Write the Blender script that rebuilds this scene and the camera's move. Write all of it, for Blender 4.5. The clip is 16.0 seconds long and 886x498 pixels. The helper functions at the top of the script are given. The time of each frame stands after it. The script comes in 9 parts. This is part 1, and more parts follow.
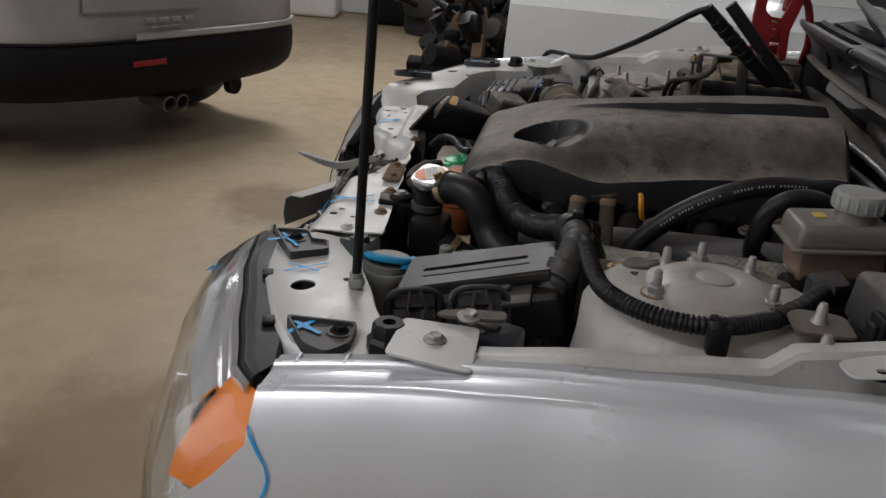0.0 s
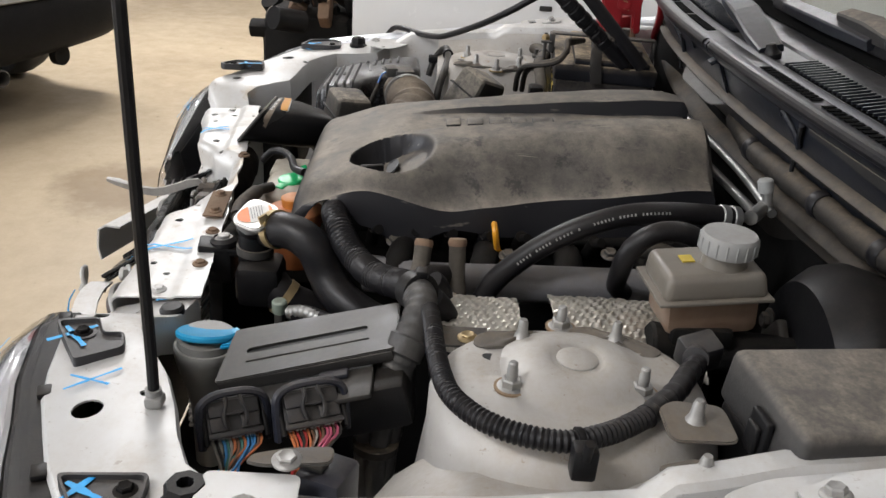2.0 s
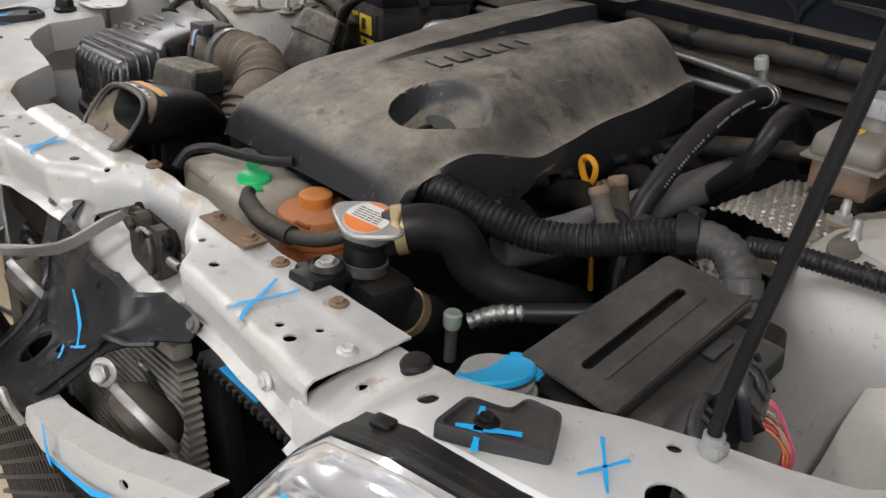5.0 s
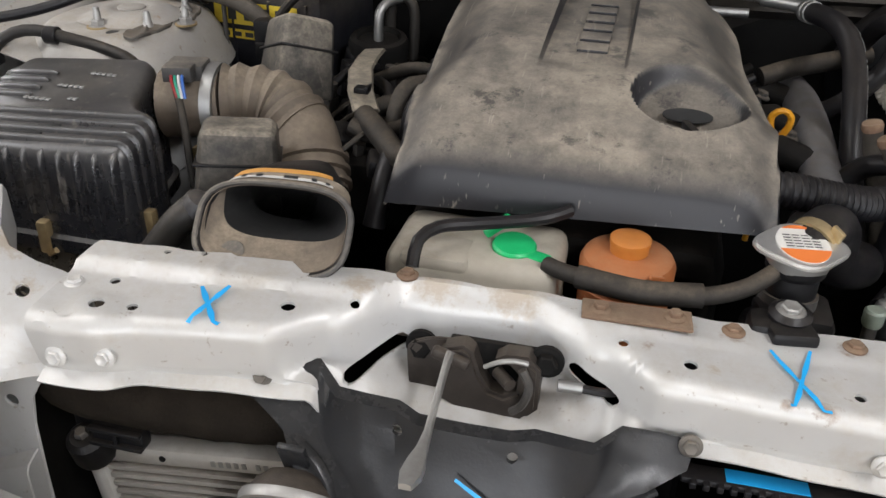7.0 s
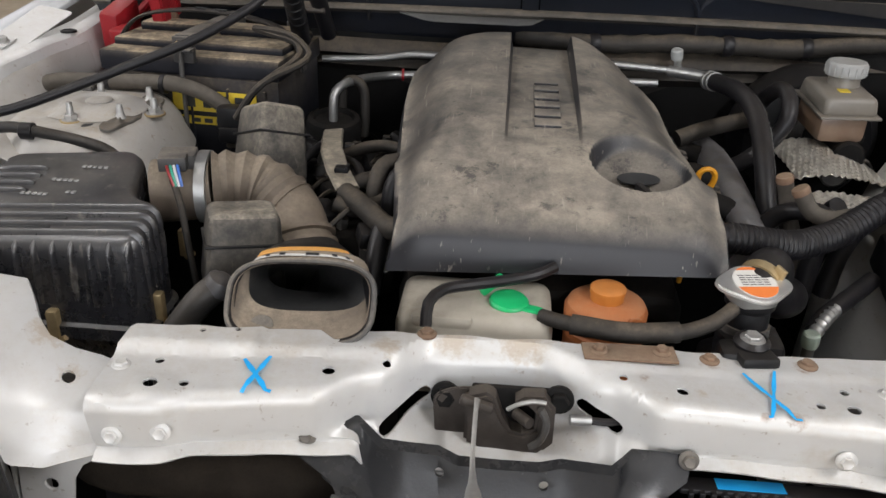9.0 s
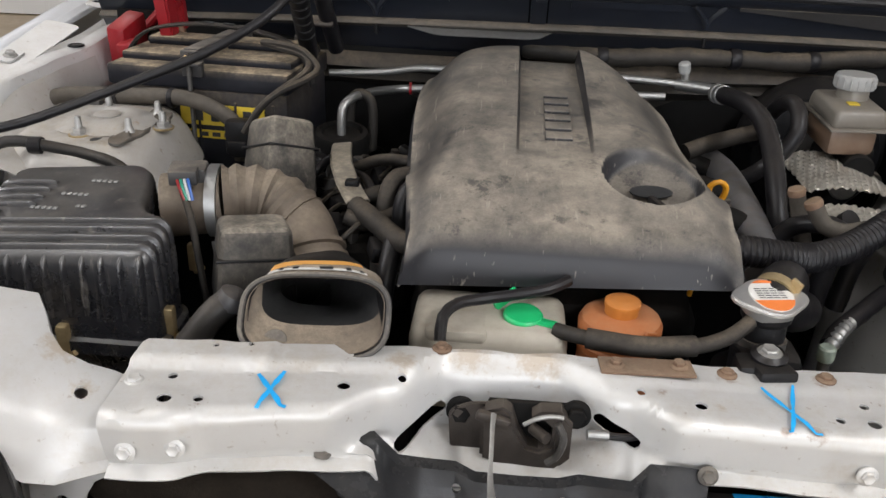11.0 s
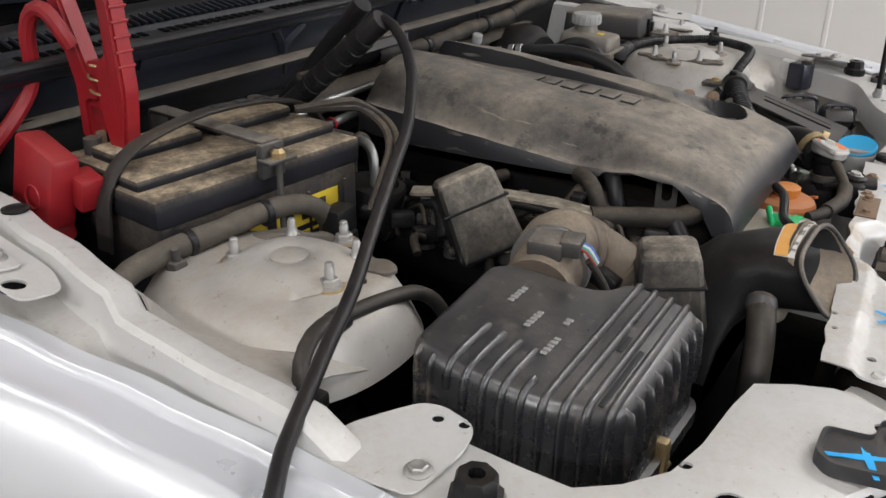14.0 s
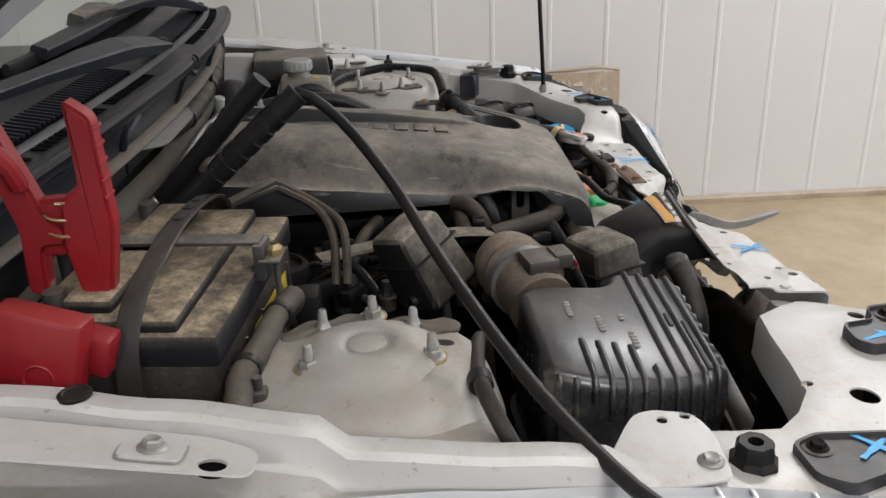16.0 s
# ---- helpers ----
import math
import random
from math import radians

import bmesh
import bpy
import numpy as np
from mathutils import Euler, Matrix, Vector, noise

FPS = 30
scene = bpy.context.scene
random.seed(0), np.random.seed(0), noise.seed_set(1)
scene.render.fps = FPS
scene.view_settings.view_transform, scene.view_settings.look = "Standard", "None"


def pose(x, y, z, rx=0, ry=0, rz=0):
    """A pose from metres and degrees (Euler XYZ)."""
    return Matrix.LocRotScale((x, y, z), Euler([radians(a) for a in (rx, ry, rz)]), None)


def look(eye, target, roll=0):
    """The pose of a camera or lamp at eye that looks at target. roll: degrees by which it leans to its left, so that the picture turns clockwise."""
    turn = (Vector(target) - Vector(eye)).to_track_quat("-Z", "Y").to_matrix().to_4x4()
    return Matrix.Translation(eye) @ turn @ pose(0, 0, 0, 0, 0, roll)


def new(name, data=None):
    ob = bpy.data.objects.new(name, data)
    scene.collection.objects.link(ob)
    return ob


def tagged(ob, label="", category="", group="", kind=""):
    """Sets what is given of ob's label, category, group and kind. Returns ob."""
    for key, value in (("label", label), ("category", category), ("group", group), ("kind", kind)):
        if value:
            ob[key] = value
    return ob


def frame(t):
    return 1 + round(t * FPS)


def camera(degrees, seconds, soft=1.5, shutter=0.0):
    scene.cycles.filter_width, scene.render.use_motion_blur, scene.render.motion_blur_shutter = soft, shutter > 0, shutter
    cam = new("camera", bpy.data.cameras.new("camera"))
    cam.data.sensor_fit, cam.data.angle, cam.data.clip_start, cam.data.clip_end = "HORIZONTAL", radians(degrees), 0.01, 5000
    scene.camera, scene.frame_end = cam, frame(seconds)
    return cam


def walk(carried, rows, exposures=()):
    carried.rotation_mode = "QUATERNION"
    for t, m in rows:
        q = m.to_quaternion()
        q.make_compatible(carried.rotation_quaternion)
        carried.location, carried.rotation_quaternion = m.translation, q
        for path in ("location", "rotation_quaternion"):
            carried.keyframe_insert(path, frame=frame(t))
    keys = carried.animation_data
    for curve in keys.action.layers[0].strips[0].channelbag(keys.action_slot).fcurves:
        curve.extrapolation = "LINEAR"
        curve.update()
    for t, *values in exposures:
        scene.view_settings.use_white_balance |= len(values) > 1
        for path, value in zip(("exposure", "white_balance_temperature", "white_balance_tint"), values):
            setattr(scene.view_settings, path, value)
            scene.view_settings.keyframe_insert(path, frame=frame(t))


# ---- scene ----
cam = camera(54.3, 16.0)
PATH = [
    (0, (1.337, 0.302, 1.312), (-0.506, 0.069, 0.571), 5.1),
    (0.5, (1.245, 0.302, 1.346), (-0.597, 0.241, 0.569), 4.6),
    (1, (1.188, 0.318, 1.37), (-0.643, 0.326, 0.567), 4.3),
    (1.5, (1.162, 0.321, 1.38), (-0.66, 0.37, 0.558), 4.2),
    (2, (1.158, 0.325, 1.379), (-0.653, 0.389, 0.532), 4.4),
    (2.5, (1.163, 0.321, 1.379), (-0.641, 0.403, 0.517), 4.6),
    (3, (1.169, 0.317, 1.378), (-0.627, 0.385, 0.5), 4.4),
    (5.3, (0.689, -0.411, 1.282), (-0.47, 0.963, 0.404), 4.4),
    (5.5, (0.62, -0.478, 1.285), (-0.407, 0.992, 0.4), 4.4),
    (6, (0.39, -0.506, 1.256), (-0.349, 1.102, 0.324), 3.5),
    (6.5, (0.189, -0.489, 1.27), (-0.371, 1.179, 0.32), 1.9),
    (7, (0.073, -0.501, 1.286), (-0.319, 1.196, 0.301), 1.7),
    (7.5, (-0.002, -0.556, 1.31), (-0.224, 1.196, 0.37), 1.6),
    (8, (-0.026, -0.599, 1.315), (-0.18, 1.208, 0.472), 1.8),
    (8.2, (-0.025, -0.596, 1.33), (-0.16, 1.201, 0.461), 1.8),
    (10.5, (-0.029, -0.597, 1.326), (-0.157, 1.219, 0.498), 1.9),
    (11, (-0.04, -0.593, 1.326), (-0.168, 1.223, 0.498), 1.8),
    (11.5, (-0.095, -0.617, 1.325), (-0.205, 1.194, 0.483), 1.6),
    (12, (-0.249, -0.574, 1.318), (-0.174, 1.231, 0.459), 1.4),
    (12.5, (-0.504, -0.446, 1.336), (0.013, 1.276, 0.459), 1.4),
    (13, (-0.738, -0.344, 1.34), (0.187, 1.197, 0.463), 3.8),
    (13.5, (-0.981, -0.246, 1.364), (0.283, 1.052, 0.517), 1.9),
    (14, (-1.077, -0.033, 1.342), (0.456, 0.939, 0.503), 0.6),
    (14.5, (-1.101, 0.171, 1.363), (0.599, 0.77, 0.497), -1.1),
    (15, (-1.14, 0.285, 1.357), (0.648, 0.612, 0.523), -2.2),
    (15.5, (-1.214, 0.38, 1.375), (0.628, 0.43, 0.599), -2.1),
    (16, (-1.215, 0.418, 1.375), (0.623, 0.346, 0.589), -2.0),
]
walk(cam, [(t, look(eye, target, roll)) for t, eye, target, roll in PATH], [(0, -1.27), (0.5, -0.68), (1.0, -0.28), (1.5, -0.1), (3.2, -0.08), (5.3, -0.25), (6.0, -0.35), (6.6, -0.13), (8.0, -0.05), (11.5, 0.0), (12.3, 0.2), (13.5, 0.22), (14.0, -0.06), (14.4, -0.12), (15.0, -0.02), (16, -0.28)])

# ---- world and light ----
world = bpy.data.worlds.new("world")
scene.world = world
world.use_nodes = True
wn = world.node_tree.nodes
wn["Background"].inputs[0].default_value = (0.80, 0.87, 1.0, 1)
wn["Background"].inputs[1].default_value = 0.05


def area(name, at, target, sx, sy, power, color=(1, 1, 1)):
    lamp = bpy.data.lights.new(name, "AREA")
    lamp.shape, lamp.size, lamp.size_y, lamp.energy, lamp.color = "RECTANGLE", sx, sy, power, color
    ob = new(name, lamp)
    ob.matrix_world = look(at, target)
    return ob


# daylight from the open workshop door in front of the car, fluorescent battens under the roof
area("door_daylight", (0.1, -6.2, 1.75), (0.1, 0.5, 0.9), 4.2, 2.9, 142, (0.91, 0.93, 1.0))
BATTENS = [(1.75, -1.7, 78), (-1.6, -0.6, 26), (-4.6, -1.4, 185), (-1.6, 2.6, 18), (-5.2, 2.4, 105)]
for bx, by, power in BATTENS:
    area("batten_light", (bx, by, 3.32), (bx, by + 0.001, 0), 0.22, 1.5, power, (0.975, 0.972, 1.0))


# ---- materials ----
def nodes_of(name):
    m = bpy.data.materials.new(name)
    m.use_nodes = True
    return m, m.node_tree.nodes, m.node_tree.links, m.node_tree.nodes["Principled BSDF"]


def noise_node(n, l, scale, detail=4.0, rough=0.6, src=None):
    t = n.new("ShaderNodeTexNoise")
    t.inputs["Scale"].default_value, t.inputs["Detail"].default_value, t.inputs["Roughness"].default_value = scale, detail, rough
    if src:
        l.new(src, t.inputs["Vector"])
    return t.outputs["Fac"]


def ramp(n, l, fac, a, b):
    r = n.new("ShaderNodeMapRange")
    r.inputs["From Min"].default_value, r.inputs["From Max"].default_value = a, b
    l.new(fac, r.inputs["Value"])
    return r.outputs["Result"]


def math_node(n, l, op, a, b):
    k = n.new("ShaderNodeMath")
    k.operation = op
    for i, v in enumerate((a, b)):
        if isinstance(v, (int, float)):
            k.inputs[i].default_value = v
        else:
            l.new(v, k.inputs[i])
    return k.outputs[0]


def mix(n, l, fac, a, b):
    k = n.new("ShaderNodeMix")
    k.data_type = "RGBA"
    if isinstance(fac, (int, float)):
        k.inputs[0].default_value = fac
    else:
        l.new(fac, k.inputs[0])
    for i, v in ((6, a), (7, b)):
        if isinstance(v, tuple):
            k.inputs[i].default_value = (*v, 1)
        else:
            l.new(v, k.inputs[i])
    return k.outputs[2]


def surface(name, color, second=None, rough=0.5, metal=0.0, scale=30.0, dust=0.0, dust_color=(0.26, 0.205, 0.145),
            bump=0.1, bump_scale=400.0, spots=0.0, spot_color=(0.16, 0.075, 0.03), coat=0.0, dust_scale=9.0, streak=0.0, spec=0.5, stains=(), smear=0.0):
    """Paint, plastic, rubber or metal with grain at two scales, settled dust on what faces up, and stains."""
    m, n, l, p = nodes_of(name)
    co = n.new("ShaderNodeTexCoord").outputs["Object"]
    second = second or tuple(c * 0.75 for c in color)
    big = noise_node(n, l, scale * 0.2, 5, 0.62, co)
    fine = noise_node(n, l, scale * 2.5, 4, 0.6, co)
    both = math_node(n, l, "ADD", math_node(n, l, "MULTIPLY", big, 0.7), math_node(n, l, "MULTIPLY", fine, 0.3))
    col = mix(n, l, ramp(n, l, both, 0.35, 0.65), color, second)
    rgh = math_node(n, l, "ADD", rough - 0.08, math_node(n, l, "MULTIPLY", fine, 0.16))
    if spots:
        s = math_node(n, l, "MULTIPLY", ramp(n, l, noise_node(n, l, 26, 6, 0.7, co), 0.66, 0.74), spots)
        col = mix(n, l, s, col, spot_color)
    if smear:
        s = math_node(n, l, "MULTIPLY", ramp(n, l, noise_node(n, l, 10, 9, 0.72, co), 0.56, 0.72), smear)
        col = mix(n, l, s, col, (0.42, 0.36, 0.28))
        s = math_node(n, l, "MULTIPLY", ramp(n, l, noise_node(n, l, 95, 4, 0.7, co), 0.635, 0.70), smear)
        col = mix(n, l, s, col, (0.21, 0.15, 0.10))
    for sx, sy, sz, sr, sc in stains:
        k = n.new("ShaderNodeVectorMath")
        k.operation = "DISTANCE"
        k.inputs[1].default_value = (sx, sy, sz)
        l.new(co, k.inputs[0])
        edge = math_node(n, l, "ADD", math_node(n, l, "DIVIDE", k.outputs["Value"], sr), math_node(n, l, "MULTIPLY", noise_node(n, l, 130, 5, 0.75, co), 1.6))
        col = mix(n, l, math_node(n, l, "MULTIPLY", ramp(n, l, edge, 1.45, 1.05), 0.65), col, sc)
    if dust:
        geo = n.new("ShaderNodeNewGeometry").outputs["Normal"]
        sep = n.new("ShaderNodeSeparateXYZ")
        l.new(geo, sep.inputs[0])
        up = ramp(n, l, sep.outputs["Z"], 0.06, 0.92)
        cloud = ramp(n, l, noise_node(n, l, dust_scale, 8, 0.70, co), 0.30, 0.58)
        patch = ramp(n, l, noise_node(n, l, 48, 7, 0.72, co), 0.30, 0.62)
        cloud = math_node(n, l, "MULTIPLY", cloud, math_node(n, l, "ADD", 0.45, math_node(n, l, "MULTIPLY", patch, 0.75)))
        d = math_node(n, l, "MULTIPLY", math_node(n, l, "MULTIPLY", up, cloud), dust)
        grit = ramp(n, l, noise_node(n, l, 170, 5, 0.75, co), 0.35, 0.62)
        d = math_node(n, l, "MULTIPLY", d, math_node(n, l, "ADD", 0.50, math_node(n, l, "MULTIPLY", grit, 0.50)))
        col = mix(n, l, d, col, dust_color)
        rgh = math_node(n, l, "ADD", rgh, math_node(n, l, "MULTIPLY", d, 0.55))
    if streak:
        mp = n.new("ShaderNodeMapping")
        mp.inputs["Scale"].default_value = (1, 1, 0.12)
        l.new(co, mp.inputs[0])
        st = math_node(n, l, "MULTIPLY", ramp(n, l, noise_node(n, l, 75, 5, 0.7, mp.outputs[0]), 0.6, 0.78), streak)
        col = mix(n, l, st, col, dust_color)
    l.new(col, p.inputs["Base Color"])
    l.new(rgh, p.inputs["Roughness"])
    p.inputs["Metallic"].default_value = metal
    p.inputs["Specular IOR Level"].default_value = spec
    p.inputs["Coat Weight"].default_value = coat
    p.inputs["Coat Roughness"].default_value = 0.12
    if bump:
        b = n.new("ShaderNodeBump")
        b.inputs["Strength"].default_value, b.inputs["Distance"].default_value = bump, 0.001
        l.new(math_node(n, l, "ADD", noise_node(n, l, bump_scale, 3, 0.6, co), big), b.inputs["Height"])
        l.new(b.outputs[0], p.inputs["Normal"])
    return m


PAINT = surface("silver_paint", (0.61, 0.61, 0.60), (0.56, 0.555, 0.54), 0.36, 0.2, 12, dust=0.40, dust_color=(0.44, 0.38, 0.30),
                bump=0.05, spots=0.7, spot_color=(0.36, 0.27, 0.18), dust_scale=7, smear=0.45)
TAN, BROWN = (0.40, 0.31, 0.21), (0.22, 0.12, 0.065)
BAR_PAINT = surface("weathered_silver_paint", (0.61, 0.61, 0.60), (0.56, 0.555, 0.54), 0.34, 0.2, 12, dust=0.40, dust_color=(0.44, 0.38, 0.30), bump=0.05, spots=0.8, spot_color=(0.30, 0.20, 0.12), dust_scale=7, smear=0.55,
                    stains=((-0.115, 0.035, 0.932, 0.022, TAN), (-0.06, 0.062, 0.932, 0.035, TAN), (0.0, 0.064, 0.930, 0.04, TAN), (0.105, 0.033, 0.916, 0.010, BROWN), (0.150, 0.022, 0.914, 0.012, TAN), (0.20, 0.0, 0.913, 0.010, BROWN), (0.226, 0.002, 0.912, 0.014, BROWN), (0.166, 0.066, 0.925, 0.018, BROWN), (0.249, 0.071, 0.923, 0.018, BROWN), (0.130, 0.066, 0.925, 0.014, TAN)))
SIDE_PAINT = surface("stained_silver_paint", (0.61, 0.61, 0.60), (0.56, 0.555, 0.54), 0.36, 0.2, 12, dust=0.40, dust_color=(0.44, 0.38, 0.30), bump=0.05, spots=0.7, spot_color=(0.36, 0.27, 0.18), dust_scale=7, smear=0.45,
                     stains=((-0.377, -0.014, 0.912, 0.020, TAN), (-0.375, -0.021, 0.908, 0.008, BROWN), (-0.400, 0.004, 0.944, 0.026, TAN), (0.352, 0.042, 0.90, 0.02, BROWN)))
FENDER_PAINT = surface("glossy_silver_paint", (0.74, 0.755, 0.785), (0.72, 0.735, 0.765), 0.30, 0.35, 5, bump=0.0, coat=0.55)
HOUSING = surface("dark_grey_housing", (0.040, 0.040, 0.043), (0.028, 0.028, 0.031), 0.42, 0, 30, dust=0.22, bump=0.1)
TOWER_PAINT = surface("dusty_silver_paint", (0.50, 0.49, 0.47), (0.41, 0.395, 0.37), 0.42, 0.2, 16, dust=0.62, dust_color=(0.40, 0.335, 0.25), bump=0.08, spots=0.8, spot_color=(0.30, 0.19, 0.11), smear=0.6)


def scuffed_plastic():
    """Black moulded plastic under a thin coat of tan dust, with wiped patches, oil stains, scuffs and pale scratches."""
    m, n, l, p = nodes_of("dusty_black_plastic")
    co = n.new("ShaderNodeTexCoord").outputs["Object"]
    geo = n.new("ShaderNodeNewGeometry").outputs["Normal"]
    sep = n.new("ShaderNodeSeparateXYZ")
    l.new(geo, sep.inputs[0])
    up = ramp(n, l, sep.outputs["Z"], 0.38, 0.95)
    cloud = ramp(n, l, noise_node(n, l, 9, 9, 0.66, co), 0.34, 0.62)
    film = ramp(n, l, noise_node(n, l, 38, 9, 0.76, co), 0.36, 0.60)
    grit = ramp(n, l, noise_node(n, l, 420, 3, 0.7, co), 0.25, 0.75)
    d = math_node(n, l, "ADD", math_node(n, l, "ADD", 0.12, math_node(n, l, "MULTIPLY", cloud, 0.34)), math_node(n, l, "ADD", math_node(n, l, "MULTIPLY", film, 0.34), math_node(n, l, "MULTIPLY", grit, 0.20)))
    d = math_node(n, l, "MULTIPLY", d, up)
    stain = ramp(n, l, noise_node(n, l, 21, 10, 0.78, co), 0.56, 0.62)
    d = math_node(n, l, "MULTIPLY", d, math_node(n, l, "SUBTRACT", 1.0, math_node(n, l, "MULTIPLY", stain, 0.62)))
    col = mix(n, l, d, (0.022, 0.022, 0.025), mix(n, l, cloud, (0.255, 0.228, 0.19), (0.375, 0.325, 0.26)))
    for k, turn, amount in ((0, 25, 0.35), (1, -38, 0.28), (2, 80, 0.25)):
        mp = n.new("ShaderNodeMapping")
        mp.inputs["Rotation"].default_value = (0, 0, radians(turn))
        mp.inputs["Location"].default_value = (0.31 * k, 0.17 * k, 0)
        mp.inputs["Scale"].default_value = (1.0, 0.045, 0.3)
        l.new(co, mp.inputs[0])
        line = ramp(n, l, noise_node(n, l, 240, 2, 0.5, mp.outputs[0]), 0.67, 0.71)
        gate = ramp(n, l, noise_node(n, l, 11 + 3 * k, 3, 0.5, co), 0.52, 0.60)
        col = mix(n, l, math_node(n, l, "MULTIPLY", math_node(n, l, "MULTIPLY", line, gate), amount), col, (0.46, 0.41, 0.34))
    l.new(col, p.inputs["Base Color"])
    l.new(math_node(n, l, "ADD", 0.40, math_node(n, l, "MULTIPLY", d, 0.45)), p.inputs["Roughness"])
    p.inputs["Specular IOR Level"].default_value = 0.4
    b = n.new("ShaderNodeBump")
    b.inputs["Strength"].default_value, b.inputs["Distance"].default_value = 0.08, 0.001
    l.new(math_node(n, l, "ADD", noise_node(n, l, 900, 2, 0.5, co), d), b.inputs["Height"])
    l.new(b.outputs[0], p.inputs["Normal"])
    return m


COVER = scuffed_plastic()
AIRBOX = surface("black_ribbed_plastic", (0.022, 0.022, 0.025), (0.015, 0.015, 0.017), 0.28, 0, 40, dust=0.28, bump=0.06, bump_scale=600, streak=0.75, dust_color=(0.27, 0.245, 0.21), spec=0.9, smear=0.12,
                 stains=((-0.588, 0.312, 0.975, 0.030, (0.16, 0.135, 0.10)), (-0.560, 0.318, 0.985, 0.022, (0.18, 0.15, 0.11)), (-0.606, 0.290, 0.95, 0.026, (0.13, 0.11, 0.085))))
PLASTIC = surface("black_plastic", (0.011, 0.011, 0.012), (0.007, 0.007, 0.008), 0.40, 0, 40, spec=0.22, dust=0.08, bump=0.2)
GREYPLASTIC = surface("dusty_grey_plastic", (0.045, 0.043, 0.041), (0.028, 0.027, 0.027), 0.55, 0, 30, dust=0.85, dust_color=(0.30, 0.26, 0.21), bump=0.25)
# near black: painted shade of vents and ear holes, also seams and ceramic band
SHADE_AND_FRIT_BLACK = surface("shade_and_frit_black", (0.003, 0.003, 0.003), None, 0.9, 0, 20, bump=0, spec=0.05)
TRIM = surface("cowl_plastic", (0.015, 0.018, 0.026), (0.010, 0.012, 0.017), 0.34, 0, 25, spec=0.38, dust=0.20, bump=0.2, dust_color=(0.17, 0.145, 0.115))
RUBBER = surface("black_rubber", (0.009, 0.009, 0.011), (0.014, 0.013, 0.014), 0.38, 0, 40, spec=0.28, dust=0.07, bump=0.2)
DUSTYRUBBER = surface("dusty_rubber", (0.030, 0.026, 0.022), (0.015, 0.014, 0.013), 0.6, 0, 40, spec=0.3, dust=0.42, bump=0.3)
TAPE = surface("dusty_cloth_tape", (0.092, 0.080, 0.066), (0.055, 0.048, 0.040), 0.7, 0, 45, spec=0.25, dust=0.45, bump=0.5, bump_scale=160, dust_color=(0.24, 0.21, 0.17))
STRAP = surface("worn_strap_rubber", (0.030, 0.028, 0.027), (0.018, 0.017, 0.016), 0.45, 0, 45, spec=0.3, dust=0.20, bump=0.2)
# near-black grimy metal, also the painted shade of two small holes
DARK = surface("grimy_metal_and_shade", (0.010, 0.0095, 0.009), (0.006, 0.006, 0.006), 0.7, 0.0, 30, spec=0.12, dust=0.12, bump=0.4, dust_color=(0.13, 0.10, 0.075))
IRON = surface("grimy_aluminium", (0.13, 0.125, 0.12), (0.06, 0.056, 0.052), 0.5, 0.5, 30, dust=0.5, bump=0.4, spots=0.4)
STEEL = surface("zinc_steel", (0.46, 0.455, 0.44), (0.33, 0.325, 0.31), 0.46, 0.70, 60, dust=0.25, bump=0.1, spots=0.25)
YELLOWZINC = surface("yellow_zinc_steel", (0.55, 0.43, 0.24), (0.36, 0.26, 0.13), 0.42, 0.7, 60, dust=0.25, bump=0.1, spots=0.6)
RUST = surface("rusty_steel", (0.24, 0.145, 0.09), (0.12, 0.075, 0.05), 0.8, 0.1, 60, dust=0.55, bump=0.5, spots=0.8, spot_color=(0.34, 0.28, 0.21), dust_color=(0.33, 0.25, 0.17))
ALU = surface("aluminium_pipe", (0.42, 0.42, 0.41), (0.32, 0.32, 0.31), 0.42, 0.85, 50, dust=0.15, bump=0.1)
RAILTAN = surface("tan_dusty_steel", (0.12, 0.105, 0.085), (0.08, 0.07, 0.055), 0.6, 0.1, 30, dust=1.0, dust_color=(0.40, 0.345, 0.265), bump=0.3, dust_scale=14)
BAILBLUE = surface("blue_black_plastic", (0.022, 0.026, 0.040), (0.016, 0.018, 0.028), 0.35, 0, 40, dust=0.2, bump=0.1)
LOOMTAPE = surface("grey_dusty_loom_tape", (0.055, 0.053, 0.052), (0.032, 0.031, 0.031), 0.42, 0, 40, spec=0.4, dust=0.35, bump=0.5, bump_scale=170, dust_color=(0.22, 0.20, 0.17))
CASTPIPE = surface("blue_grey_cast", (0.20, 0.205, 0.225), (0.115, 0.105, 0.095), 0.45, 0.2, 14, dust=0.35, bump=0.3, spots=0.5)
RUSTWASHER = surface("rusty_washer", (0.26, 0.16, 0.09), (0.38, 0.30, 0.20), 0.6, 0.3, 60, dust=0.2, bump=0.2)
LIPSTEEL = surface("dirty_grey_sheet", (0.058, 0.052, 0.045), (0.034, 0.030, 0.026), 0.55, 0.1, 20, dust=0.6, dust_color=(0.24, 0.195, 0.145), bump=0.2)
FOIL = surface("heat_shield_foil", (0.80, 0.76, 0.68), (0.60, 0.55, 0.47), 0.38, 0.85, 60, bump=0.1)
BRACKET = surface("dark_grey_paint", (0.020, 0.021, 0.023), (0.015, 0.0155, 0.017), 0.24, 0.0, 25, spec=0.3, dust=0.10, bump=0.12, dust_color=(0.2, 0.18, 0.15))
TUBE = surface("tan_dusty_rubber", (0.135, 0.105, 0.078), (0.075, 0.06, 0.046), 0.6, 0, 35, dust=0.85, dust_color=(0.33, 0.27, 0.20), bump=0.3)
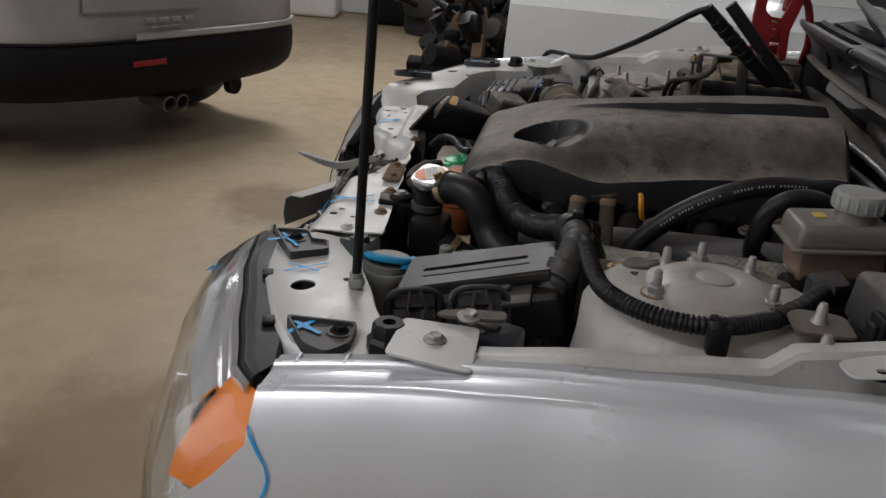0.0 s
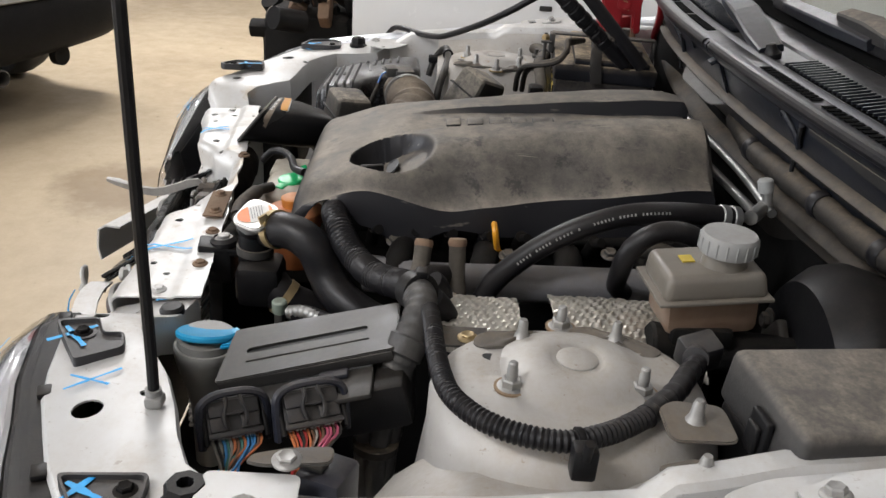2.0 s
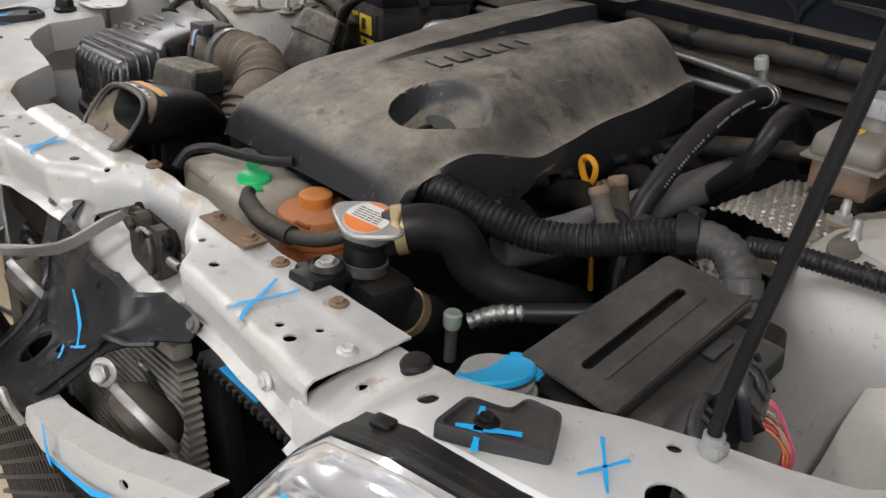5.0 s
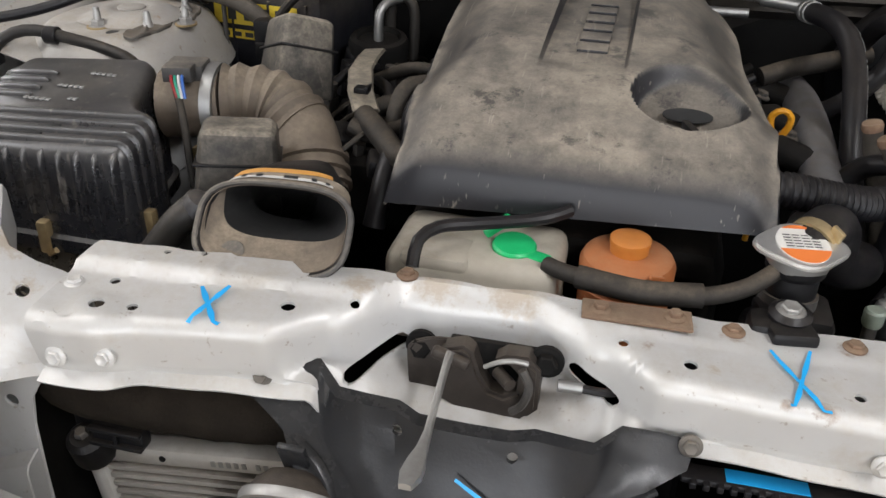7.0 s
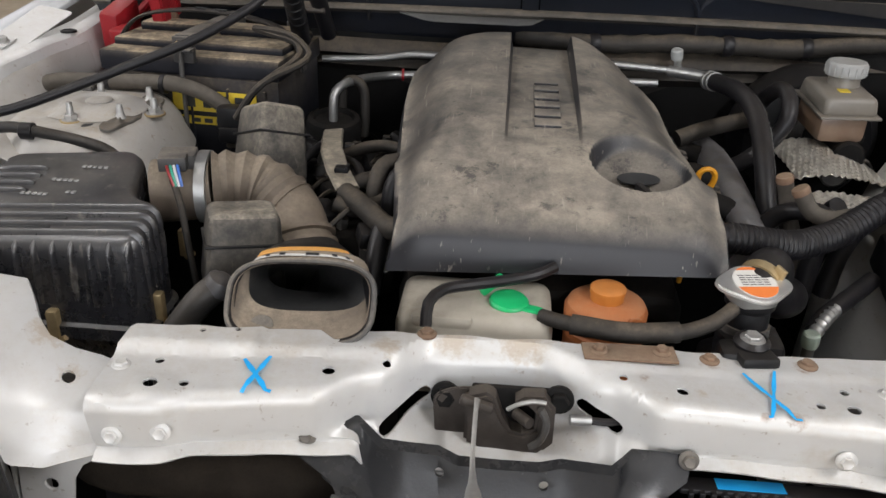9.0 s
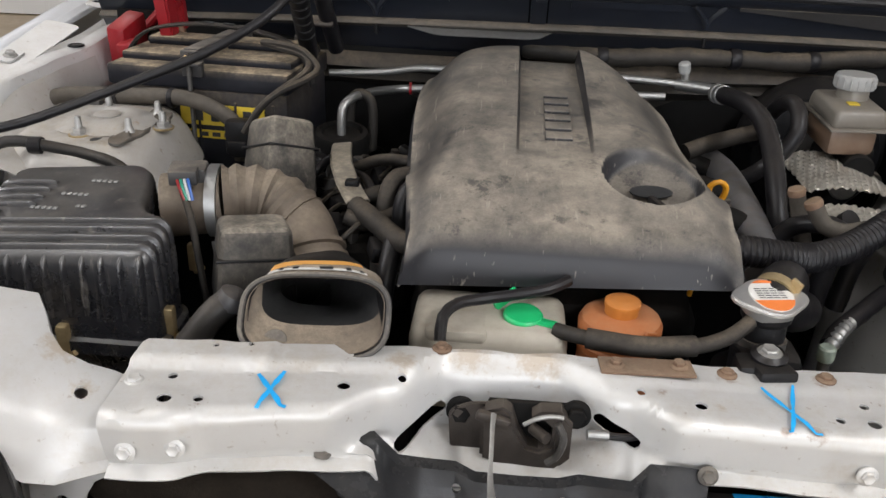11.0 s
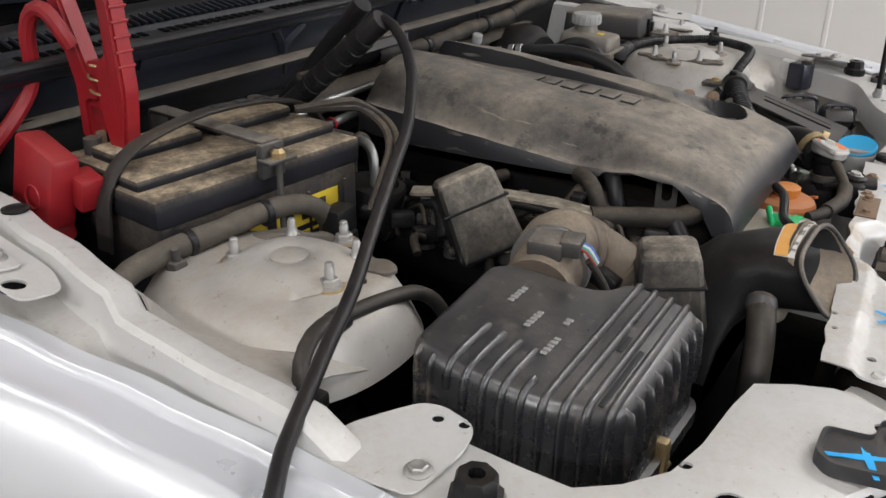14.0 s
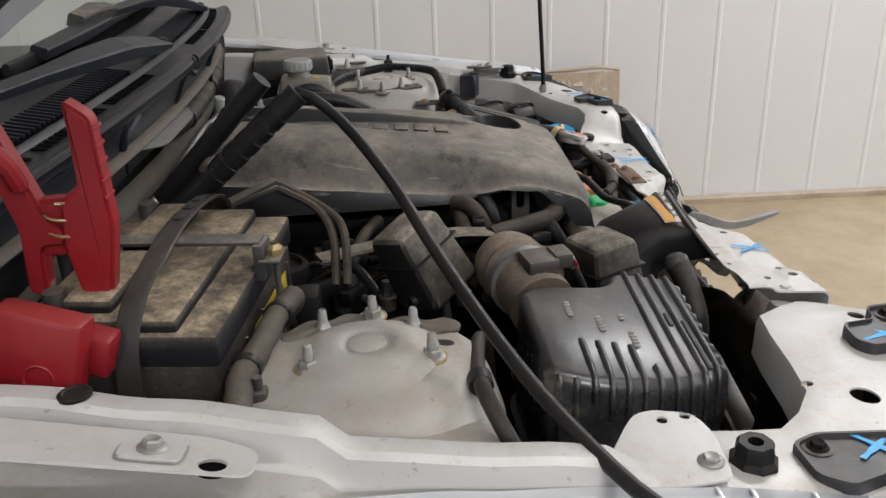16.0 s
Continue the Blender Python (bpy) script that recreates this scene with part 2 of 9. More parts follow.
PALEDUST = surface("pale_dusty_plastic", (0.022, 0.021, 0.020), (0.013, 0.013, 0.013), 0.45, 0, 30, dust=1.0, dust_color=(0.40, 0.35, 0.28), spec=0.3, bump=0.3, dust_scale=22, streak=0.35)
SHIELDGREY = surface("grey_shield_plastic", (0.036, 0.034, 0.032), (0.022, 0.021, 0.020), 0.36, 0, 20, dust=0.4, dust_color=(0.19, 0.17, 0.145), bump=0.08)
FOAM = surface("brown_foam", (0.022, 0.018, 0.014), (0.012, 0.010, 0.008), 0.95, 0, 160, spec=0.05, dust=0.15, bump=0.8, dust_color=(0.10, 0.075, 0.055))
CORE_RAIL = surface("radiator_rail", (0.62, 0.60, 0.56), (0.50, 0.48, 0.44), 0.5, 0.1, 30, dust=0.30, bump=0.2)
CORE = surface("radiator_fins", (0.52, 0.49, 0.44), (0.38, 0.35, 0.31), 0.55, 0.15, 40, dust=0.35, bump=0.3)
LATCH = surface("greasy_latch_steel", (0.085, 0.072, 0.062), (0.05, 0.042, 0.037), 0.5, 0.4, 40, dust=0.3, bump=0.4, spots=0.5)
GRIMY = surface("grimy_steel_plate", (0.16, 0.15, 0.135), (0.085, 0.075, 0.064), 0.6, 0.25, 40, dust=0.5, bump=0.3, spots=0.6)
HORN = surface("horn_shell", (0.34, 0.33, 0.31), (0.2, 0.19, 0.18), 0.35, 0.7, 40, dust=0.3, bump=0.1, spots=0.5)
BLUE_MARK = surface("blue_paint_marker", (0.012, 0.36, 0.80), (0.02, 0.42, 0.86), 0.45, 0, 60, bump=0.0)
BLUE_CAP = surface("blue_plastic", (0.015, 0.33, 0.62), (0.02, 0.38, 0.68), 0.38, 0, 40, bump=0.05, dust=0.06)
GREEN = surface("green_plastic", (0.012, 0.42, 0.13), (0.02, 0.50, 0.17), 0.35, 0, 40, bump=0.05)
ORANGE = surface("orange_plastic", (0.52, 0.175, 0.055), (0.40, 0.125, 0.04), 0.5, 0, 40, dust=0.4, bump=0.1, dust_color=(0.45, 0.30, 0.18))
CAP_ORANGE = surface("faded_orange_plastic", (0.60, 0.215, 0.04), (0.50, 0.17, 0.03), 0.45, 0, 40, dust=0.2, bump=0.08)
YELLOW = surface("yellow_plastic", (0.72, 0.33, 0.02), (0.65, 0.28, 0.015), 0.4, 0, 40, bump=0.05)
RED = surface("red_plastic", (0.29, 0.010, 0.016), (0.22, 0.008, 0.012), 0.42, 0, 30, bump=0.08, dust=0.12)
CREAM = surface("aged_white_plastic", (0.50, 0.47, 0.40), (0.40, 0.36, 0.29), 0.5, 0, 25, dust=0.4, bump=0.1)
GREYCAP = surface("grey_plastic", (0.36, 0.37, 0.36), (0.29, 0.29, 0.28), 0.5, 0, 40, dust=0.3, bump=0.1)
WHITE = surface("white_print", (0.72, 0.70, 0.66), (0.64, 0.62, 0.58), 0.5, 0, 50, bump=0)
LABEL_ORANGE = surface("orange_print", (0.80, 0.22, 0.05), (0.72, 0.18, 0.04), 0.45, 0, 50, bump=0)
LABEL_AMBER = surface("amber_print", (0.78, 0.40, 0.10), (0.68, 0.33, 0.08), 0.5, 0, 50, bump=0)
LABEL_YELLOW = surface("yellow_print", (0.70, 0.52, 0.04), (0.50, 0.36, 0.03), 0.5, 0, 40, bump=0)
# black of print, also of plates that paint the shade in openings
INK_AND_SHADE = surface("black_print_and_shade", (0.03, 0.03, 0.03), None, 0.5, 0, 50, bump=0)
CHROME = surface("reflector_chrome", (0.90, 0.90, 0.91), (0.86, 0.86, 0.87), 0.10, 0.85, 20, bump=0)
AMBER = surface("amber_lens", (0.50, 0.115, 0.0005), (0.57, 0.15, 0.001), 0.30, 0, 20, bump=0.03, spec=0.3)
LIGHTGREY = surface("pale_grey_plastic", (0.33, 0.33, 0.32), None, 0.5, 0, 40, dust=0.3, bump=0.1)
DARKBLUE = surface("battery_case", (0.020, 0.021, 0.026), (0.013, 0.013, 0.016), 0.45, 0, 30, dust=1.05, bump=0.25, dust_color=(0.42, 0.335, 0.23), dust_scale=20, spec=0.15)
CAPMETAL = surface("cast_cap_metal", (0.72, 0.71, 0.69), (0.60, 0.59, 0.57), 0.34, 0.8, 50, dust=0.1, bump=0.1)
CARDBOARD = surface("brown_wrapping", (0.36, 0.26, 0.16), (0.55, 0.47, 0.37), 0.32, 0, 22, bump=0.6, bump_scale=40, coat=0.9)
FILM = surface("crumpled_clear_film", (0.62, 0.58, 0.52), (0.40, 0.33, 0.25), 0.16, 0, 60, bump=0.8, bump_scale=70, coat=1.0)
CAR_SILVER = surface("dull_silver_paint", (0.42, 0.42, 0.41), None, 0.32, 0.4, 8, bump=0.02, coat=0.4)
CAR_WHITE = surface("white_car_paint", (0.78, 0.79, 0.79), (0.74, 0.75, 0.75), 0.25, 0, 8, bump=0.02, coat=0.6)
BUMPER = surface("matt_bumper_plastic", (0.010, 0.010, 0.011), None, 0.6, 0, 20, spec=0.12, dust=0.1, bump=0.15)
TYRE = surface("tyre_rubber", (0.022, 0.022, 0.022), None, 0.75, 0, 30, dust=0.3, bump=0.3)
WALL = surface("white_wall_panel", (0.775, 0.775, 0.775), (0.735, 0.735, 0.735), 0.5, 0, 3, bump=0.05, spots=0.30, spot_color=(0.45, 0.43, 0.40), streak=0.13, dust_color=(0.50, 0.48, 0.45))
ROOF = surface("roof_lining", (0.60, 0.60, 0.59), None, 0.6, 0, 3, bump=0.05)


def concrete():
    m, n, l, p = nodes_of("beige_concrete")
    co = n.new("ShaderNodeTexCoord").outputs["Object"]
    a = noise_node(n, l, 0.55, 6, 0.6, co)
    b = noise_node(n, l, 7, 6, 0.7, co)
    c = noise_node(n, l, 90, 4, 0.6, co)
    col = mix(n, l, ramp(n, l, b, 0.3, 0.7), (0.50, 0.405, 0.275), (0.42, 0.33, 0.215))
    col = mix(n, l, math_node(n, l, "MULTIPLY", ramp(n, l, c, 0.3, 0.7), 0.25), col, (0.36, 0.29, 0.20))
    col = mix(n, l, math_node(n, l, "MULTIPLY", ramp(n, l, a, 0.48, 0.68), 0.65), col, (0.23, 0.16, 0.09))
    for px, py, pr in ((-0.30, -0.72, 0.34), (-0.05, -0.95, 0.22), (-0.62, -0.60, 0.12), (-2.2, -0.9, 0.30)):
        k = n.new("ShaderNodeVectorMath")
        k.operation = "DISTANCE"
        k.inputs[1].default_value = (px, py, 0.0)
        l.new(co, k.inputs[0])
        wet = math_node(n, l, "ADD", math_node(n, l, "DIVIDE", k.outputs["Value"], pr), math_node(n, l, "MULTIPLY", noise_node(n, l, 5, 5, 0.7, co), 1.3))
        col = mix(n, l, math_node(n, l, "MULTIPLY", ramp(n, l, wet, 1.75, 1.30), 0.62), col, (0.19, 0.125, 0.065))
    spot = ramp(n, l, noise_node(n, l, 14, 3, 0.5, co), 0.72, 0.76)
    col = mix(n, l, math_node(n, l, "MULTIPLY", spot, 0.5), col, (0.12, 0.09, 0.06))
    l.new(col, p.inputs["Base Color"])
    l.new(ramp(n, l, b, -0.4, 1.6), p.inputs["Roughness"])
    bp = n.new("ShaderNodeBump")
    bp.inputs["Strength"].default_value, bp.inputs["Distance"].default_value = 0.2, 0.002
    l.new(math_node(n, l, "ADD", b, c), bp.inputs["Height"])
    l.new(bp.outputs[0], p.inputs["Normal"])
    return m


def clear(name, color, rough, weight, ior=1.45):
    m, n, l, p = nodes_of(name)
    p.inputs["Base Color"].default_value = (*color, 1)
    p.inputs["Roughness"].default_value, p.inputs["Transmission Weight"].default_value, p.inputs["IOR"].default_value = rough, weight, ior
    return m


CONCRETE = concrete()
GLASS = clear("window_glass", (0.86, 0.92, 0.89), 0.02, 1.0, 1.45)
LENS = clear("lamp_lens", (0.96, 0.965, 0.97), 0.03, 1.0, 1.14)
MILKY = surface("milky_plastic", (0.19, 0.175, 0.15), (0.14, 0.122, 0.10), 0.35, 0, 25, dust=0.25, bump=0.05)
FLUID = surface("stained_milky_plastic", (0.15, 0.085, 0.045), (0.22, 0.16, 0.12), 0.35, 0, 25, dust=0.2, bump=0.05)


def glow(name, color, strength):
    m, n, l, p = nodes_of(name)
    p.inputs["Emission Color"].default_value, p.inputs["Emission Strength"].default_value = (*color, 1), strength
    return m


TUBE_LIGHT = glow("fluorescent_tube", (1.0, 0.95, 0.88), 6.0)
DAYLIGHT = glow("bright_daylight", (0.93, 0.97, 1.0), 1.2)


# ---- mesh tools ----
def V(*a):
    return Vector(a)


def link(name, bm, material, parent=None, label="", smooth=35, mats=None):
    bmesh.ops.recalc_face_normals(bm, faces=bm.faces[:])
    me = bpy.data.meshes.new(name)
    bm.to_mesh(me)
    bm.free()
    for m in (mats or [material]):
        me.materials.append(m)
    if smooth:
        me.polygons.foreach_set("use_smooth", [True] * len(me.polygons))
        me.set_sharp_from_angle(angle=radians(smooth))
    ob = new(name, me)
    if parent:
        ob.parent = parent
    if label:
        ob["label"] = label
    return ob


def part(name, bm, material, parent, label="", smooth=35):
    return link(name, bm, material, parent, label, smooth)


def thing(name, label, category, bm=None, material=None, group="", kind="", smooth=35, at=None):
    if bm is None:
        ob = new(name)
        ob.empty_display_size = 0.02
        if at:
            ob.location = at
    else:
        ob = link(name, bm, material, smooth=smooth)
    return tagged(ob, label, category, group, kind)


def merge(*bms):
    out = bm_new()
    for b in bms:
        me = bpy.data.meshes.new("tmp")
        b.to_mesh(me)
        b.free()
        out.from_mesh(me)
        bpy.data.meshes.remove(me)
    return out


def bm_new():
    return bmesh.new()


def box(c, s, bevel=0.003, m=None, taper=1.0, seg=2):
    """A bevelled block about c; taper scales its top."""
    bm = bm_new()
    bmesh.ops.create_cube(bm, size=1)
    for v in bm.verts:
        k = taper if v.co.z > 0 else 1.0
        v.co = V(v.co.x * s[0] * k, v.co.y * s[1] * k, v.co.z * s[2])
    if bevel:
        bmesh.ops.bevel(bm, geom=bm.edges[:], offset=min(bevel, 0.45 * min(s)), segments=seg, affect="EDGES", profile=0.5)
    mm = Matrix.Translation(c) @ (m or Matrix())
    bmesh.ops.transform(bm, matrix=mm, verts=bm.verts[:])
    return bm


def aim(a, b):
    d = V(*b) - V(*a)
    return Matrix.Translation(V(*a)) @ d.to_track_quat("Z", "Y").to_matrix().to_4x4(), d.length


def lathe(profile, a=(0, 0, 0), axis=(0, 0, 1), seg=28, cap=True):
    """Turned shape: profile rows of (radius, height) along the axis from a."""
    bm = bm_new()
    m, _ = aim(a, V(*a) + V(*axis))
    rings = []
    for r, h in profile:
        rings.append([bm.verts.new(m @ V(max(r, 1e-5) * math.cos(2 * math.pi * i / seg), max(r, 1e-5) * math.sin(2 * math.pi * i / seg), h)) for i in range(seg)])
    for p, q in zip(rings, rings[1:]):
        for i in range(seg):
            bm.faces.new((p[i], p[(i + 1) % seg], q[(i + 1) % seg], q[i]))
    if cap:
        bm.faces.new(rings[0])
        bm.faces.new(rings[-1])
    return bm


def rod(a, b, r, r2=None, seg=14, chamfer=0.0):
    n = (V(*b) - V(*a)).length
    r2 = r if r2 is None else r2
    prof = [(r, 0), (r2, n)] if not chamfer else [(r - chamfer, 0), (r, chamfer), (r2, n - chamfer), (r2 - chamfer, n)]
    return lathe(prof, a, V(*b) - V(*a), seg)


def spline(points, step=0.01):
    p = [V(*q) for q in points]
    if len(p) == 2:
        return p
    p = [p[0] * 2 - p[1]] + p + [p[-1] * 2 - p[-2]]
    out = []
    for i in range(1, len(p) - 2):
        n = max(2, int((p[i + 1] - p[i]).length / step))
        for k in range(n):
            t = k / n
            out.append(0.5 * (2 * p[i] + (p[i + 1] - p[i - 1]) * t + (2 * p[i - 1] - 5 * p[i] + 4 * p[i + 1] - p[i + 2]) * t * t + (3 * p[i] - p[i - 1] - 3 * p[i + 1] + p[i + 2]) * t ** 3))
    out.append(p[-2])
    return out


def sweep(points, r, seg=12, step=0.01, ribs=None, flat=1.0, wobble=0.0, radius=None):
    """A hose, wire or pipe along a smooth curve. ribs: (pitch, depth) of a corrugated one; flat squashes it."""
    c = spline(points, ribs[0] / 4 if ribs else step)
    if ribs:
        length = [0]
        for a, b in zip(c, c[1:]):
            length.append(length[-1] + (b - a).length)
    bm = bm_new()
    rings, up = [], None
    for i, q in enumerate(c):
        d = (c[min(i + 1, len(c) - 1)] - c[max(i - 1, 0)]).normalized()
        if up is None:
            up = d.orthogonal().normalized() if abs(d.z) > 0.9 else V(0, 0, 1)
        up = (up - d * up.dot(d)).normalized()
        side = d.cross(up)
        rr = r
        if radius:
            rr = radius(i / (len(c) - 1))
        if ribs:
            rr -= ribs[1] * (0.5 - 0.5 * math.cos(2 * math.pi * length[i] / ribs[0]))
        if wobble:
            rr *= 1 + wobble * noise.noise(q * 60)
        rings.append([bm.verts.new(q + (side * math.cos(2 * math.pi * k / seg) + up * flat * math.sin(2 * math.pi * k / seg)) * rr) for k in range(seg)])
    for a, b in zip(rings, rings[1:]):
        for i in range(seg):
            bm.faces.new((a[i], a[(i + 1) % seg], b[(i + 1) % seg], b[i]))
    bm.faces.new(rings[0])
    bm.faces.new(rings[-1])
    return bm


def loft(rows, closed=False, thick=0.0, caps=False):
    """A surface through rows of points; thick turns it into sheet."""
    bm = bm_new()
    vs = [[bm.verts.new(q) for q in row] for row in rows]
    for a, b in zip(vs, vs[1:]):
        n = len(a)
        for i in range(n if closed else n - 1):
            bm.faces.new((a[i], a[(i + 1) % n], b[(i + 1) % n], b[i]))
    if caps and closed:
        bm.faces.new(vs[0])
        bm.faces.new(vs[-1])
    if thick:
        bmesh.ops.recalc_face_normals(bm, faces=bm.faces[:])
        bmesh.ops.solidify(bm, geom=bm.faces[:], thickness=thick)
    return bm


def plate(outline, thick, m=None, bevel=0.0, holes=()):
    """A flat plate from a 2D outline, with round holes (x, y, r) through it."""
    bm = bm_new()
    loops = [[V(x, y, 0) for x, y in outline]]
    for hx, hy, hr in holes:
        loops.append([V(hx + hr * math.cos(k * math.pi / 8), hy + hr * math.sin(k * math.pi / 8), 0) for k in range(16)])
    edges = []
    for lp in loops:
        vs = [bm.verts.new(q) for q in lp]
        edges += [bm.edges.new((vs[i], vs[(i + 1) % len(vs)])) for i in range(len(vs))]
    if holes:
        bmesh.ops.triangle_fill(bm, edges=edges, use_beauty=True)
    else:
        bm.faces.new(bm.verts[:])
    r = bmesh.ops.extrude_face_region(bm, geom=bm.faces[:])
    bmesh.ops.translate(bm, vec=(0, 0, thick), verts=[g for g in r["geom"] if isinstance(g, bmesh.types.BMVert)])
    if bevel:
        rim = [e for e in bm.edges if len(e.link_faces) == 2 and e.calc_face_angle(0) > 1.0]
        bmesh.ops.bevel(bm, geom=rim, offset=bevel, segments=2, affect="EDGES")
    if m:
        bmesh.ops.transform(bm, matrix=m, verts=bm.verts[:])
    return bm


def frame3(o, u, v):
    """A matrix whose x runs along u and whose y lies in the plane of u and v, at o."""
    x = V(*u).normalized()
    z = x.cross(V(*v)).normalized()
    y = z.cross(x)
    return Matrix.Translation(V(*o)) @ Matrix((x, y, z)).transposed().to_4x4()


def cut(bm, cutters):
    """Takes the cutters' volume out of bm (openings that go through)."""
    pair = []
    for b in (bm, merge(*cutters)):
        bmesh.ops.recalc_face_normals(b, faces=b.faces[:])
        me = bpy.data.meshes.new("tmp")
        b.to_mesh(me)
        b.free()
        pair.append(new("tmp", me))
    mod = pair[0].modifiers.new("cut", "BOOLEAN")
    mod.operation, mod.object, mod.solver = "DIFFERENCE", pair[1], "EXACT"
    me = bpy.data.meshes.new_from_object(pair[0].evaluated_get(bpy.context.evaluated_depsgraph_get()))
    out = bm_new()
    out.from_mesh(me)
    olds = [o.data for o in pair] + [me]
    for o in pair:
        bpy.data.objects.remove(o)
    for d in olds:
        bpy.data.meshes.remove(d)
    return out


def bolt(at, parent, normal=(0, 0, 1), r=0.0062, material=None, head=0.006, name="bolt", stud=0.0, label=""):
    """A flanged hexagon bolt or nut, with the stud's end standing out if stud is given."""
    a = V(*at)
    n = V(*normal).normalized()
    bm = lathe([(r * 1.55, -0.001), (r * 1.6, 0.0008), (r * 1.35, 0.002), (r * 1.0, 0.0024)], a, n, 20)
    hexa = lathe([(r * 1.08, 0.0018), (r * 1.08, head - 0.001), (r * 0.9, head), (r * 0.5, head - 0.0008)], a, n, 6)
    bits = [bm, hexa]
    if stud:
        bits.append(lathe([(r * 0.56, head - 0.001), (r * 0.58, head + stud * 0.55), (r * 0.5, head + stud * 0.62), (r * 0.5, head + stud * 0.92), (r * 0.35, head + stud)], a, n, 14))
    return part(name, merge(*bits), material or STEEL, parent, label)


def marks(name, strokes, parent, width=0.006, material=None, lift=0.0007, normal=(0, 0, 1)):
    """Marker strokes that lie on a surface."""
    bms = []
    for pts in strokes:
        c = [V(*p) for p in pts]
        bm = bm_new()
        n = V(*normal).normalized()
        left, right = [], []
        for i, q in enumerate(c):
            d = (c[min(i + 1, len(c) - 1)] - c[max(i - 1, 0)]).normalized()
            s = d.cross(n).normalized() * width * (0.42 + 0.16 * ((i * 7) % 3))
            left.append(q + n * lift + s)
            right.append(q + n * lift - s)
        bms.append(loft([left, right], thick=0.0004))
    return part(name, merge(*bms), material or BLUE_MARK, parent, "blue paint marker strokes")


# ---- the workshop ----
def slab(name, c, s, material, label, cat, bevel=0.0):
    return thing(name, label, cat, box(c, s, bevel), material, kind="structure", smooth=0)


slab("floor", (-2.6, 0.5, -0.1), (13.4, 14.6, 0.2), CONCRETE, "stained beige concrete workshop floor", "floor")
slab("ceiling", (-2.6, 0.5, 3.5), (13.4, 14.6, 0.12), ROOF, "pale ribbed steel workshop ceiling", "ceiling")


def ribbed_wall(name, x0, y0, x1, y1, label, depth=0.0018, pitch=0.239, height=3.44):
    """Steel cladding with upright ribs."""
    d = V(x1 - x0, y1 - y0, 0)
    n = int(d.length / pitch)
    u = d.normalized()
    w = V(-u.y, u.x, 0)
    line = []
    for i in range(n):
        s = i * pitch
        for f, o in ((0, 0), (0.90, 0), (0.92, depth), (0.97, depth), (0.99, 0)):
            line.append(V(x0, y0, 0) + u * (s + f * pitch) + w * o)
    rows = [[q + V(0, 0, z) for q in line] for z in (0.012, height)]
    return thing(name, label, "wall", loft(rows, thick=0.04), WALL, kind="structure", smooth=20)


ribbed_wall("wall_east", 2.42, -6.8776, 2.42, 7.7, "white ribbed steel cladding wall with scuff marks")
ribbed_wall("wall_north", 2.5, 6.6, -9.2, 6.6, "white ribbed steel cladding wall")
ribbed_wall("wall_west", -9.1, 7.6, -9.1, -6.6, "white ribbed steel cladding wall")
for bx, w in ((2.40, 0.24), (-5.7, 7.0)):
    slab("wall_south", (bx, -6.5, 1.72), (w, 0.2, 3.44), WALL, "white wall beside the open workshop door", "wall")
slab("wall_south", (0.04, -6.5, 3.42 - 0.24), (4.48, 0.2, 0.48), WALL, "white wall over the open workshop door", "wall")
slab("trim", (2.392, 0.4, 0.008), (0.05, 14, 0.03), surface("dull_trim", (0.50, 0.42, 0.32), (0.36, 0.28, 0.20), 0.8), "dull beige base trim of the cladding", "trim", 0.002)
slab("backdrop", (0.1, -8.6, 1.9), (9, 0.05, 5.2), DAYLIGHT, "bright daylight beyond the open door", "backdrop")

for bx, by, power in BATTENS:
    lampb = thing("ceiling_light", "white fluorescent batten lamp under the ceiling", "ceiling light", at=(bx, by, 3.4), group="workshop battens")
    part("housing", box((0, 0, 0.012), (0.16, 1.5, 0.05), 0.008), WHITE, lampb)
    for o in (-0.045, 0.045):
        part("tube", rod((o, -0.7, -0.03), (o, 0.7, -0.03), 0.013), TUBE_LIGHT, lampb)

# ---- car body ----
FE = [(-0.40, -0.033), (-0.292, -0.034), (-0.262, -0.024), (-0.17, -0.020), (-0.125, 0.010), (-0.075, 0.048), (0.012, 0.048), (0.075, 0.014), (0.122, -0.018), (0.36, -0.036)]


def curve_table(tab, x):
    """A smooth curve through the table's points."""
    n = len(tab)
    if x <= tab[0][0]:
        return tab[0][1]
    if x >= tab[-1][0]:
        return tab[-1][1]
    i = max(k for k in range(n - 1) if tab[k][0] <= x)

    def slope(k):
        a, b = max(k - 1, 0), min(k + 1, n - 1)
        return (tab[b][1] - tab[a][1]) / (tab[b][0] - tab[a][0])
    (a, p), (b, q) = tab[i], tab[i + 1]
    h, t = b - a, (x - a) / (b - a)
    return (2 * t ** 3 - 3 * t * t + 1) * p + (t ** 3 - 2 * t * t + t) * h * slope(i) + (3 * t * t - 2 * t ** 3) * q + (t ** 3 - t * t) * h * slope(i + 1)


def lerp_table(tab, x):
    if x <= tab[0][0]:
        return tab[0][1]
    for (a, p), (b, q) in zip(tab, tab[1:]):
        if x <= b:
            k = (x - a) / (b - a)
            k = k * k * (3 - 2 * k)
            return p + (q - p) * k
    return tab[-1][1]


def bar_base(x):
    return 0.09 * x + 0.002, 0.917 - 0.022 * x + lerp_table([(-0.27, 0), (-0.19, 0.004), (-0.09, 0.005), (0.0, 0.004), (0.1, 0.003), (0.2, 0)], x)


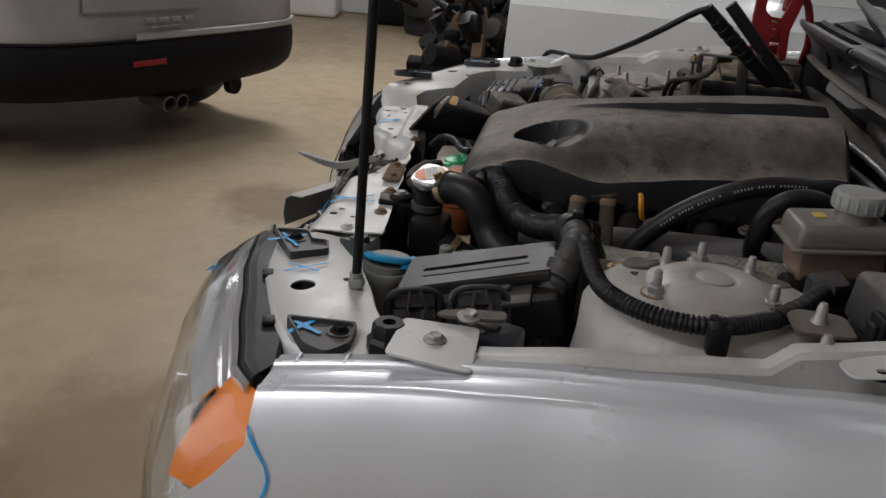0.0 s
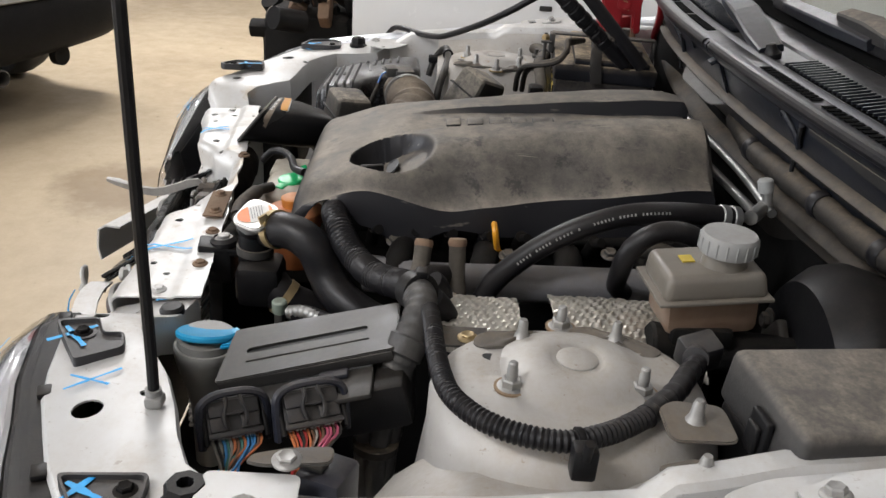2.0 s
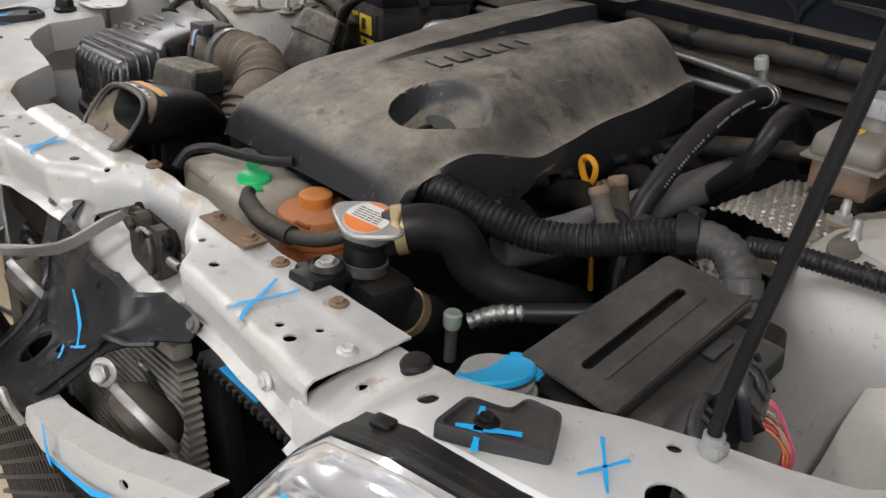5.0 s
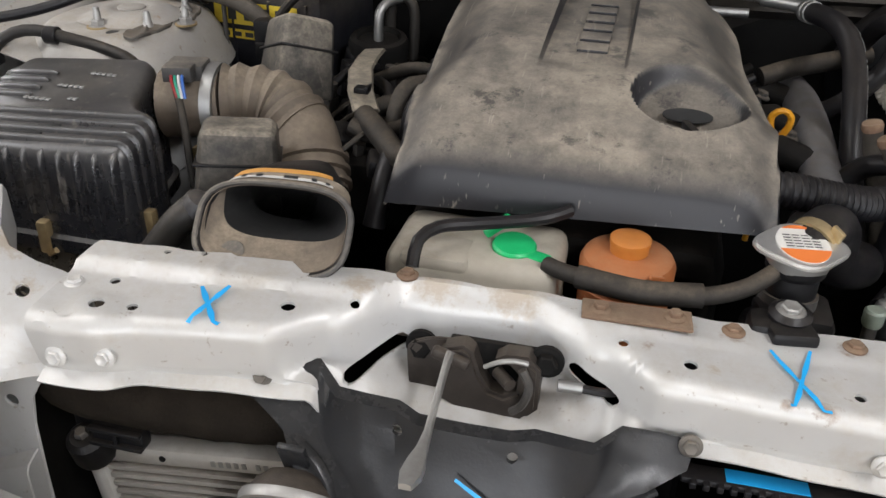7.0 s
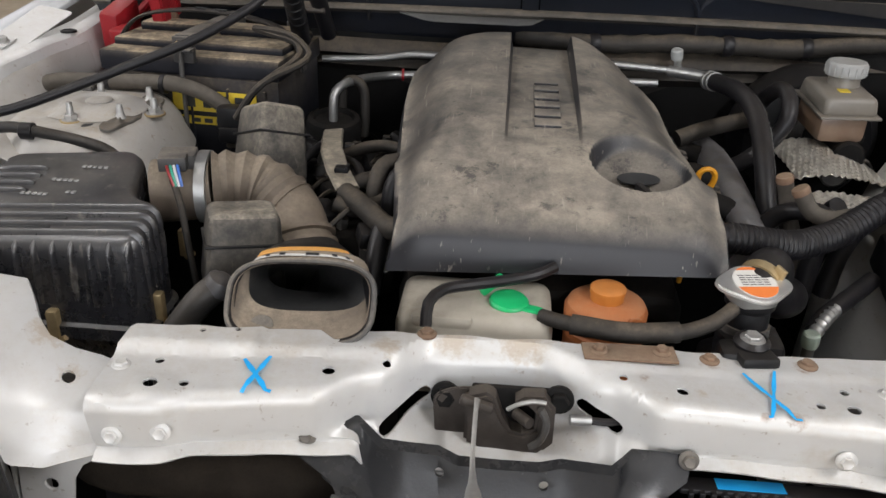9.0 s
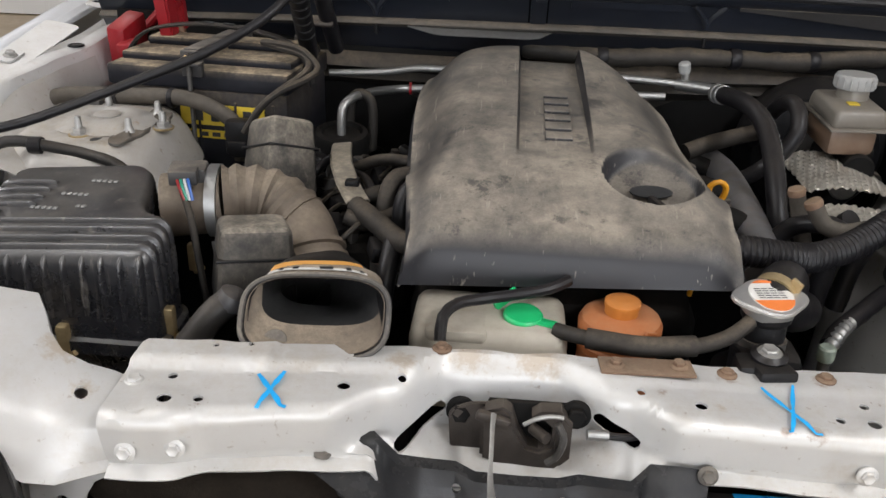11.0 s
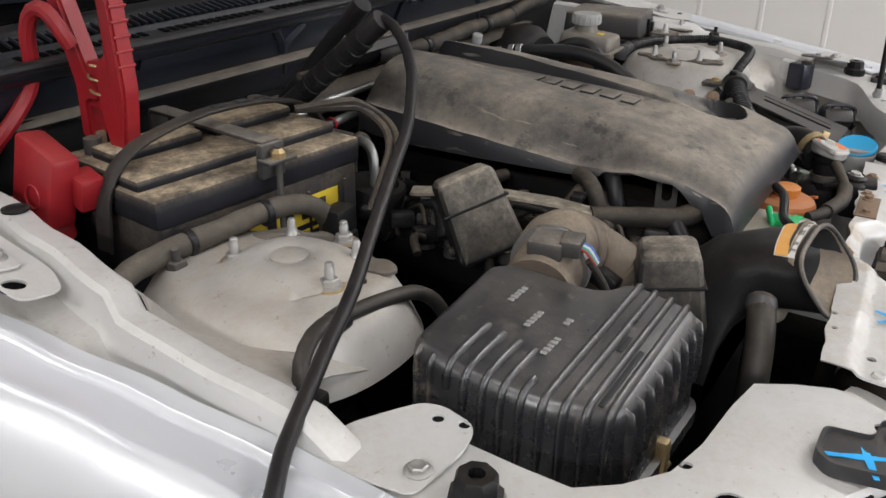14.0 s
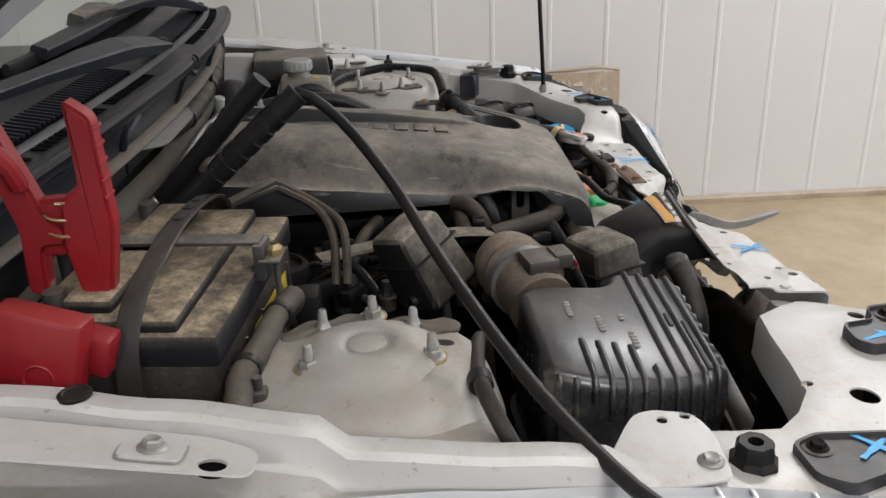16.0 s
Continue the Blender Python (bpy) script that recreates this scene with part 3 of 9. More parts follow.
def bar_row(x):
    f = lerp_table(FE, x)
    front = -0.020 if -0.17 < x < 0.122 else f
    by, bz = bar_base(x)
    deep = lerp_table([(-0.138, 0.0), (-0.112, 0.03), (0.080, 0.03), (0.105, 0.0)], x)
    dent = 0.006 * noise.noise(V(x * 14, 3, 1))
    rear = lerp_table([(-0.1, 0.009), (0.05, 0.008), (0.16, 0.0055), (0.33, 0.0055)], x)
    p = [(max(0.064, f + 0.016) + 0.004 * noise.noise(V(x * 30, 0, 0)), rear + 0.001), (max(0.036, f + 0.012), rear), (max(0.030, f + 0.009), 0.0022 + 0.2 * rear), (f + 0.007, 0.001),
         (f + 0.001, -0.003), (f - 0.001, -0.009), (f * 0.9 + 0.002, -0.042 - 0.3 * max(0, f)), (front + 0.007, -0.047 - deep), (front + 0.010, -0.051 - deep + dent * 0.5), (front - 0.002, -0.057 - deep + dent)]
    return [V(x, by + y, bz + z) for y, z in p]


def bar_skin(x):
    """The crossmember's section in fine steps, with pressed swages and dents."""
    row = bar_row(x)
    fine = []
    for a, b in zip(row, row[1:]):
        n = max(1, int((a - b).length / 0.004))
        fine += [a.lerp(b, k / n) for k in range(n)]
    fine.append(row[-1])
    by, bz = bar_base(x)
    out = []
    for q in fine:
        up = 0.0028 * math.exp(-(((x + 0.298) / 0.017) ** 4 + ((q.y + 0.036) / 0.014) ** 4)) + 0.0022 * math.exp(-(((x - 0.273) / 0.014) ** 4 + ((q.y - 0.015) / 0.012) ** 4))
        rear = 1.0 if q.y - by > 0.036 else 0.0
        up += 0.0030 * rear * (1.0 if -0.338 < x < -0.225 else 0.0)
        d = 0.0009 * noise.noise(q * 22) + 0.0005 * noise.noise(q * 60)
        out.append(q + V(0, -d, up + d))
    return out


xs = [-0.343 + i * 0.671 / 134 for i in range(135)]
rows = [bar_skin(x) for x in xs]
size = max(len(r) for r in rows)


def resample(row, n):
    """The same line in n points."""
    return [row[min(int(t), len(row) - 2)].lerp(row[min(int(t), len(row) - 2) + 1], t - min(int(t), len(row) - 2)) for t in [i * (len(row) - 1) / (n - 1) for i in range(n)]]


bar = loft([resample(r, size) for r in rows], thick=0.0022)
drills = [(-0.303, -0.003, 0.0042), (-0.298, -0.036, 0.006), (-0.273, -0.029, 0.0042), (-0.160, -0.001, 0.0056), (-0.114, 0.018, 0.0038), (0.087, 0.032, 0.0038),
          (0.135, 0.020, 0.0052), (0.275, 0.043, 0.004), (0.249, 0.021, 0.004), (0.274, 0.016, 0.0058), (-0.278, 0.035, 0.003), (-0.248, 0.040, 0.003)]
cuts = [rod((x, y, 0.85), (x, y, 0.96), r) for x, y, r in drills]
for sx, sz, tilt, n in ((-0.098, 0.879, 28, 5), (0.070, 0.884, -28, 5)):
    cuts += [box((sx, 0.02, sz), (0.044, 0.14, 0.012), 0.005, pose(0, 0, 0, 0, -tilt, 0), seg=2)]
bar = cut(bar, cuts)
support = thing("radiator_support", "silver painted steel crossmember with drilled holes and blue marker crosses", "car body panel", bar, BAR_PAINT)
for q, nrm, mt in (((-0.332, -0.013, 0.9255), (0, 0, 1), STEEL), ((-0.325, -0.0585, 0.889), (0, -1, 0.15), STEEL), ((-0.286, -0.0545, 0.893), (0, -1, 0.15), STEEL),
                   ((0.166, 0.070, 0.9195), (0, 0, 1), RUST), ((0.253, 0.076, 0.9175), (0, 0, 1), RUST), ((-0.084, 0.058, 0.9335), (0, 0, 1), RUST),
                   ((0.269, -0.004, 0.878), (0, -1, 0.1), STEEL), ((0.312, 0.045, 0.9125), (0, 0, 1), STEEL), ((0.312, -0.002, 0.876), (0, -1, 0.1), STEEL)):
    bolt(q, support, nrm, 0.0056, PAINT if mt is STEEL else mt, 0.005)


def on_bar(x, y):
    row = bar_row(x)
    y = max(y, row[4].y + 0.0015)
    for a, b in zip(row[:5], row[1:5]):
        if b.y <= y <= a.y:
            return V(x, y, a.z + (b.z - a.z) * ((a.y - y) / max(a.y - b.y, 1e-6)))
    return V(x, y, row[3].z)


def stroke(a, b, n=7):
    return [on_bar(a[0] + (b[0] - a[0]) * i / n, a[1] + (b[1] - a[1]) * i / n) for i in range(n + 1)]


marks("marker_cross", [stroke((-0.232, 0.003), (-0.200, -0.040)), stroke((-0.211, 0.008), (-0.223, -0.040))], support, 0.0034, lift=0.0032)
marks("marker_cross", [stroke((0.191, 0.052), (0.228, -0.010)), stroke((0.219, 0.058), (0.2015, -0.012))], support, 0.0027, lift=0.0032)
part("rusty_strip", merge(box((0.094, 0.060, 0.9275), (0.082, 0.026, 0.003), 0.001, pose(0, 0, 0, 0, 1, 3.5)), ), RUST, support, "rusty steel strip")
for q in ((0.067, 0.058, 0.929), (0.122, 0.063, 0.9285)):
    bolt(q, support, (0, 0, 1), 0.0052, RUST)
part("emboss_ring", lathe([(0.0085, 0), (0.0105, 0.0012), (0.0095, 0.0016), (0.0085, 0.0008)], (-0.317, -0.045, 0.9245), (0, 0, 1), 24, cap=False), PAINT, support)
part("emboss_ring", lathe([(0.0085, 0), (0.0105, 0.0012), (0.0095, 0.0016), (0.0085, 0.0008)], (0.296, 0.022, 0.9088), (0, 0, 1), 24, cap=False), PAINT, support)

def rounded2(poly, r, n=4):
    """A polygon with rounded corners."""
    out = []
    for i in range(len(poly)):
        p, a, b = V(*poly[i], 0), V(*poly[i - 1], 0), V(*poly[(i + 1) % len(poly)], 0)
        k = min(r, 0.45 * (a - p).length, 0.45 * (b - p).length)
        s0, e0 = p + (a - p).normalized() * k, p + (b - p).normalized() * k
        for j in range(n + 1):
            q = s0.lerp(p, j / n).lerp(p.lerp(e0, j / n), j / n)
            out.append((q.x, q.y))
    return out


# side panels between crossmember and wings: rear edge and front edge, station by station
SIDE = [((0.530, 0.118, 0.953), (0.530, 0.014, 0.950)), ((0.578, 0.138, 0.956), (0.570, 0.025, 0.950)), ((0.620, 0.152, 0.958), (0.612, 0.044, 0.950)),
        ((0.655, 0.168, 0.960), (0.655, 0.064, 0.951)), ((0.676, 0.192, 0.962), (0.700, 0.092, 0.953)), ((0.688, 0.235, 0.966), (0.740, 0.135, 0.958)),
        ((0.694, 0.272, 0.970), (0.758, 0.205, 0.966)), ((0.700, 0.315, 0.977), (0.764, 0.300, 0.978))]


def xe(y):
    """Half width at the wing's upper edge."""
    return lerp_table([(0.08, 0.752), (0.2, 0.754), (0.3, 0.760), (0.4, 0.771), (0.5, 0.784), (0.6, 0.795), (1.1, 0.80)], y)


def side_map(right):
    if right:
        return lambda q: V(q[0], q[1], q[2])
    return lambda q: V(-q[0] - 0.020, q[1] - 0.032, q[2] + lerp_table([(0.30, 0.014), (0.36, 0.020), (0.415, 0.034), (0.45, 0.012), (0.50, 0.006), (0.80, 0.010)], q[0]))


SIDE_REAR = [(0.530, 0.110), (0.578, 0.118), (0.612, 0.140), (0.636, 0.165), (0.638, 0.205), (0.640, 0.250), (0.690, 0.272), (0.700, 0.315)]


# inner half of the left panel: rear edge, front edge, depth of the front flange
LEFT_INNER = [((-0.336, 0.006, 0.914), (-0.334, -0.036, 0.902), 0.028), ((-0.360, 0.010, 0.920), (-0.362, -0.042, 0.902), 0.034), ((-0.380, 0.006, 0.928), (-0.386, -0.049, 0.905), 0.042), ((-0.397, 0.000, 0.943), (-0.406, -0.058, 0.917), 0.046),
              ((-0.413, 0.014, 0.952), (-0.422, -0.069, 0.936), 0.042), ((-0.431, 0.041, 0.956), (-0.438, -0.076, 0.946), 0.030), ((-0.451, 0.068, 0.958), (-0.458, -0.071, 0.950), 0.018), ((-0.492, 0.074, 0.959), (-0.488, -0.053, 0.952), 0.014)]

RIGHT_INNER = [((0.318, 0.088, 0.908), (0.318, -0.004, 0.890), 0.034), ((0.344, 0.086, 0.912), (0.344, -0.006, 0.890), 0.034), ((0.366, 0.085, 0.917), (0.364, -0.003, 0.894), 0.034), ((0.380, 0.084, 0.921), (0.378, 0.004, 0.904), 0.034),
               ((0.394, 0.079, 0.928), (0.391, 0.007, 0.918), 0.030), ((0.410, 0.070, 0.936), (0.405, 0.003, 0.931), 0.020), ((0.430, 0.066, 0.945), (0.425, 0.001, 0.942), 0.014), ((0.458, 0.074, 0.951), (0.455, 0.004, 0.948), 0.014)]


def panel_row(r, w, deep):
    row = [r + V(0, 0.004, -0.045), r + V(0, 0.003, -0.008), r + V(0, 0, -0.001)]
    for k in range(1, 8):
        row.append(r.lerp(w, k / 8) + V(0, 0, 0.0025 * math.sin(math.pi * k / 8)))
    out = (w - r).normalized()
    return row + [w + V(0, 0, -0.001), w + out * 0.004 + V(0, 0, -0.006), w + out * 0.006 + V(0, 0, -deep), w + out * 0.014 + V(0, 0, -deep - 0.005)]


def side_panel(right):
    f = side_map(right)
    rows = [panel_row(V(*r), V(*w), deep) for r, w, deep in (RIGHT_INNER if right else LEFT_INNER)]
    for (r, w), (lx, ly) in zip(SIDE, SIDE_REAR):
        r = r if right else (lx, ly, r[2])
        r, w = V(*r), V(*w)
        if right and 0.47 < w.x < 0.72:
            w.y += 0.005
        w.x = min(w.x, xe(w.y) - (0.014 if right else 0.034))
        r.x = min(r.x, w.x - 0.030 if w.y > 0.15 else 1.0)
        deep = lerp_table([(0.33, 0.052), (0.40, 0.060), (0.46, 0.032)], w.x)
        rows.append([f(q) for q in panel_row(r, w, deep)])
    bm = loft(rows, thick=0.002)
    holes = [rod(f((x, y, 0.90)), f((x, y, 1.02)), r) for x, y, r in ((0.590, 0.073, 0.0125), (0.346, 0.035, 0.0050), (0.431, 0.028, 0.0075), (0.566, 0.112, 0.005), (0.700, 0.258, 0.006)) if right or x > 0.5]
    if not right:
        holes += [rod((-0.375, -0.021, 0.86), (-0.375, -0.021, 0.96), 0.0055), rod((-0.4555, -0.030, 0.92), (-0.4555, -0.030, 1.0), 0.0085)]
    bm = cut(bm, holes)
    ob = thing("headlamp_support", "silver painted steel panel behind the headlamp with a large hole", "car body panel", bm, SIDE_PAINT, group="headlamp panels")
    bolt(V(0.728, 0.225, 0.989) if right else V(-0.717, 0.212, 0.987), ob, (0, 0, 1), 0.0060, STEEL, 0.005)
    if right:
        part("plug", lathe([(0.0125, -0.004), (0.0130, 0.002), (0.0105, 0.0055), (0.004, 0.0060)], (0.362, 0.074, 0.9165), (0, -0.1, 1), 22), PLASTIC, ob, "black rubber plug")
        outline = rounded2([(0.003, -0.003), (0.068, -0.006), (0.080, 0.064), (0.003, 0.062)], 0.007)
        part("gusset", plate(outline, 0.002, Matrix.Translation((0.692, 0.196, 0.9865)), 0.0006), PAINT, ob)
    else:
        outline = rounded2([(-0.748, 0.283), (-0.702, 0.281), (-0.668, 0.262), (-0.652, 0.251), (-0.648, 0.234), (-0.659, 0.204), (-0.684, 0.198), (-0.738, 0.202)], 0.010)
        part("gusset", plate(outline, 0.002, Matrix.Translation((0, 0, 0.9845)), 0.0006, ((-0.659, 0.213, 0.0042), (-0.663, 0.232, 0.0042))), PAINT, ob)
        part("stop_plate", plate(rounded2([(-0.736, 0.200), (-0.684, 0.196), (-0.690, 0.160), (-0.745, 0.154)], 0.006), 0.0025, Matrix.Translation((0, 0, 0.9705)), 0.0006), STEEL, ob, "bare bright plate under the bump stop")
    return ob, f


panel_r, FR = side_panel(True)
panel_l, FL = side_panel(False)
for ob, f in ((panel_r, FR), (panel_l, FL)):
    # rubber bump stop
    part("bump_stop", lathe([(0.0170, -0.004), (0.0185, 0.002), (0.0185, 0.012), (0.0150, 0.0155), (0.0145, 0.024), (0.0125, 0.0275), (0.0060, 0.0275), (0.0055, 0.020)], f((0.710, 0.184, 0.962)) if ob is panel_r else V(-0.706, 0.176, 0.966), (0, 0, 1), 8), PLASTIC, ob, "black rubber bump stop", 25)
    marks("marker_cross", [[f(V(0.569 - 0.035 * i / 5, 0.046 + 0.036 * i / 5, 0.9535)) for i in range(6)], [f(V(0.548 + 0.010 * i / 5, 0.044 + 0.035 * i / 5, 0.9535)) for i in range(6)]] if ob is panel_r else
          [[f(V(0.66 - 0.010 * i / 3, 0.100 + 0.004 * i, 0.957)) for i in range(4)]], ob, 0.0019, lift=0.0035)
    if ob is panel_r:
        plates = (([(0.467, 0.000), (0.531, 0.040), (0.527, 0.047), (0.507, 0.075), (0.482, 0.068), (0.485, 0.050), (0.458, 0.037)], (0.484, 0.031), 0.952, ((0.475, 0.013), (0.506, 0.040))),
                  ([(0.682, 0.086), (0.728, 0.116), (0.738, 0.138), (0.716, 0.153), (0.677, 0.150)], (0.694, 0.138), 0.959, ((0.689, 0.096), (0.704, 0.124))))
    else:
        plates = (([(0.521, 0.041), (0.510, 0.053), (0.480, 0.053), (0.476, 0.020), (0.455, 0.018), (0.450, -0.016), (0.470, -0.025), (0.512, -0.008)], (0.467, 0.002), 0.954, ((0.492, 0.006), (0.508, 0.046))),
                  ([(0.660, 0.088), (0.657, 0.150), (0.668, 0.172), (0.708, 0.170), (0.722, 0.150), (0.705, 0.104)], (0.673, 0.154), 0.960, ((0.668, 0.100), (0.690, 0.128))))
    for outline, bolt_at, z, (m0, m1) in plates:
        cl = thing("lamp_bracket", "dark grey plastic headlamp bracket with blue marker strokes", "bracket", group="lamp brackets")
        soft2 = rounded2(outline, 0.006)
        if ob is panel_l:
            soft2 = soft2[::-1]
        shift = V(0, -0.012, 0) if ob is panel_l and outline[0][0] < 0.6 else V(0, 0, 0)
        line2 = [f(V(x, y, z)) + shift for x, y in soft2]
        mid = sum(line2, V(0, 0, 0)) / len(line2)
        rows = []
        for grow, dz in ((1.0, -0.002), (1.0, 0.0075), (0.985, 0.0095), (0.90, 0.0095), (0.885, 0.0075), (0.87, 0.0058), (0.02, 0.0056)):
            rows.append([mid + (q - mid) * grow + V(0, 0, dz) for q in line2])
        part("plate", loft(rows, closed=True, caps=True), HOUSING, cl, smooth=30)
        bolt(f(V(*bolt_at, z + 0.006)) + shift, cl, (0, 0, 1), 0.0056, DARK, 0.006)
        part("washer", lathe([(0.0115, -0.001), (0.0118, 0.0008), (0.008, 0.0012)], f(V(*bolt_at, z + 0.006)) + shift, (0, 0, 1), 20), HOUSING, cl)
        a, b = f(V(*m0, z + 0.0062)) + shift, f(V(*m1, z + 0.0062)) + shift
        side = V(b.y - a.y, a.x - b.x, 0) * 0.55
        marks("marker_cross", [[a.lerp(b, i / 4) for i in range(5)], [a.lerp(b, 0.35) - side + side * (i / 2) for i in range(5)]], cl, 0.0042, lift=0.0012)


# inner wing, rail and wing, for both sides
def xi(y):
    return lerp_table([(0.24, 0.712), (0.36, 0.716), (0.47, 0.713), (0.50, 0.704), (0.60, 0.688), (0.70, 0.670), (1.1, 0.655)], y)


def zr(y):
    return lerp_table([(0.24, 0.982), (0.36, 0.998), (0.485, 1.008), (0.505, 1.024), (0.62, 1.032), (0.8, 1.045), (1.1, 1.07)], y)


def ze(y):
    return curve_table([(0.08, 0.957), (0.12, 0.966), (0.21, 0.981), (0.30, 0.993), (0.37, 1.002), (0.45, 1.012), (0.55, 1.024), (0.80, 1.052), (1.15, 1.085)], y)


def mirror(right, lift):
    """Right side as it is; the left one mirrored and raised by lift."""
    return (lambda x, y, z: V(x, y, z)) if right else (lambda x, y, z: V(-x, y - 0.012, z + lift))


def inner_wing(right):
    f = mirror(right, 0.017)
    ob = thing("inner_wing", "silver painted inner wing with stepped top rail", "car body panel")
    ys = [0.26 + i * 0.02 for i in range(43)]
    rows = []
    for y in ys:
        x, z = xi(y), zr(y) - (0.0 if right else 0.019 * max(0.0, (0.30 - y) / 0.04))
        rows.append([f(*q) for q in ((x - 0.035, y, z - 0.36), (x - 0.020, y, z - 0.12), (x - 0.004, y, z - 0.014), (x, y, z - 0.003), (x + 0.005, y, z), (x + 0.022, y, z + 0.001), (x + 0.027, y, z - 0.003),
                                     (x + 0.031, y, z - 0.022), (x + 0.036, y, z - 0.028), (max(x + 0.038, min(0.770, xe(y) - 0.012)), y, z - 0.030), (max(x + 0.039, min(0.775, xe(y) - 0.008)), y, z - 0.06))])
    part("top_rail", loft(rows, thick=0.002), PAINT, ob)
    for y in (0.32, 0.40, 0.46):
        part("rivet", lathe([(0.004, 0), (0.0035, 0.0016), (0.001, 0.002)], f(xi(y) + 0.050, y, zr(y) - 0.030), (0, 0, 1), 12), PAINT, ob)
    part("plug", lathe([(0.012, 0), (0.012, 0.002), (0.009, 0.003), (0.008, 0.002)], f(xi(0.67) + 0.013, 0.67, zr(0.67) + 0.0005), (0, 0, 1), 20), PLASTIC, ob, "black rubber plug")
    ft = f if right else (lambda x, y, z: V(-x, y - 0.002, z + 0.003))
    # bay side below the rail, and the strut tower
    rings = []
    cx, cy = 0.556, 0.463
    for z, rx, ry in ((0.45, 0.165, 0.185), (0.80, 0.150, 0.165), (0.930, 0.132, 0.145), (0.965, 0.122, 0.136), (0.981, 0.112, 0.126), (0.990, 0.100, 0.114), (0.9935, 0.088, 0.104), (0.9942, 0.069, 0.071), (0.9953, 0.061, 0.062), (0.9985, 0.053, 0.054), (1.0032, 0.046, 0.046), (1.0060, 0.039, 0.039), (1.0069, 0.031, 0.031), (1.0070, 0.0235, 0.0235), (1.0058, 0.0215, 0.0215), (1.0050, 0.0200, 0.0200), (1.0048, 0.002, 0.002)):
        if z < 0.90 and not right:
            continue
        ring = []
        for k in range(56):
            a = 2 * math.pi * k / 56
            e = 0.85
            c, s = math.cos(a), math.sin(a)
            step = 1.0
            if s < 0 and ry > 0.065:
                step = (0.88 if right else 0.80) if z > 0.95 else 0.83
            elif right and ry > 0.075:
                step = 0.86
            back = lerp_table([(0.45, 1.0), (0.80, 0.95), (0.93, 0.80), (0.98, 0.70)], z) if c < 0 and rx > 0.065 else 1.0
            ring.append(ft(cx + rx * back * math.copysign(abs(c) ** e, c), cy + ry * step * math.copysign(abs(s) ** e, s), z))
        rings.append(ring)
    part("strut_tower", loft(rings, closed=True, caps=True), TOWER_PAINT, ob, "dusty silver strut tower", 50)
    apron = []
    for y in [(0.28 if right else 0.36) + 0.02 * i for i in range(21 if right else 17)]:
        drop = lerp_table([(0.28, 0.085), (0.34, 0.020), (0.38, 0.0), (0.56, 0.0), (0.68, 0.05)], y)
        x, z = xi(y), zr(y)
        apron.append([f(0.585, y, 0.935 - drop), f(0.640, y, 0.958 - drop), f(0.672, y, 0.966 - drop), f(x - 0.014, y, z - 0.026 - drop * 0.5), f(x - 0.006, y, z - 0.016)])
    part("apron_top", loft(apron, thick=0.002), TOWER_PAINT, ob, "dusty sheet between tower and rail", 50)
    part("strut_cap", lathe([(0.0170, -0.001), (0.0172, 0.0018), (0.0155, 0.0028), (0.004, 0.0030)], ft(cx, cy, 1.0045), (0, 0, 1), 30), TOWER_PAINT, ob, "rust-stained strut cap")
    for q, st, mt in (((0.586 if right else 0.568, 0.407, 0.9945), 0.015, STEEL), ((0.584 if right else 0.576, 0.512, 0.9945), 0.015, STEEL), ((0.482, 0.460, 0.992), 0.013, STEEL)):
        nut = bolt(ft(*q), ob, (0, 0, 1), 0.0078, mt, 0.009, "nut", st)
        part("washer", lathe([(0.0135, -0.001), (0.0138, 0.0012), (0.010, 0.0016)], ft(*q), (0, 0, 1), 20), RUSTWASHER if right else YELLOWZINC, nut)
    wing = [(-0.044, -0.010), (-0.030, -0.016), (-0.012, -0.013), (0.002, -0.019), (0.020, -0.017), (0.036, -0.010), (0.042, 0.002), (0.030, 0.011), (0.012, 0.010), (-0.004, 0.016), (-0.026, 0.012), (-0.041, 0.006)]
    for q, rz in (((0.511, 0.422, 0.9935), 97), ((0.506, 0.505, 0.9935), 68)):
        m = Matrix.Translation(ft(*q)) @ pose(0, 0, 0, 0, 0, rz if right else 180 - rz)
        soft2 = rounded2(wing, 0.008)
        rows = []
        for grow, dz in ((1.0, -0.002), (1.0, 0.0012), (0.93, 0.0024), (0.74, 0.0016), (0.50, 0.0034), (0.20, 0.0046), (0.02, 0.0046)):
            rows.append([m @ V(x * grow, y * grow, dz + 0.0012 * math.sin(x * 160)) for x, y in soft2])
        part("clamp_plate", loft(rows, closed=True, caps=True), GRIMY, ob, "grimy pressed steel clamp plate", 40)
        part("stud", lathe([(0.0085, 0.003), (0.0060, 0.006), (0.0045, 0.011), (0.0042, 0.018), (0.0030, 0.021)], ft(*q), (0, 0, 1), 14), STEEL, ob)
    for q in ((0.542, 0.395, 0.9928), (0.549, 0.529, 0.9928)):
        # the tower is not pierced: black discs paint the shade of its holes
        part("tower_hole_shade", plate([(0.009 * math.cos(k * math.pi / 8), 0.0055 * math.sin(k * math.pi / 8)) for k in range(16)], 0.0012, Matrix.Translation(ft(*q)) @ pose(0, 0, 0, 0, 0, 70)), INK_AND_SHADE, ob, "flat black disc as shade of a drain hole")
    return ob


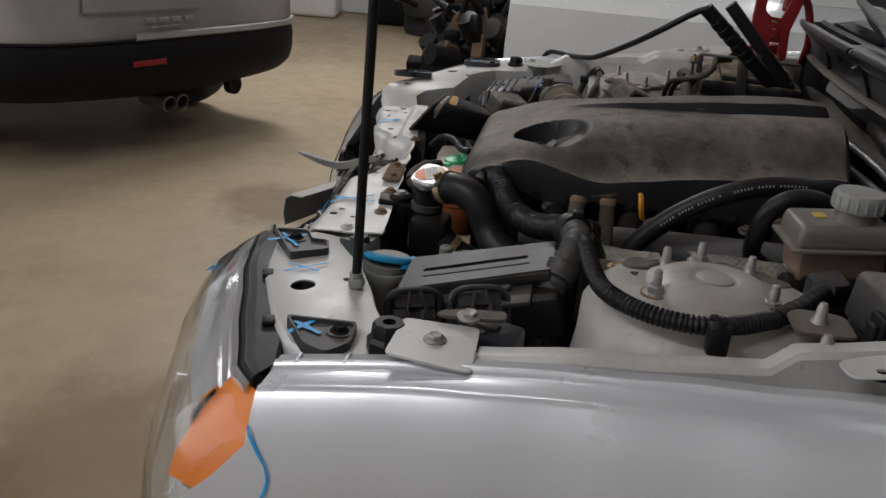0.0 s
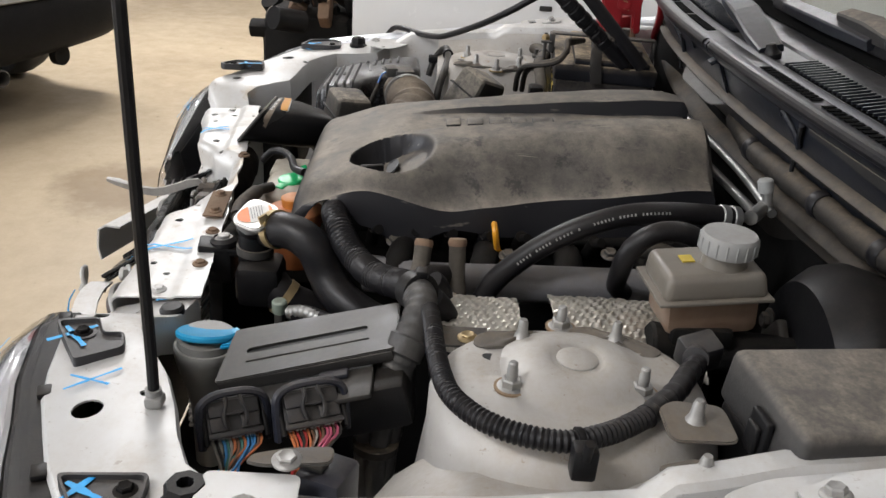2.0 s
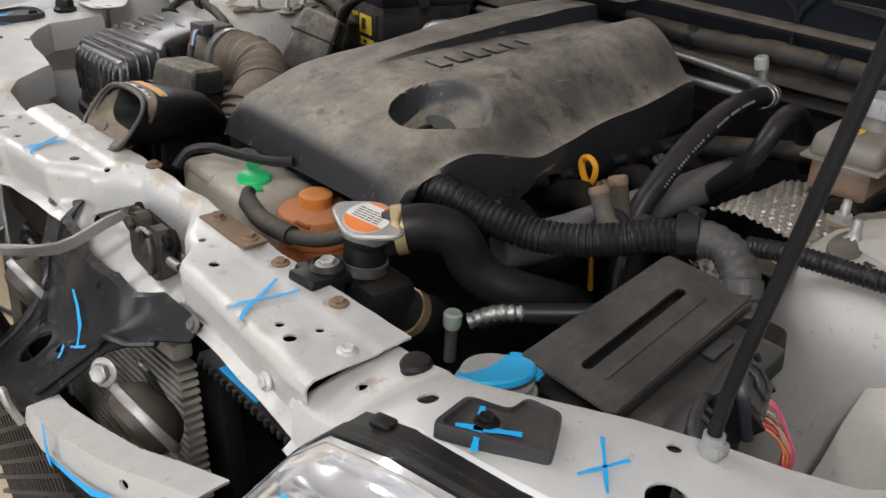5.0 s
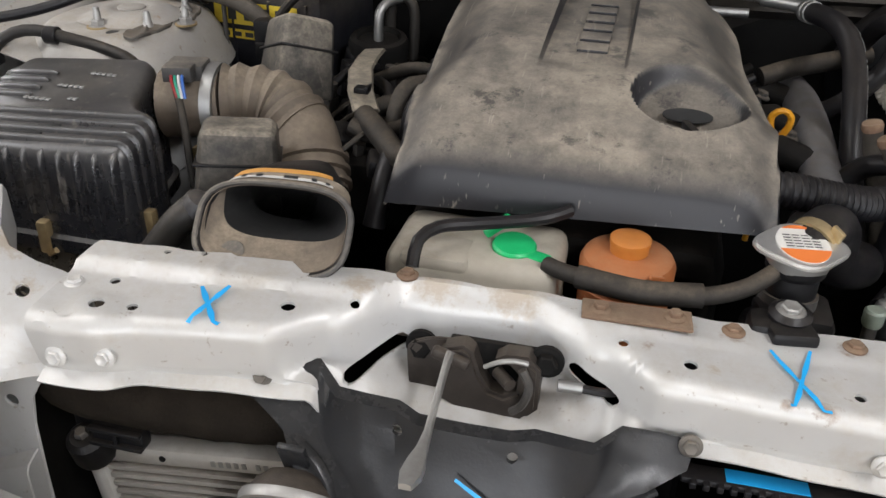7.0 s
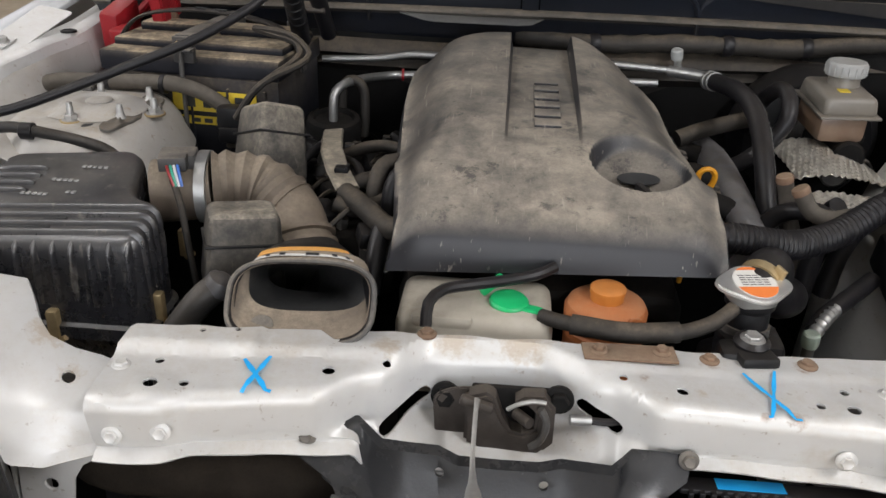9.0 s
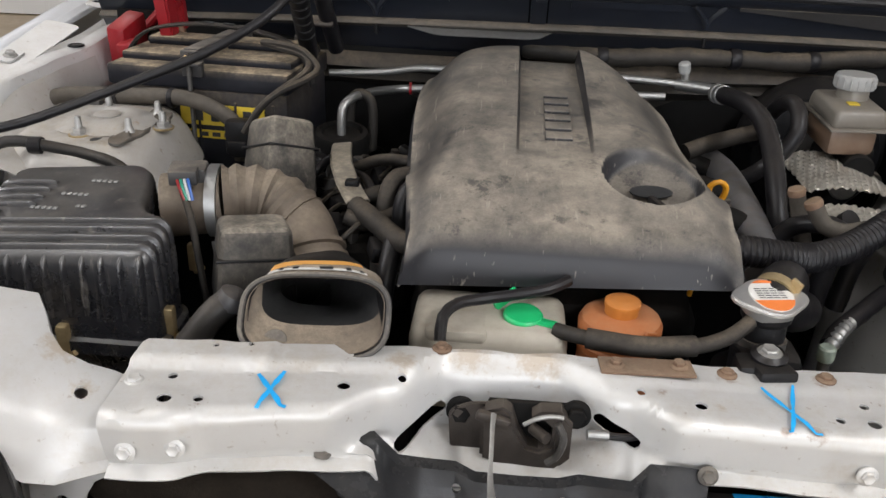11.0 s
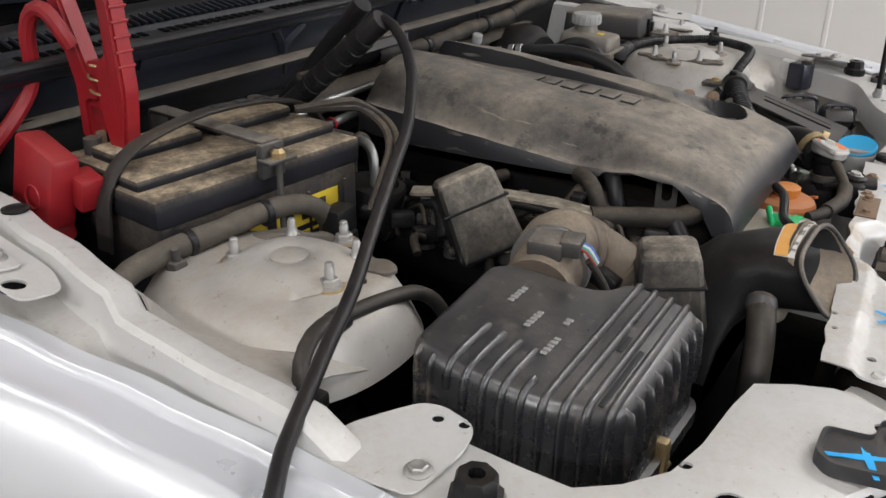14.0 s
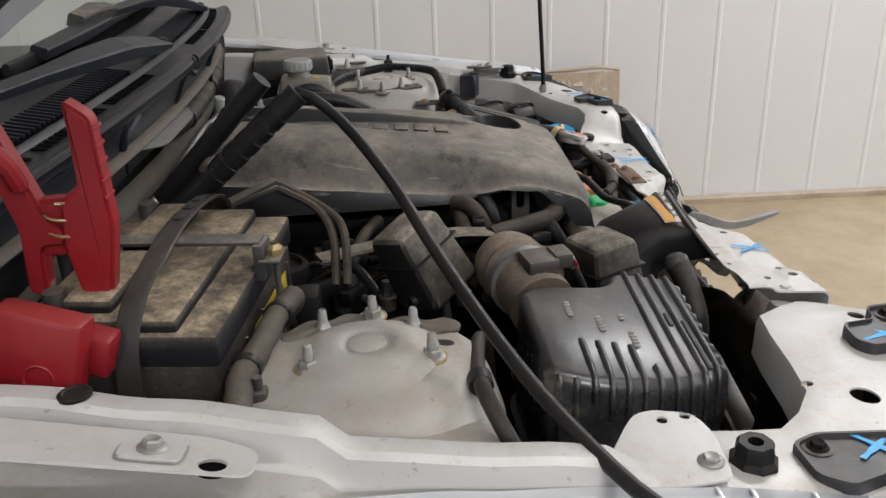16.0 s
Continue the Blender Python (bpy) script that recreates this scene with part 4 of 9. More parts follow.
def wing(right):
    f = mirror(right, 0.002)
    ob = thing("front_wing", "glossy silver metallic front wing of the car", "car wing", group="front wings")
    rows = []
    for i in range(55):
        y = 0.102 + i * 0.02
        z = ze(y)
        e = xe(y)
        arch = math.exp(-((y - 0.55) / 0.30) ** 2)
        low = 0.60 + 0.22 * max(0.0, 1 - ((y - 0.56) / 0.40) ** 2)
        row = [(e - 0.016, z - 0.009), (e - 0.015, z - 0.003), (e - 0.012, z - 0.001), (e - 0.003, z - 0.001), (e, z + 0.0016), (e + 0.005, z + 0.0018), (e + 0.008, z - 0.002), (e + 0.013, z - 0.0025), (e + 0.036, z - 0.0012), (e + 0.040, z + 0.0006), (e + 0.044, z), (e + 0.048, z - 0.003), (e + 0.058, z - 0.014),
               (e + 0.068, z - 0.034), (e + 0.076, z - 0.062), (e + 0.083, z - 0.10), (e + 0.090 + 0.012 * arch, z - 0.15), (e + 0.092 + 0.020 * arch, 0.5 * (z - 0.15) + 0.5 * low), (e + 0.090 + 0.018 * arch, low)]
        lean = max(0.0, 1 - i / 14)
        rows.append([f(x, y - lean * lerp_table([(0.60, 0.13), (0.78, 0.12), (0.84, 0.09), (0.88, 0.050), (0.91, 0.016), (0.925, 0.0), (0.96, 0.0)], zz), zz) for x, zz in row])
    part("skin", loft(rows, thick=0.0012), FENDER_PAINT, ob, smooth=50)
    # mounting ears in the gutter
    for y0 in (0.552, 0.90):
        s = 1 if right else -1
        lift = 1.027 + 0.11 * (y0 - 0.552)
        at = V(0.728, y0, lift) if right else V(-0.728, y0 + 0.002, lift + 0.008)
        m = frame3(at, f(0.06, 0, 0.010) - f(0, 0, 0), V(0, s, 0.16 * s))
        out = rounded2([(0.010, -0.030 * s), (0.046, -0.030 * s), (0.050, 0.19 * s), (-0.006, 0.19 * s), (-0.004, 0.004 * s)], 0.012)
        part("mounting_ear", plate(out, 0.002, m, 0.0006, [(0.034, -0.004 * s, 0.0055 if right else 0.0090)]), PAINT, ob)
        part("raised_pad", plate(rounded2([(0.010, 0.014 * s), (0.038, 0.014 * s), (0.038, 0.058 * s), (0.010, 0.058 * s)], 0.008), 0.004, m @ pose(0.002, 0, 0.001), 0.002), PAINT, ob)
        # black disc just below the ear paints the shade inside its hole
        part("hole_shade_disc", plate([(0.034 + 0.0105 * math.cos(k * math.pi / 10), -0.004 * s + 0.0105 * math.sin(k * math.pi / 10)) for k in range(20)], 0.0008, m @ pose(0, 0, -0.0028)), SHADE_AND_FRIT_BLACK, ob, "black disc as shade in the ear hole")
        bolt(m @ V(0.025, 0.036 * s, 0.005), ob, m.to_3x3() @ V(0, 0, 1), 0.0062, STEEL, 0.007)
    if right:
        pts = [(0.103, 0.022), (0.105, 0.027), (0.112, 0.039), (0.1205, 0.051), (0.1235, 0.061), (0.1215, 0.071), (0.117, 0.080)]
        lines = []
        for y, dz in pts:
            z = ze(y) - dz
            x = xe(y) + lerp_table([(0.003, 0.048), (0.014, 0.058), (0.034, 0.068), (0.062, 0.076), (0.10, 0.083), (0.15, 0.090)], dz)
            lines.append(V(x, y, z))
        marks("marker_line", [lines], ob, 0.0018, lift=0.0030, normal=(0.85, -0.2, 0.5))
    for y in (0.12, 0.16, 0.205, 0.23):
        part("notch", box(f(xe(y) - 0.002, y, ze(y) + 0.0006), (0.016, 0.0035, 0.0030), 0.0012), FENDER_PAINT, ob)
    return ob


for right in (True, False):
    inner_wing(right)
    wing(right)

# deep bay, firewall, under body and wheels
shell = thing("car_underbody", "dark grimy engine bay floor, firewall and wheels of the car", "car body")
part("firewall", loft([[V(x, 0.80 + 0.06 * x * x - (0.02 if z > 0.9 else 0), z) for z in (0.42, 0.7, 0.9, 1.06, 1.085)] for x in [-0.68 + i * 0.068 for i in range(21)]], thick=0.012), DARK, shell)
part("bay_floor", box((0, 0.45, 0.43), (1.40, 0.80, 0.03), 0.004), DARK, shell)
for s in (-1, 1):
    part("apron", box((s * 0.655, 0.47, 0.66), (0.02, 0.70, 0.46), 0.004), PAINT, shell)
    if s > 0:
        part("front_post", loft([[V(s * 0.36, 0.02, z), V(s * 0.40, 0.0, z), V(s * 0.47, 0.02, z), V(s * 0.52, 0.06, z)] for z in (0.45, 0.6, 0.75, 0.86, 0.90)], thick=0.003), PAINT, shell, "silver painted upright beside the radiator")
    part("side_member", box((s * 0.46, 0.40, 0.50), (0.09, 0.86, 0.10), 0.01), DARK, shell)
    wheel = part("wheel", lathe([(0.20, -0.10), (0.33, -0.10), (0.345, -0.06), (0.345, 0.06), (0.33, 0.10), (0.20, 0.10)], (s * 0.775, 0.56, 0.345), (1, 0, 0), 48), TYRE, shell, "black rubber tyre")
    part("rim", lathe([(0.19, -0.06), (0.20, 0.06), (0.17, 0.03), (0.06, 0.05), (0.02, 0.05)], (s * 0.775, 0.56, 0.345), (s, 0, 0), 32), CAR_SILVER, wheel)
# flat upright below the lamp panel, beside the radiator opening
post = part("front_post", plate([(-0.440, 0.45), (-0.390, 0.45), (-0.386, 0.70), (-0.383, 0.79), (-0.378, 0.820), (-0.369, 0.835), (-0.355, 0.844), (-0.322, 0.851), (-0.322, 0.868), (-0.425, 0.868), (-0.430, 0.80)], 0.003, frame3((0, -0.032, 0), (1, 0, 0), (0, 0, 1)), 0.0006, holes=((-0.400, 0.812, 0.006),)), PAINT, shell, "silver painted upright with a round hole")
part("folded_tab", loft([[V(x, -0.037 - d, 0.764 + (x + 0.386) * 0.5 - h) for d, h in ((0.0, 0.0), (0.014, 0.006), (0.018, 0.014), (0.018, 0.060))] for x in (-0.444, -0.425, -0.405, -0.386)], thick=0.002), PAINT, post)
part("side_return", box((-0.437, -0.005, 0.66), (0.003, 0.05, 0.40), 0.001), PAINT, post)
# dark sheet added behind the post so that its hole looks shaded
part("post_hole_shade", box((-0.465, 0.03, 0.66), (0.15, 0.003, 0.42), 0.001), DARK, shell)
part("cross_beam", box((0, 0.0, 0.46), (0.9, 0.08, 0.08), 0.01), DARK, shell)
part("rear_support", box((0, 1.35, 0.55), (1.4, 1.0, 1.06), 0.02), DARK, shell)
part("stand", box((0, 1.35, 0.012), (0.9, 0.6, 0.022), 0.002), DARK, shell)


# ---- cowl, wipers and windscreen ----
def bow(x):
    return 0.17 * x * x


def on_cowl(x, y, z):
    """Cowl point from its section in the car's middle."""
    return V(x, y + bow(x), z - 0.045 * x * x)


cowl = thing("cowl_panel", "dark plastic cowl panel with vents below the windscreen", "car cowl")
cx_ = [-0.72 + i * 0.03 for i in range(49)]
prof = [(0.790, 1.030), (0.756, 1.056), (0.742, 1.082), (0.736, 1.088), (0.738, 1.100), (0.734, 1.106), (0.723, 1.130), (0.719, 1.139), (0.712, 1.142), (0.706, 1.148), (0.7015, 1.154), (0.7010, 1.159), (0.704, 1.163), (0.710, 1.1645),
        (0.718, 1.162), (0.724, 1.1605), (0.743, 1.1625), (0.746, 1.1665), (0.7485, 1.168), (0.752, 1.167), (0.755, 1.163), (0.759, 1.1625), (0.801, 1.1665), (0.804, 1.170), (0.812, 1.172), (0.836, 1.176), (0.848, 1.174)]
part("cowl_top", loft([[on_cowl(x, y, z) for y, z in prof] for x in cx_], thick=0.003), TRIM, cowl)
part("seal", sweep([on_cowl(x, 0.7045, 1.1590) for x in cx_ if x < -0.006], 0.0062, 10, 0.02), RUBBER, cowl, "black rubber bonnet seal")
part("seal", sweep([on_cowl(x, 0.7045, 1.1590) for x in cx_ if x > -0.006], 0.0062, 10, 0.02), RUBBER, cowl, "black rubber bonnet seal")
# folded sheet lip along the foot of the fascia, its pale flap, seam in the middle
part("lip_strip", loft([[on_cowl(x, y, z) for y, z in ((0.741, 1.1015), (0.734, 1.1005), (0.7275, 1.0975), (0.7255, 1.0935), (0.729, 1.0895), (0.738, 1.087))] for x in cx_], thick=0.0015), LIPSTEEL, cowl, "dusty folded sheet lip", 60)
part("lip_flap", loft([[V(-0.198 + 0.218 * k / 12, 0.733 - 0.016 * min(1.0, k / 2.5, (12 - k) / 1.2) - 0.003 * k / 12, 1.0895 - 0.008 * min(1.0, k / 2.5, (12 - k) / 1.2)) for k in range(13)], [V(-0.198 + 0.218 * k / 12, 0.737, 1.0900) for k in range(13)]], thick=0.0015), ALU, cowl, "pale grey flap under the lip")
part("seam_cover", loft([[on_cowl(x, y - 0.0022, z + 0.0008) for y, z in prof[4:9]] for x in (-0.013, -0.011, 0.007, 0.009)], thick=0.002), TRIM, cowl, smooth=20)
for x in (-0.0155, 0.0115):
    part("seam", loft([[on_cowl(x + d, y - 0.0006, z + 0.0006) for y, z in prof[4:13]] for d in (-0.0012, 0.0012)], thick=0.0008), SHADE_AND_FRIT_BLACK, cowl)
part("seam_clip", box(on_cowl(0.001, 0.708, 1.1405), (0.016, 0.010, 0.006), 0.0015, pose(0, 0, 0, 30, 0, 0)), TRIM, cowl)
# forked ribs, raised strips and a dusty upper strip on the fascia
for s in (-1, 1):
    for fork in (-1, 1):
        a, b, c = on_cowl(s * 0.247, 0.731, 1.106), on_cowl(s * 0.247 + fork * 0.006, 0.7255, 1.121), on_cowl(s * 0.247 + fork * 0.024, 0.715, 1.1400)
        part("rib", sweep([a, b, c], 0.0050, 8, 0.006, flat=0.7), TRIM, cowl)
    part("clip", rod(on_cowl(s * 0.247, 0.728, 1.092), on_cowl(s * 0.247, 0.729, 1.078), 0.0028), PLASTIC, cowl)
for x0, x1, z0, z1 in ((-0.46, -0.275, 1.126, 1.139), (-0.222, -0.135, 1.131, 1.141), (0.045, 0.215, 1.130, 1.140)):
    part("fascia_strip", loft([[on_cowl(x0 + (x1 - x0) * k / 8, 0.7395 - (z - 1.1) * 0.50 - dy, z) for k in range(9)] for z, dy in ((z0, 0.002), (z0, 0.006), (z1, 0.006), (z1 + 0.002, 0.001))], thick=0.001), TRIM, cowl, smooth=20)
part("dusty_strip", loft([[on_cowl(0.29 + 0.33 * k / 10, 0.7395 - (z - 1.1) * 0.50 - 0.004, z) for k in range(11) for z in (1.141 - (0.004 + 0.026 * k / 10) * j,)] for j in (0, 0.5, 1)], thick=0.002), GREYPLASTIC, cowl, "dusty grey upper strip")
# slots in groups of twelve, and slanted slats behind a ridge
for s in (-1, 1):
    for i in range(44):
        x = s * (0.118 + i * 0.0112 + 0.016 * (i // 13))
        p = on_cowl(x, 0.7335, 1.1625)
        # no slot is cut: a black block on the cowl paints its shade
        part("vent_slot_shade", box(p, (0.0072, 0.013, 0.0012), 0.0, pose(0, 0, 0, 6, 0, 0)), SHADE_AND_FRIT_BLACK, cowl)
    # black sheet on the cowl stands in for the shade under the slats
    part("vent_shade_bed", loft([[on_cowl(s * (0.102 + 0.47 * k / 16), y, z) for k in range(17)] for y, z in ((0.760, 1.1632), (0.801, 1.1672))], thick=0.001), SHADE_AND_FRIT_BLACK, cowl, "black sheet as shade under the slats")
    for i in range(46):
        x = s * (0.106 + i * 0.0101)
        reach = 0.021 - 0.005 * i / 45
        a, b = on_cowl(x + s * 0.003, 0.7805 - reach, 1.1660), on_cowl(x - s * 0.003, 0.7805 + reach, 1.1706)
        part("vent_slat", box((0, 0, 0), (0.0023, (b - a).length, 0.0034), 0.0, Matrix.Translation((a + b) / 2) @ (b - a).to_track_quat("Y", "Z").to_matrix().to_4x4()), TRIM, cowl)
part("bulkhead_lip", loft([[V(x, 0.79 + bow(x) + d, 1.028 - z) for d, z in ((-0.030, -0.012), (-0.048, 0.0), (-0.052, 0.008), (-0.030, 0.018), (-0.036, 0.030), (-0.018, 0.045), (-0.010, 0.08))] for x in cx_], thick=0.002), DUSTYRUBBER, cowl, "dusty folded bulkhead lip")

screen = thing("windscreen", "clear windscreen glass with dark ceramic edge", "windscreen")
rows = []
for k in range(13):
    t = k / 12
    rows.append([V(x * (1 - 0.13 * t), 0.842 + bow(x) + 0.80 * t, 1.1765 - 0.045 * x * x + 0.50 * t - 0.05 * t * t) for x in cx_[1:-1]])
pane = part("pane", loft(rows, thick=0.005), GLASS, screen)
pane.visible_shadow = False
part("frit_band", loft([[q + V(0, -0.001, 0.0018) for q in rows[0]], [q.lerp(p, 0.42) + V(0, -0.001, 0.0018) for q, p in zip(rows[0], rows[1])]], thick=0.0008), SHADE_AND_FRIT_BLACK, screen, "black ceramic band")
dash = thing("dashboard", "dark plastic dashboard behind the windscreen", "dashboard", box((0, 1.33, 1.02), (1.24, 0.72, 0.10), 0.03), PLASTIC)
for s in (-1, 1):
    thing("windscreen_pillar", "silver painted windscreen pillar", "car pillar", sweep([(s * 0.725, 0.95, 1.09), (s * 0.70, 1.06, 1.21), (s * 0.60, 1.64, 1.63)], 0.035, 12, 0.05), FENDER_PAINT)


def channel(rows):
    """Pressed arm: stations of centre, width and height, with a flat crown and folded flanks."""
    out = []
    for k, (c, w, h) in enumerate(rows):
        c = V(*c)
        a, b = V(*rows[max(0, k - 1)][0]), V(*rows[min(len(rows) - 1, k + 1)][0])
        d = (b - a).normalized()
        side = d.cross(V(0, -0.35, 1)).normalized()
        up = side.cross(d)
        out.append([c + side * (w * u) + up * (h * v) for u, v in ((-0.5, -0.5), (-0.5, 0.35), (-0.42, 0.5), (0.42, 0.5), (0.5, 0.35), (0.5, -0.5))])
    return loft(out, closed=True, caps=True)


def wiper(stations, blade, spoiler, bracket):
    ob = thing("wiper", "black windscreen wiper with pressed arm and blade", "wiper", group="windscreen wipers")
    foot = V(*stations[0][0])
    part("arm_head", channel(stations[:3]), TRIM, ob, smooth=25)
    part("arm", channel(stations[2:]), TRIM, ob, smooth=25)
    part("spindle", lathe([(0.011, -0.030), (0.012, -0.004), (0.008, 0.0), (0.006, 0.008), (0.002, 0.009)], foot, (0, -0.3, 1), 16), PLASTIC, ob)
    part("pin", rod(V(*stations[2][0]) + V(0, -0.017, 0), V(*stations[2][0]) + V(0, 0.017, 0), 0.0035), STEEL, ob, "bright hinge pin")
    part("blade", sweep(blade, 0.0055, 8, 0.03, flat=1.6), RUBBER, ob)
    part("spoiler", channel(spoiler), TRIM, ob, "blue-black blade spoiler", 25)
    part("bracket", channel(bracket), GREYPLASTIC, ob, "grey blade bracket", 25)
    return ob


wiper([((0.060, 0.760, 1.172), 0.030, 0.010), ((0.000, 0.763, 1.181), 0.036, 0.014), ((-0.090, 0.773, 1.192), 0.036, 0.018), ((-0.19, 0.783, 1.197), 0.030, 0.016), ((-0.285, 0.797, 1.199), 0.018, 0.012), ((-0.62, 0.870, 1.198), 0.012, 0.008)],
      [(-0.25, 0.872, 1.196), (-0.45, 0.900, 1.196), (-0.66, 0.935, 1.190)], [((-0.27, 0.872, 1.203), 0.018, 0.012), ((-0.45, 0.900, 1.203), 0.020, 0.014), ((-0.64, 0.930, 1.198), 0.016, 0.012)], [((-0.50, 0.895, 1.207), 0.020, 0.020), ((-0.60, 0.885, 1.204), 0.020, 0.018)])
wiper([((0.560, 0.810, 1.160), 0.030, 0.010), ((0.50, 0.812, 1.172), 0.036, 0.014), ((0.42, 0.820, 1.190), 0.034, 0.018), ((0.34, 0.830, 1.203), 0.028, 0.016), ((0.26, 0.842, 1.207), 0.018, 0.012), ((0.12, 0.862, 1.208), 0.014, 0.010)],
      [(-0.22, 0.862, 1.193), (-0.05, 0.858, 1.193), (0.15, 0.862, 1.193), (0.40, 0.876, 1.190)], [((-0.145, 0.853, 1.200), 0.020, 0.014), ((0.0, 0.852, 1.201), 0.024, 0.016), ((0.125, 0.856, 1.200), 0.020, 0.014)], [((0.02, 0.862, 1.213), 0.022, 0.018), ((0.10, 0.862, 1.214), 0.028, 0.022), ((0.17, 0.858, 1.210), 0.020, 0.014)])

# bonnet held up over the bay by its stay
bonnet = thing("bonnet", "open silver bonnet with dark underside", "car bonnet")
brow = []
for k in range(13):
    t = k / 12
    brow.append([V(x * (1 - 0.06 * t), 0.755 + 0.05 * x * x * (1 - t) - 0.68 * t + 0.10 * t * t, 1.31 - 0.24 * x * x * (1 - t) + 0.94 * t + 0.02 * math.cos(x * 2) * t - 0.12 * t * t) for x in [-0.76 + i * 0.095 for i in range(17)]])
part("skin", loft(brow, thick=0.003), FENDER_PAINT, bonnet)
part("liner", loft([[q + V(0, -0.012, -0.012) for q in r[1:-1]] for r in brow[1:-1]], thick=0.004), TRIM, bonnet, "dark felt liner")
stay = thing("bonnet_stay", "thin black steel bonnet stay rod in a grey clip", "bonnet stay")
part("rod", sweep([(0.583, 0.124, 0.962), (0.584, 0.125, 1.0), (0.600, 0.130, 1.12), (0.612, 0.134, 1.21), (0.630, 0.140, 1.35), (0.672, 0.154, 1.72), (0.712, 0.167, 2.08)], 0.0046, 10, 0.03), PLASTIC, stay)
part("clip", merge(box((0.584, 0.125, 0.962), (0.016, 0.015, 0.011), 0.004), rod((0.583, 0.124, 0.954), (0.583, 0.124, 0.972), 0.0066)), LIGHTGREY, stay, "grey plastic pivot clip")


# ---- engine and its cover ----
engine = thing("engine", "grimy dark engine block with hoses under its cover", "engine")
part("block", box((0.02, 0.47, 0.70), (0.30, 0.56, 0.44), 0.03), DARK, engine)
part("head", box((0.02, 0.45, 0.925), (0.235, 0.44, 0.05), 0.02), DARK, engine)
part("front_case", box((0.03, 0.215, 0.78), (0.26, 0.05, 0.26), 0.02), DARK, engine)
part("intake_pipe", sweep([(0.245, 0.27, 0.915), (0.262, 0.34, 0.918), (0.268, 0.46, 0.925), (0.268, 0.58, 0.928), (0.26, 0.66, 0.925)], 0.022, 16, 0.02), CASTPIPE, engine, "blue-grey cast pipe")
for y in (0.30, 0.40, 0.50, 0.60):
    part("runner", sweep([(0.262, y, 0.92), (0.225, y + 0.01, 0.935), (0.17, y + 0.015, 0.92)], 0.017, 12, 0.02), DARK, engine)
part("fuel_rail", rod((0.175, 0.28, 0.942), (0.178, 0.66, 0.945), 0.008), DARK, engine)
for i in range(9):
    y = 0.27 + i * 0.045
    part("injector", merge(rod((0.176, y, 0.925), (0.196, y + 0.004, 0.952), 0.008), rod((0.194, y + 0.004, 0.948), (0.207, y + 0.010, 0.955), 0.006)), PLASTIC if i % 2 else DARK, engine)
for q in ((0.205, 0.30, 0.94), (0.235, 0.435, 0.943), (0.215, 0.56, 0.944)):
    bolt(q, engine, (0.3, 0, 1), 0.007, IRON, 0.007)


def cover_xl(y):
    return curve_table([(0.15, -0.131), (0.20, -0.130), (0.34, -0.146), (0.55, -0.163), (0.66, -0.158), (0.70, -0.140)], y)


def cover_xr(y):
    return curve_table([(0.15, 0.195), (0.24, 0.196), (0.33, 0.204), (0.40, 0.196), (0.48, 0.182), (0.58, 0.176), (0.70, 0.150)], y)


def cover_top(y):
    return curve_table([(0.17, 0.987), (0.205, 1.001), (0.234, 1.012), (0.285, 1.027), (0.36, 1.043), (0.50, 1.061), (0.62, 1.073), (0.675, 1.076), (0.70, 1.074)], y)


def cover_low(y, left):
    if left:
        return lerp_table([(0.165, 0.936), (0.195, 0.938), (0.215, 0.968), (0.25, 0.992), (0.32, 1.000), (0.34, 0.985), (0.36, 0.984), (0.70, 0.985)], y)
    return lerp_table([(0.165, 0.952), (0.185, 0.955), (0.205, 0.985), (0.23, 0.984), (0.26, 0.955), (0.31, 0.936), (0.37, 0.958), (0.44, 0.948), (0.70, 0.952)], y)


def cover_z(x, y):
    """Height of the cover's top at x, y."""
    xl, xr, z = cover_xl(y), cover_xr(y), cover_top(y)
    rise = min(1.0, max(0.0, (y - 0.24) / 0.14))
    rise = rise * rise * (3 - 2 * rise)
    dl, dr = max(0.0, x - xl), max(0.0, xr - x)
    # shoulders fall off, more so towards the rear
    z -= (0.020 + 0.030 * rise) * math.exp(-(dl / (0.016 + 0.020 * rise)) ** 1.7) + (0.018 + 0.036 * rise) * math.exp(-(dr / (0.020 + 0.026 * rise)) ** 1.7)
    z -= 0.010 * rise * max(0.0, (0.085 - dr) / 0.085)
    # sunk channel with crisp flanks
    k = min(1.0, max(0.0, (y - 0.300) / 0.03))
    edge = min(1.0, max(0.0, (x + 0.0275) / 0.003)) * min(1.0, max(0.0, (0.0585 - x) / 0.003))
    z -= edge * k * curve_table([(0.28, 0.0), (0.33, 0.004), (0.40, 0.0085), (0.50, 0.014), (0.60, 0.021), (0.72, 0.021)], y)
    # oval well round the filler cap
    e = math.hypot((x - 0.119) / 0.054, (y - 0.290) / 0.055)
    well = min(1.0, max(0.0, (1.0 - e) / (0.095 + 0.22 * min(1.0, max(0.0, (y - 0.30) / 0.05)))))
    floor_z = 1.038 - 0.006 - 0.044 * min(1.0, max(0.0, (0.350 - y) / 0.075))
    z = z + (min(z - 0.002, floor_z) - z) * well * well * (3 - 2 * well)
    # worn dents
    return z + 0.0012 * noise.noise(V(x * 25, y * 25, 0.3))


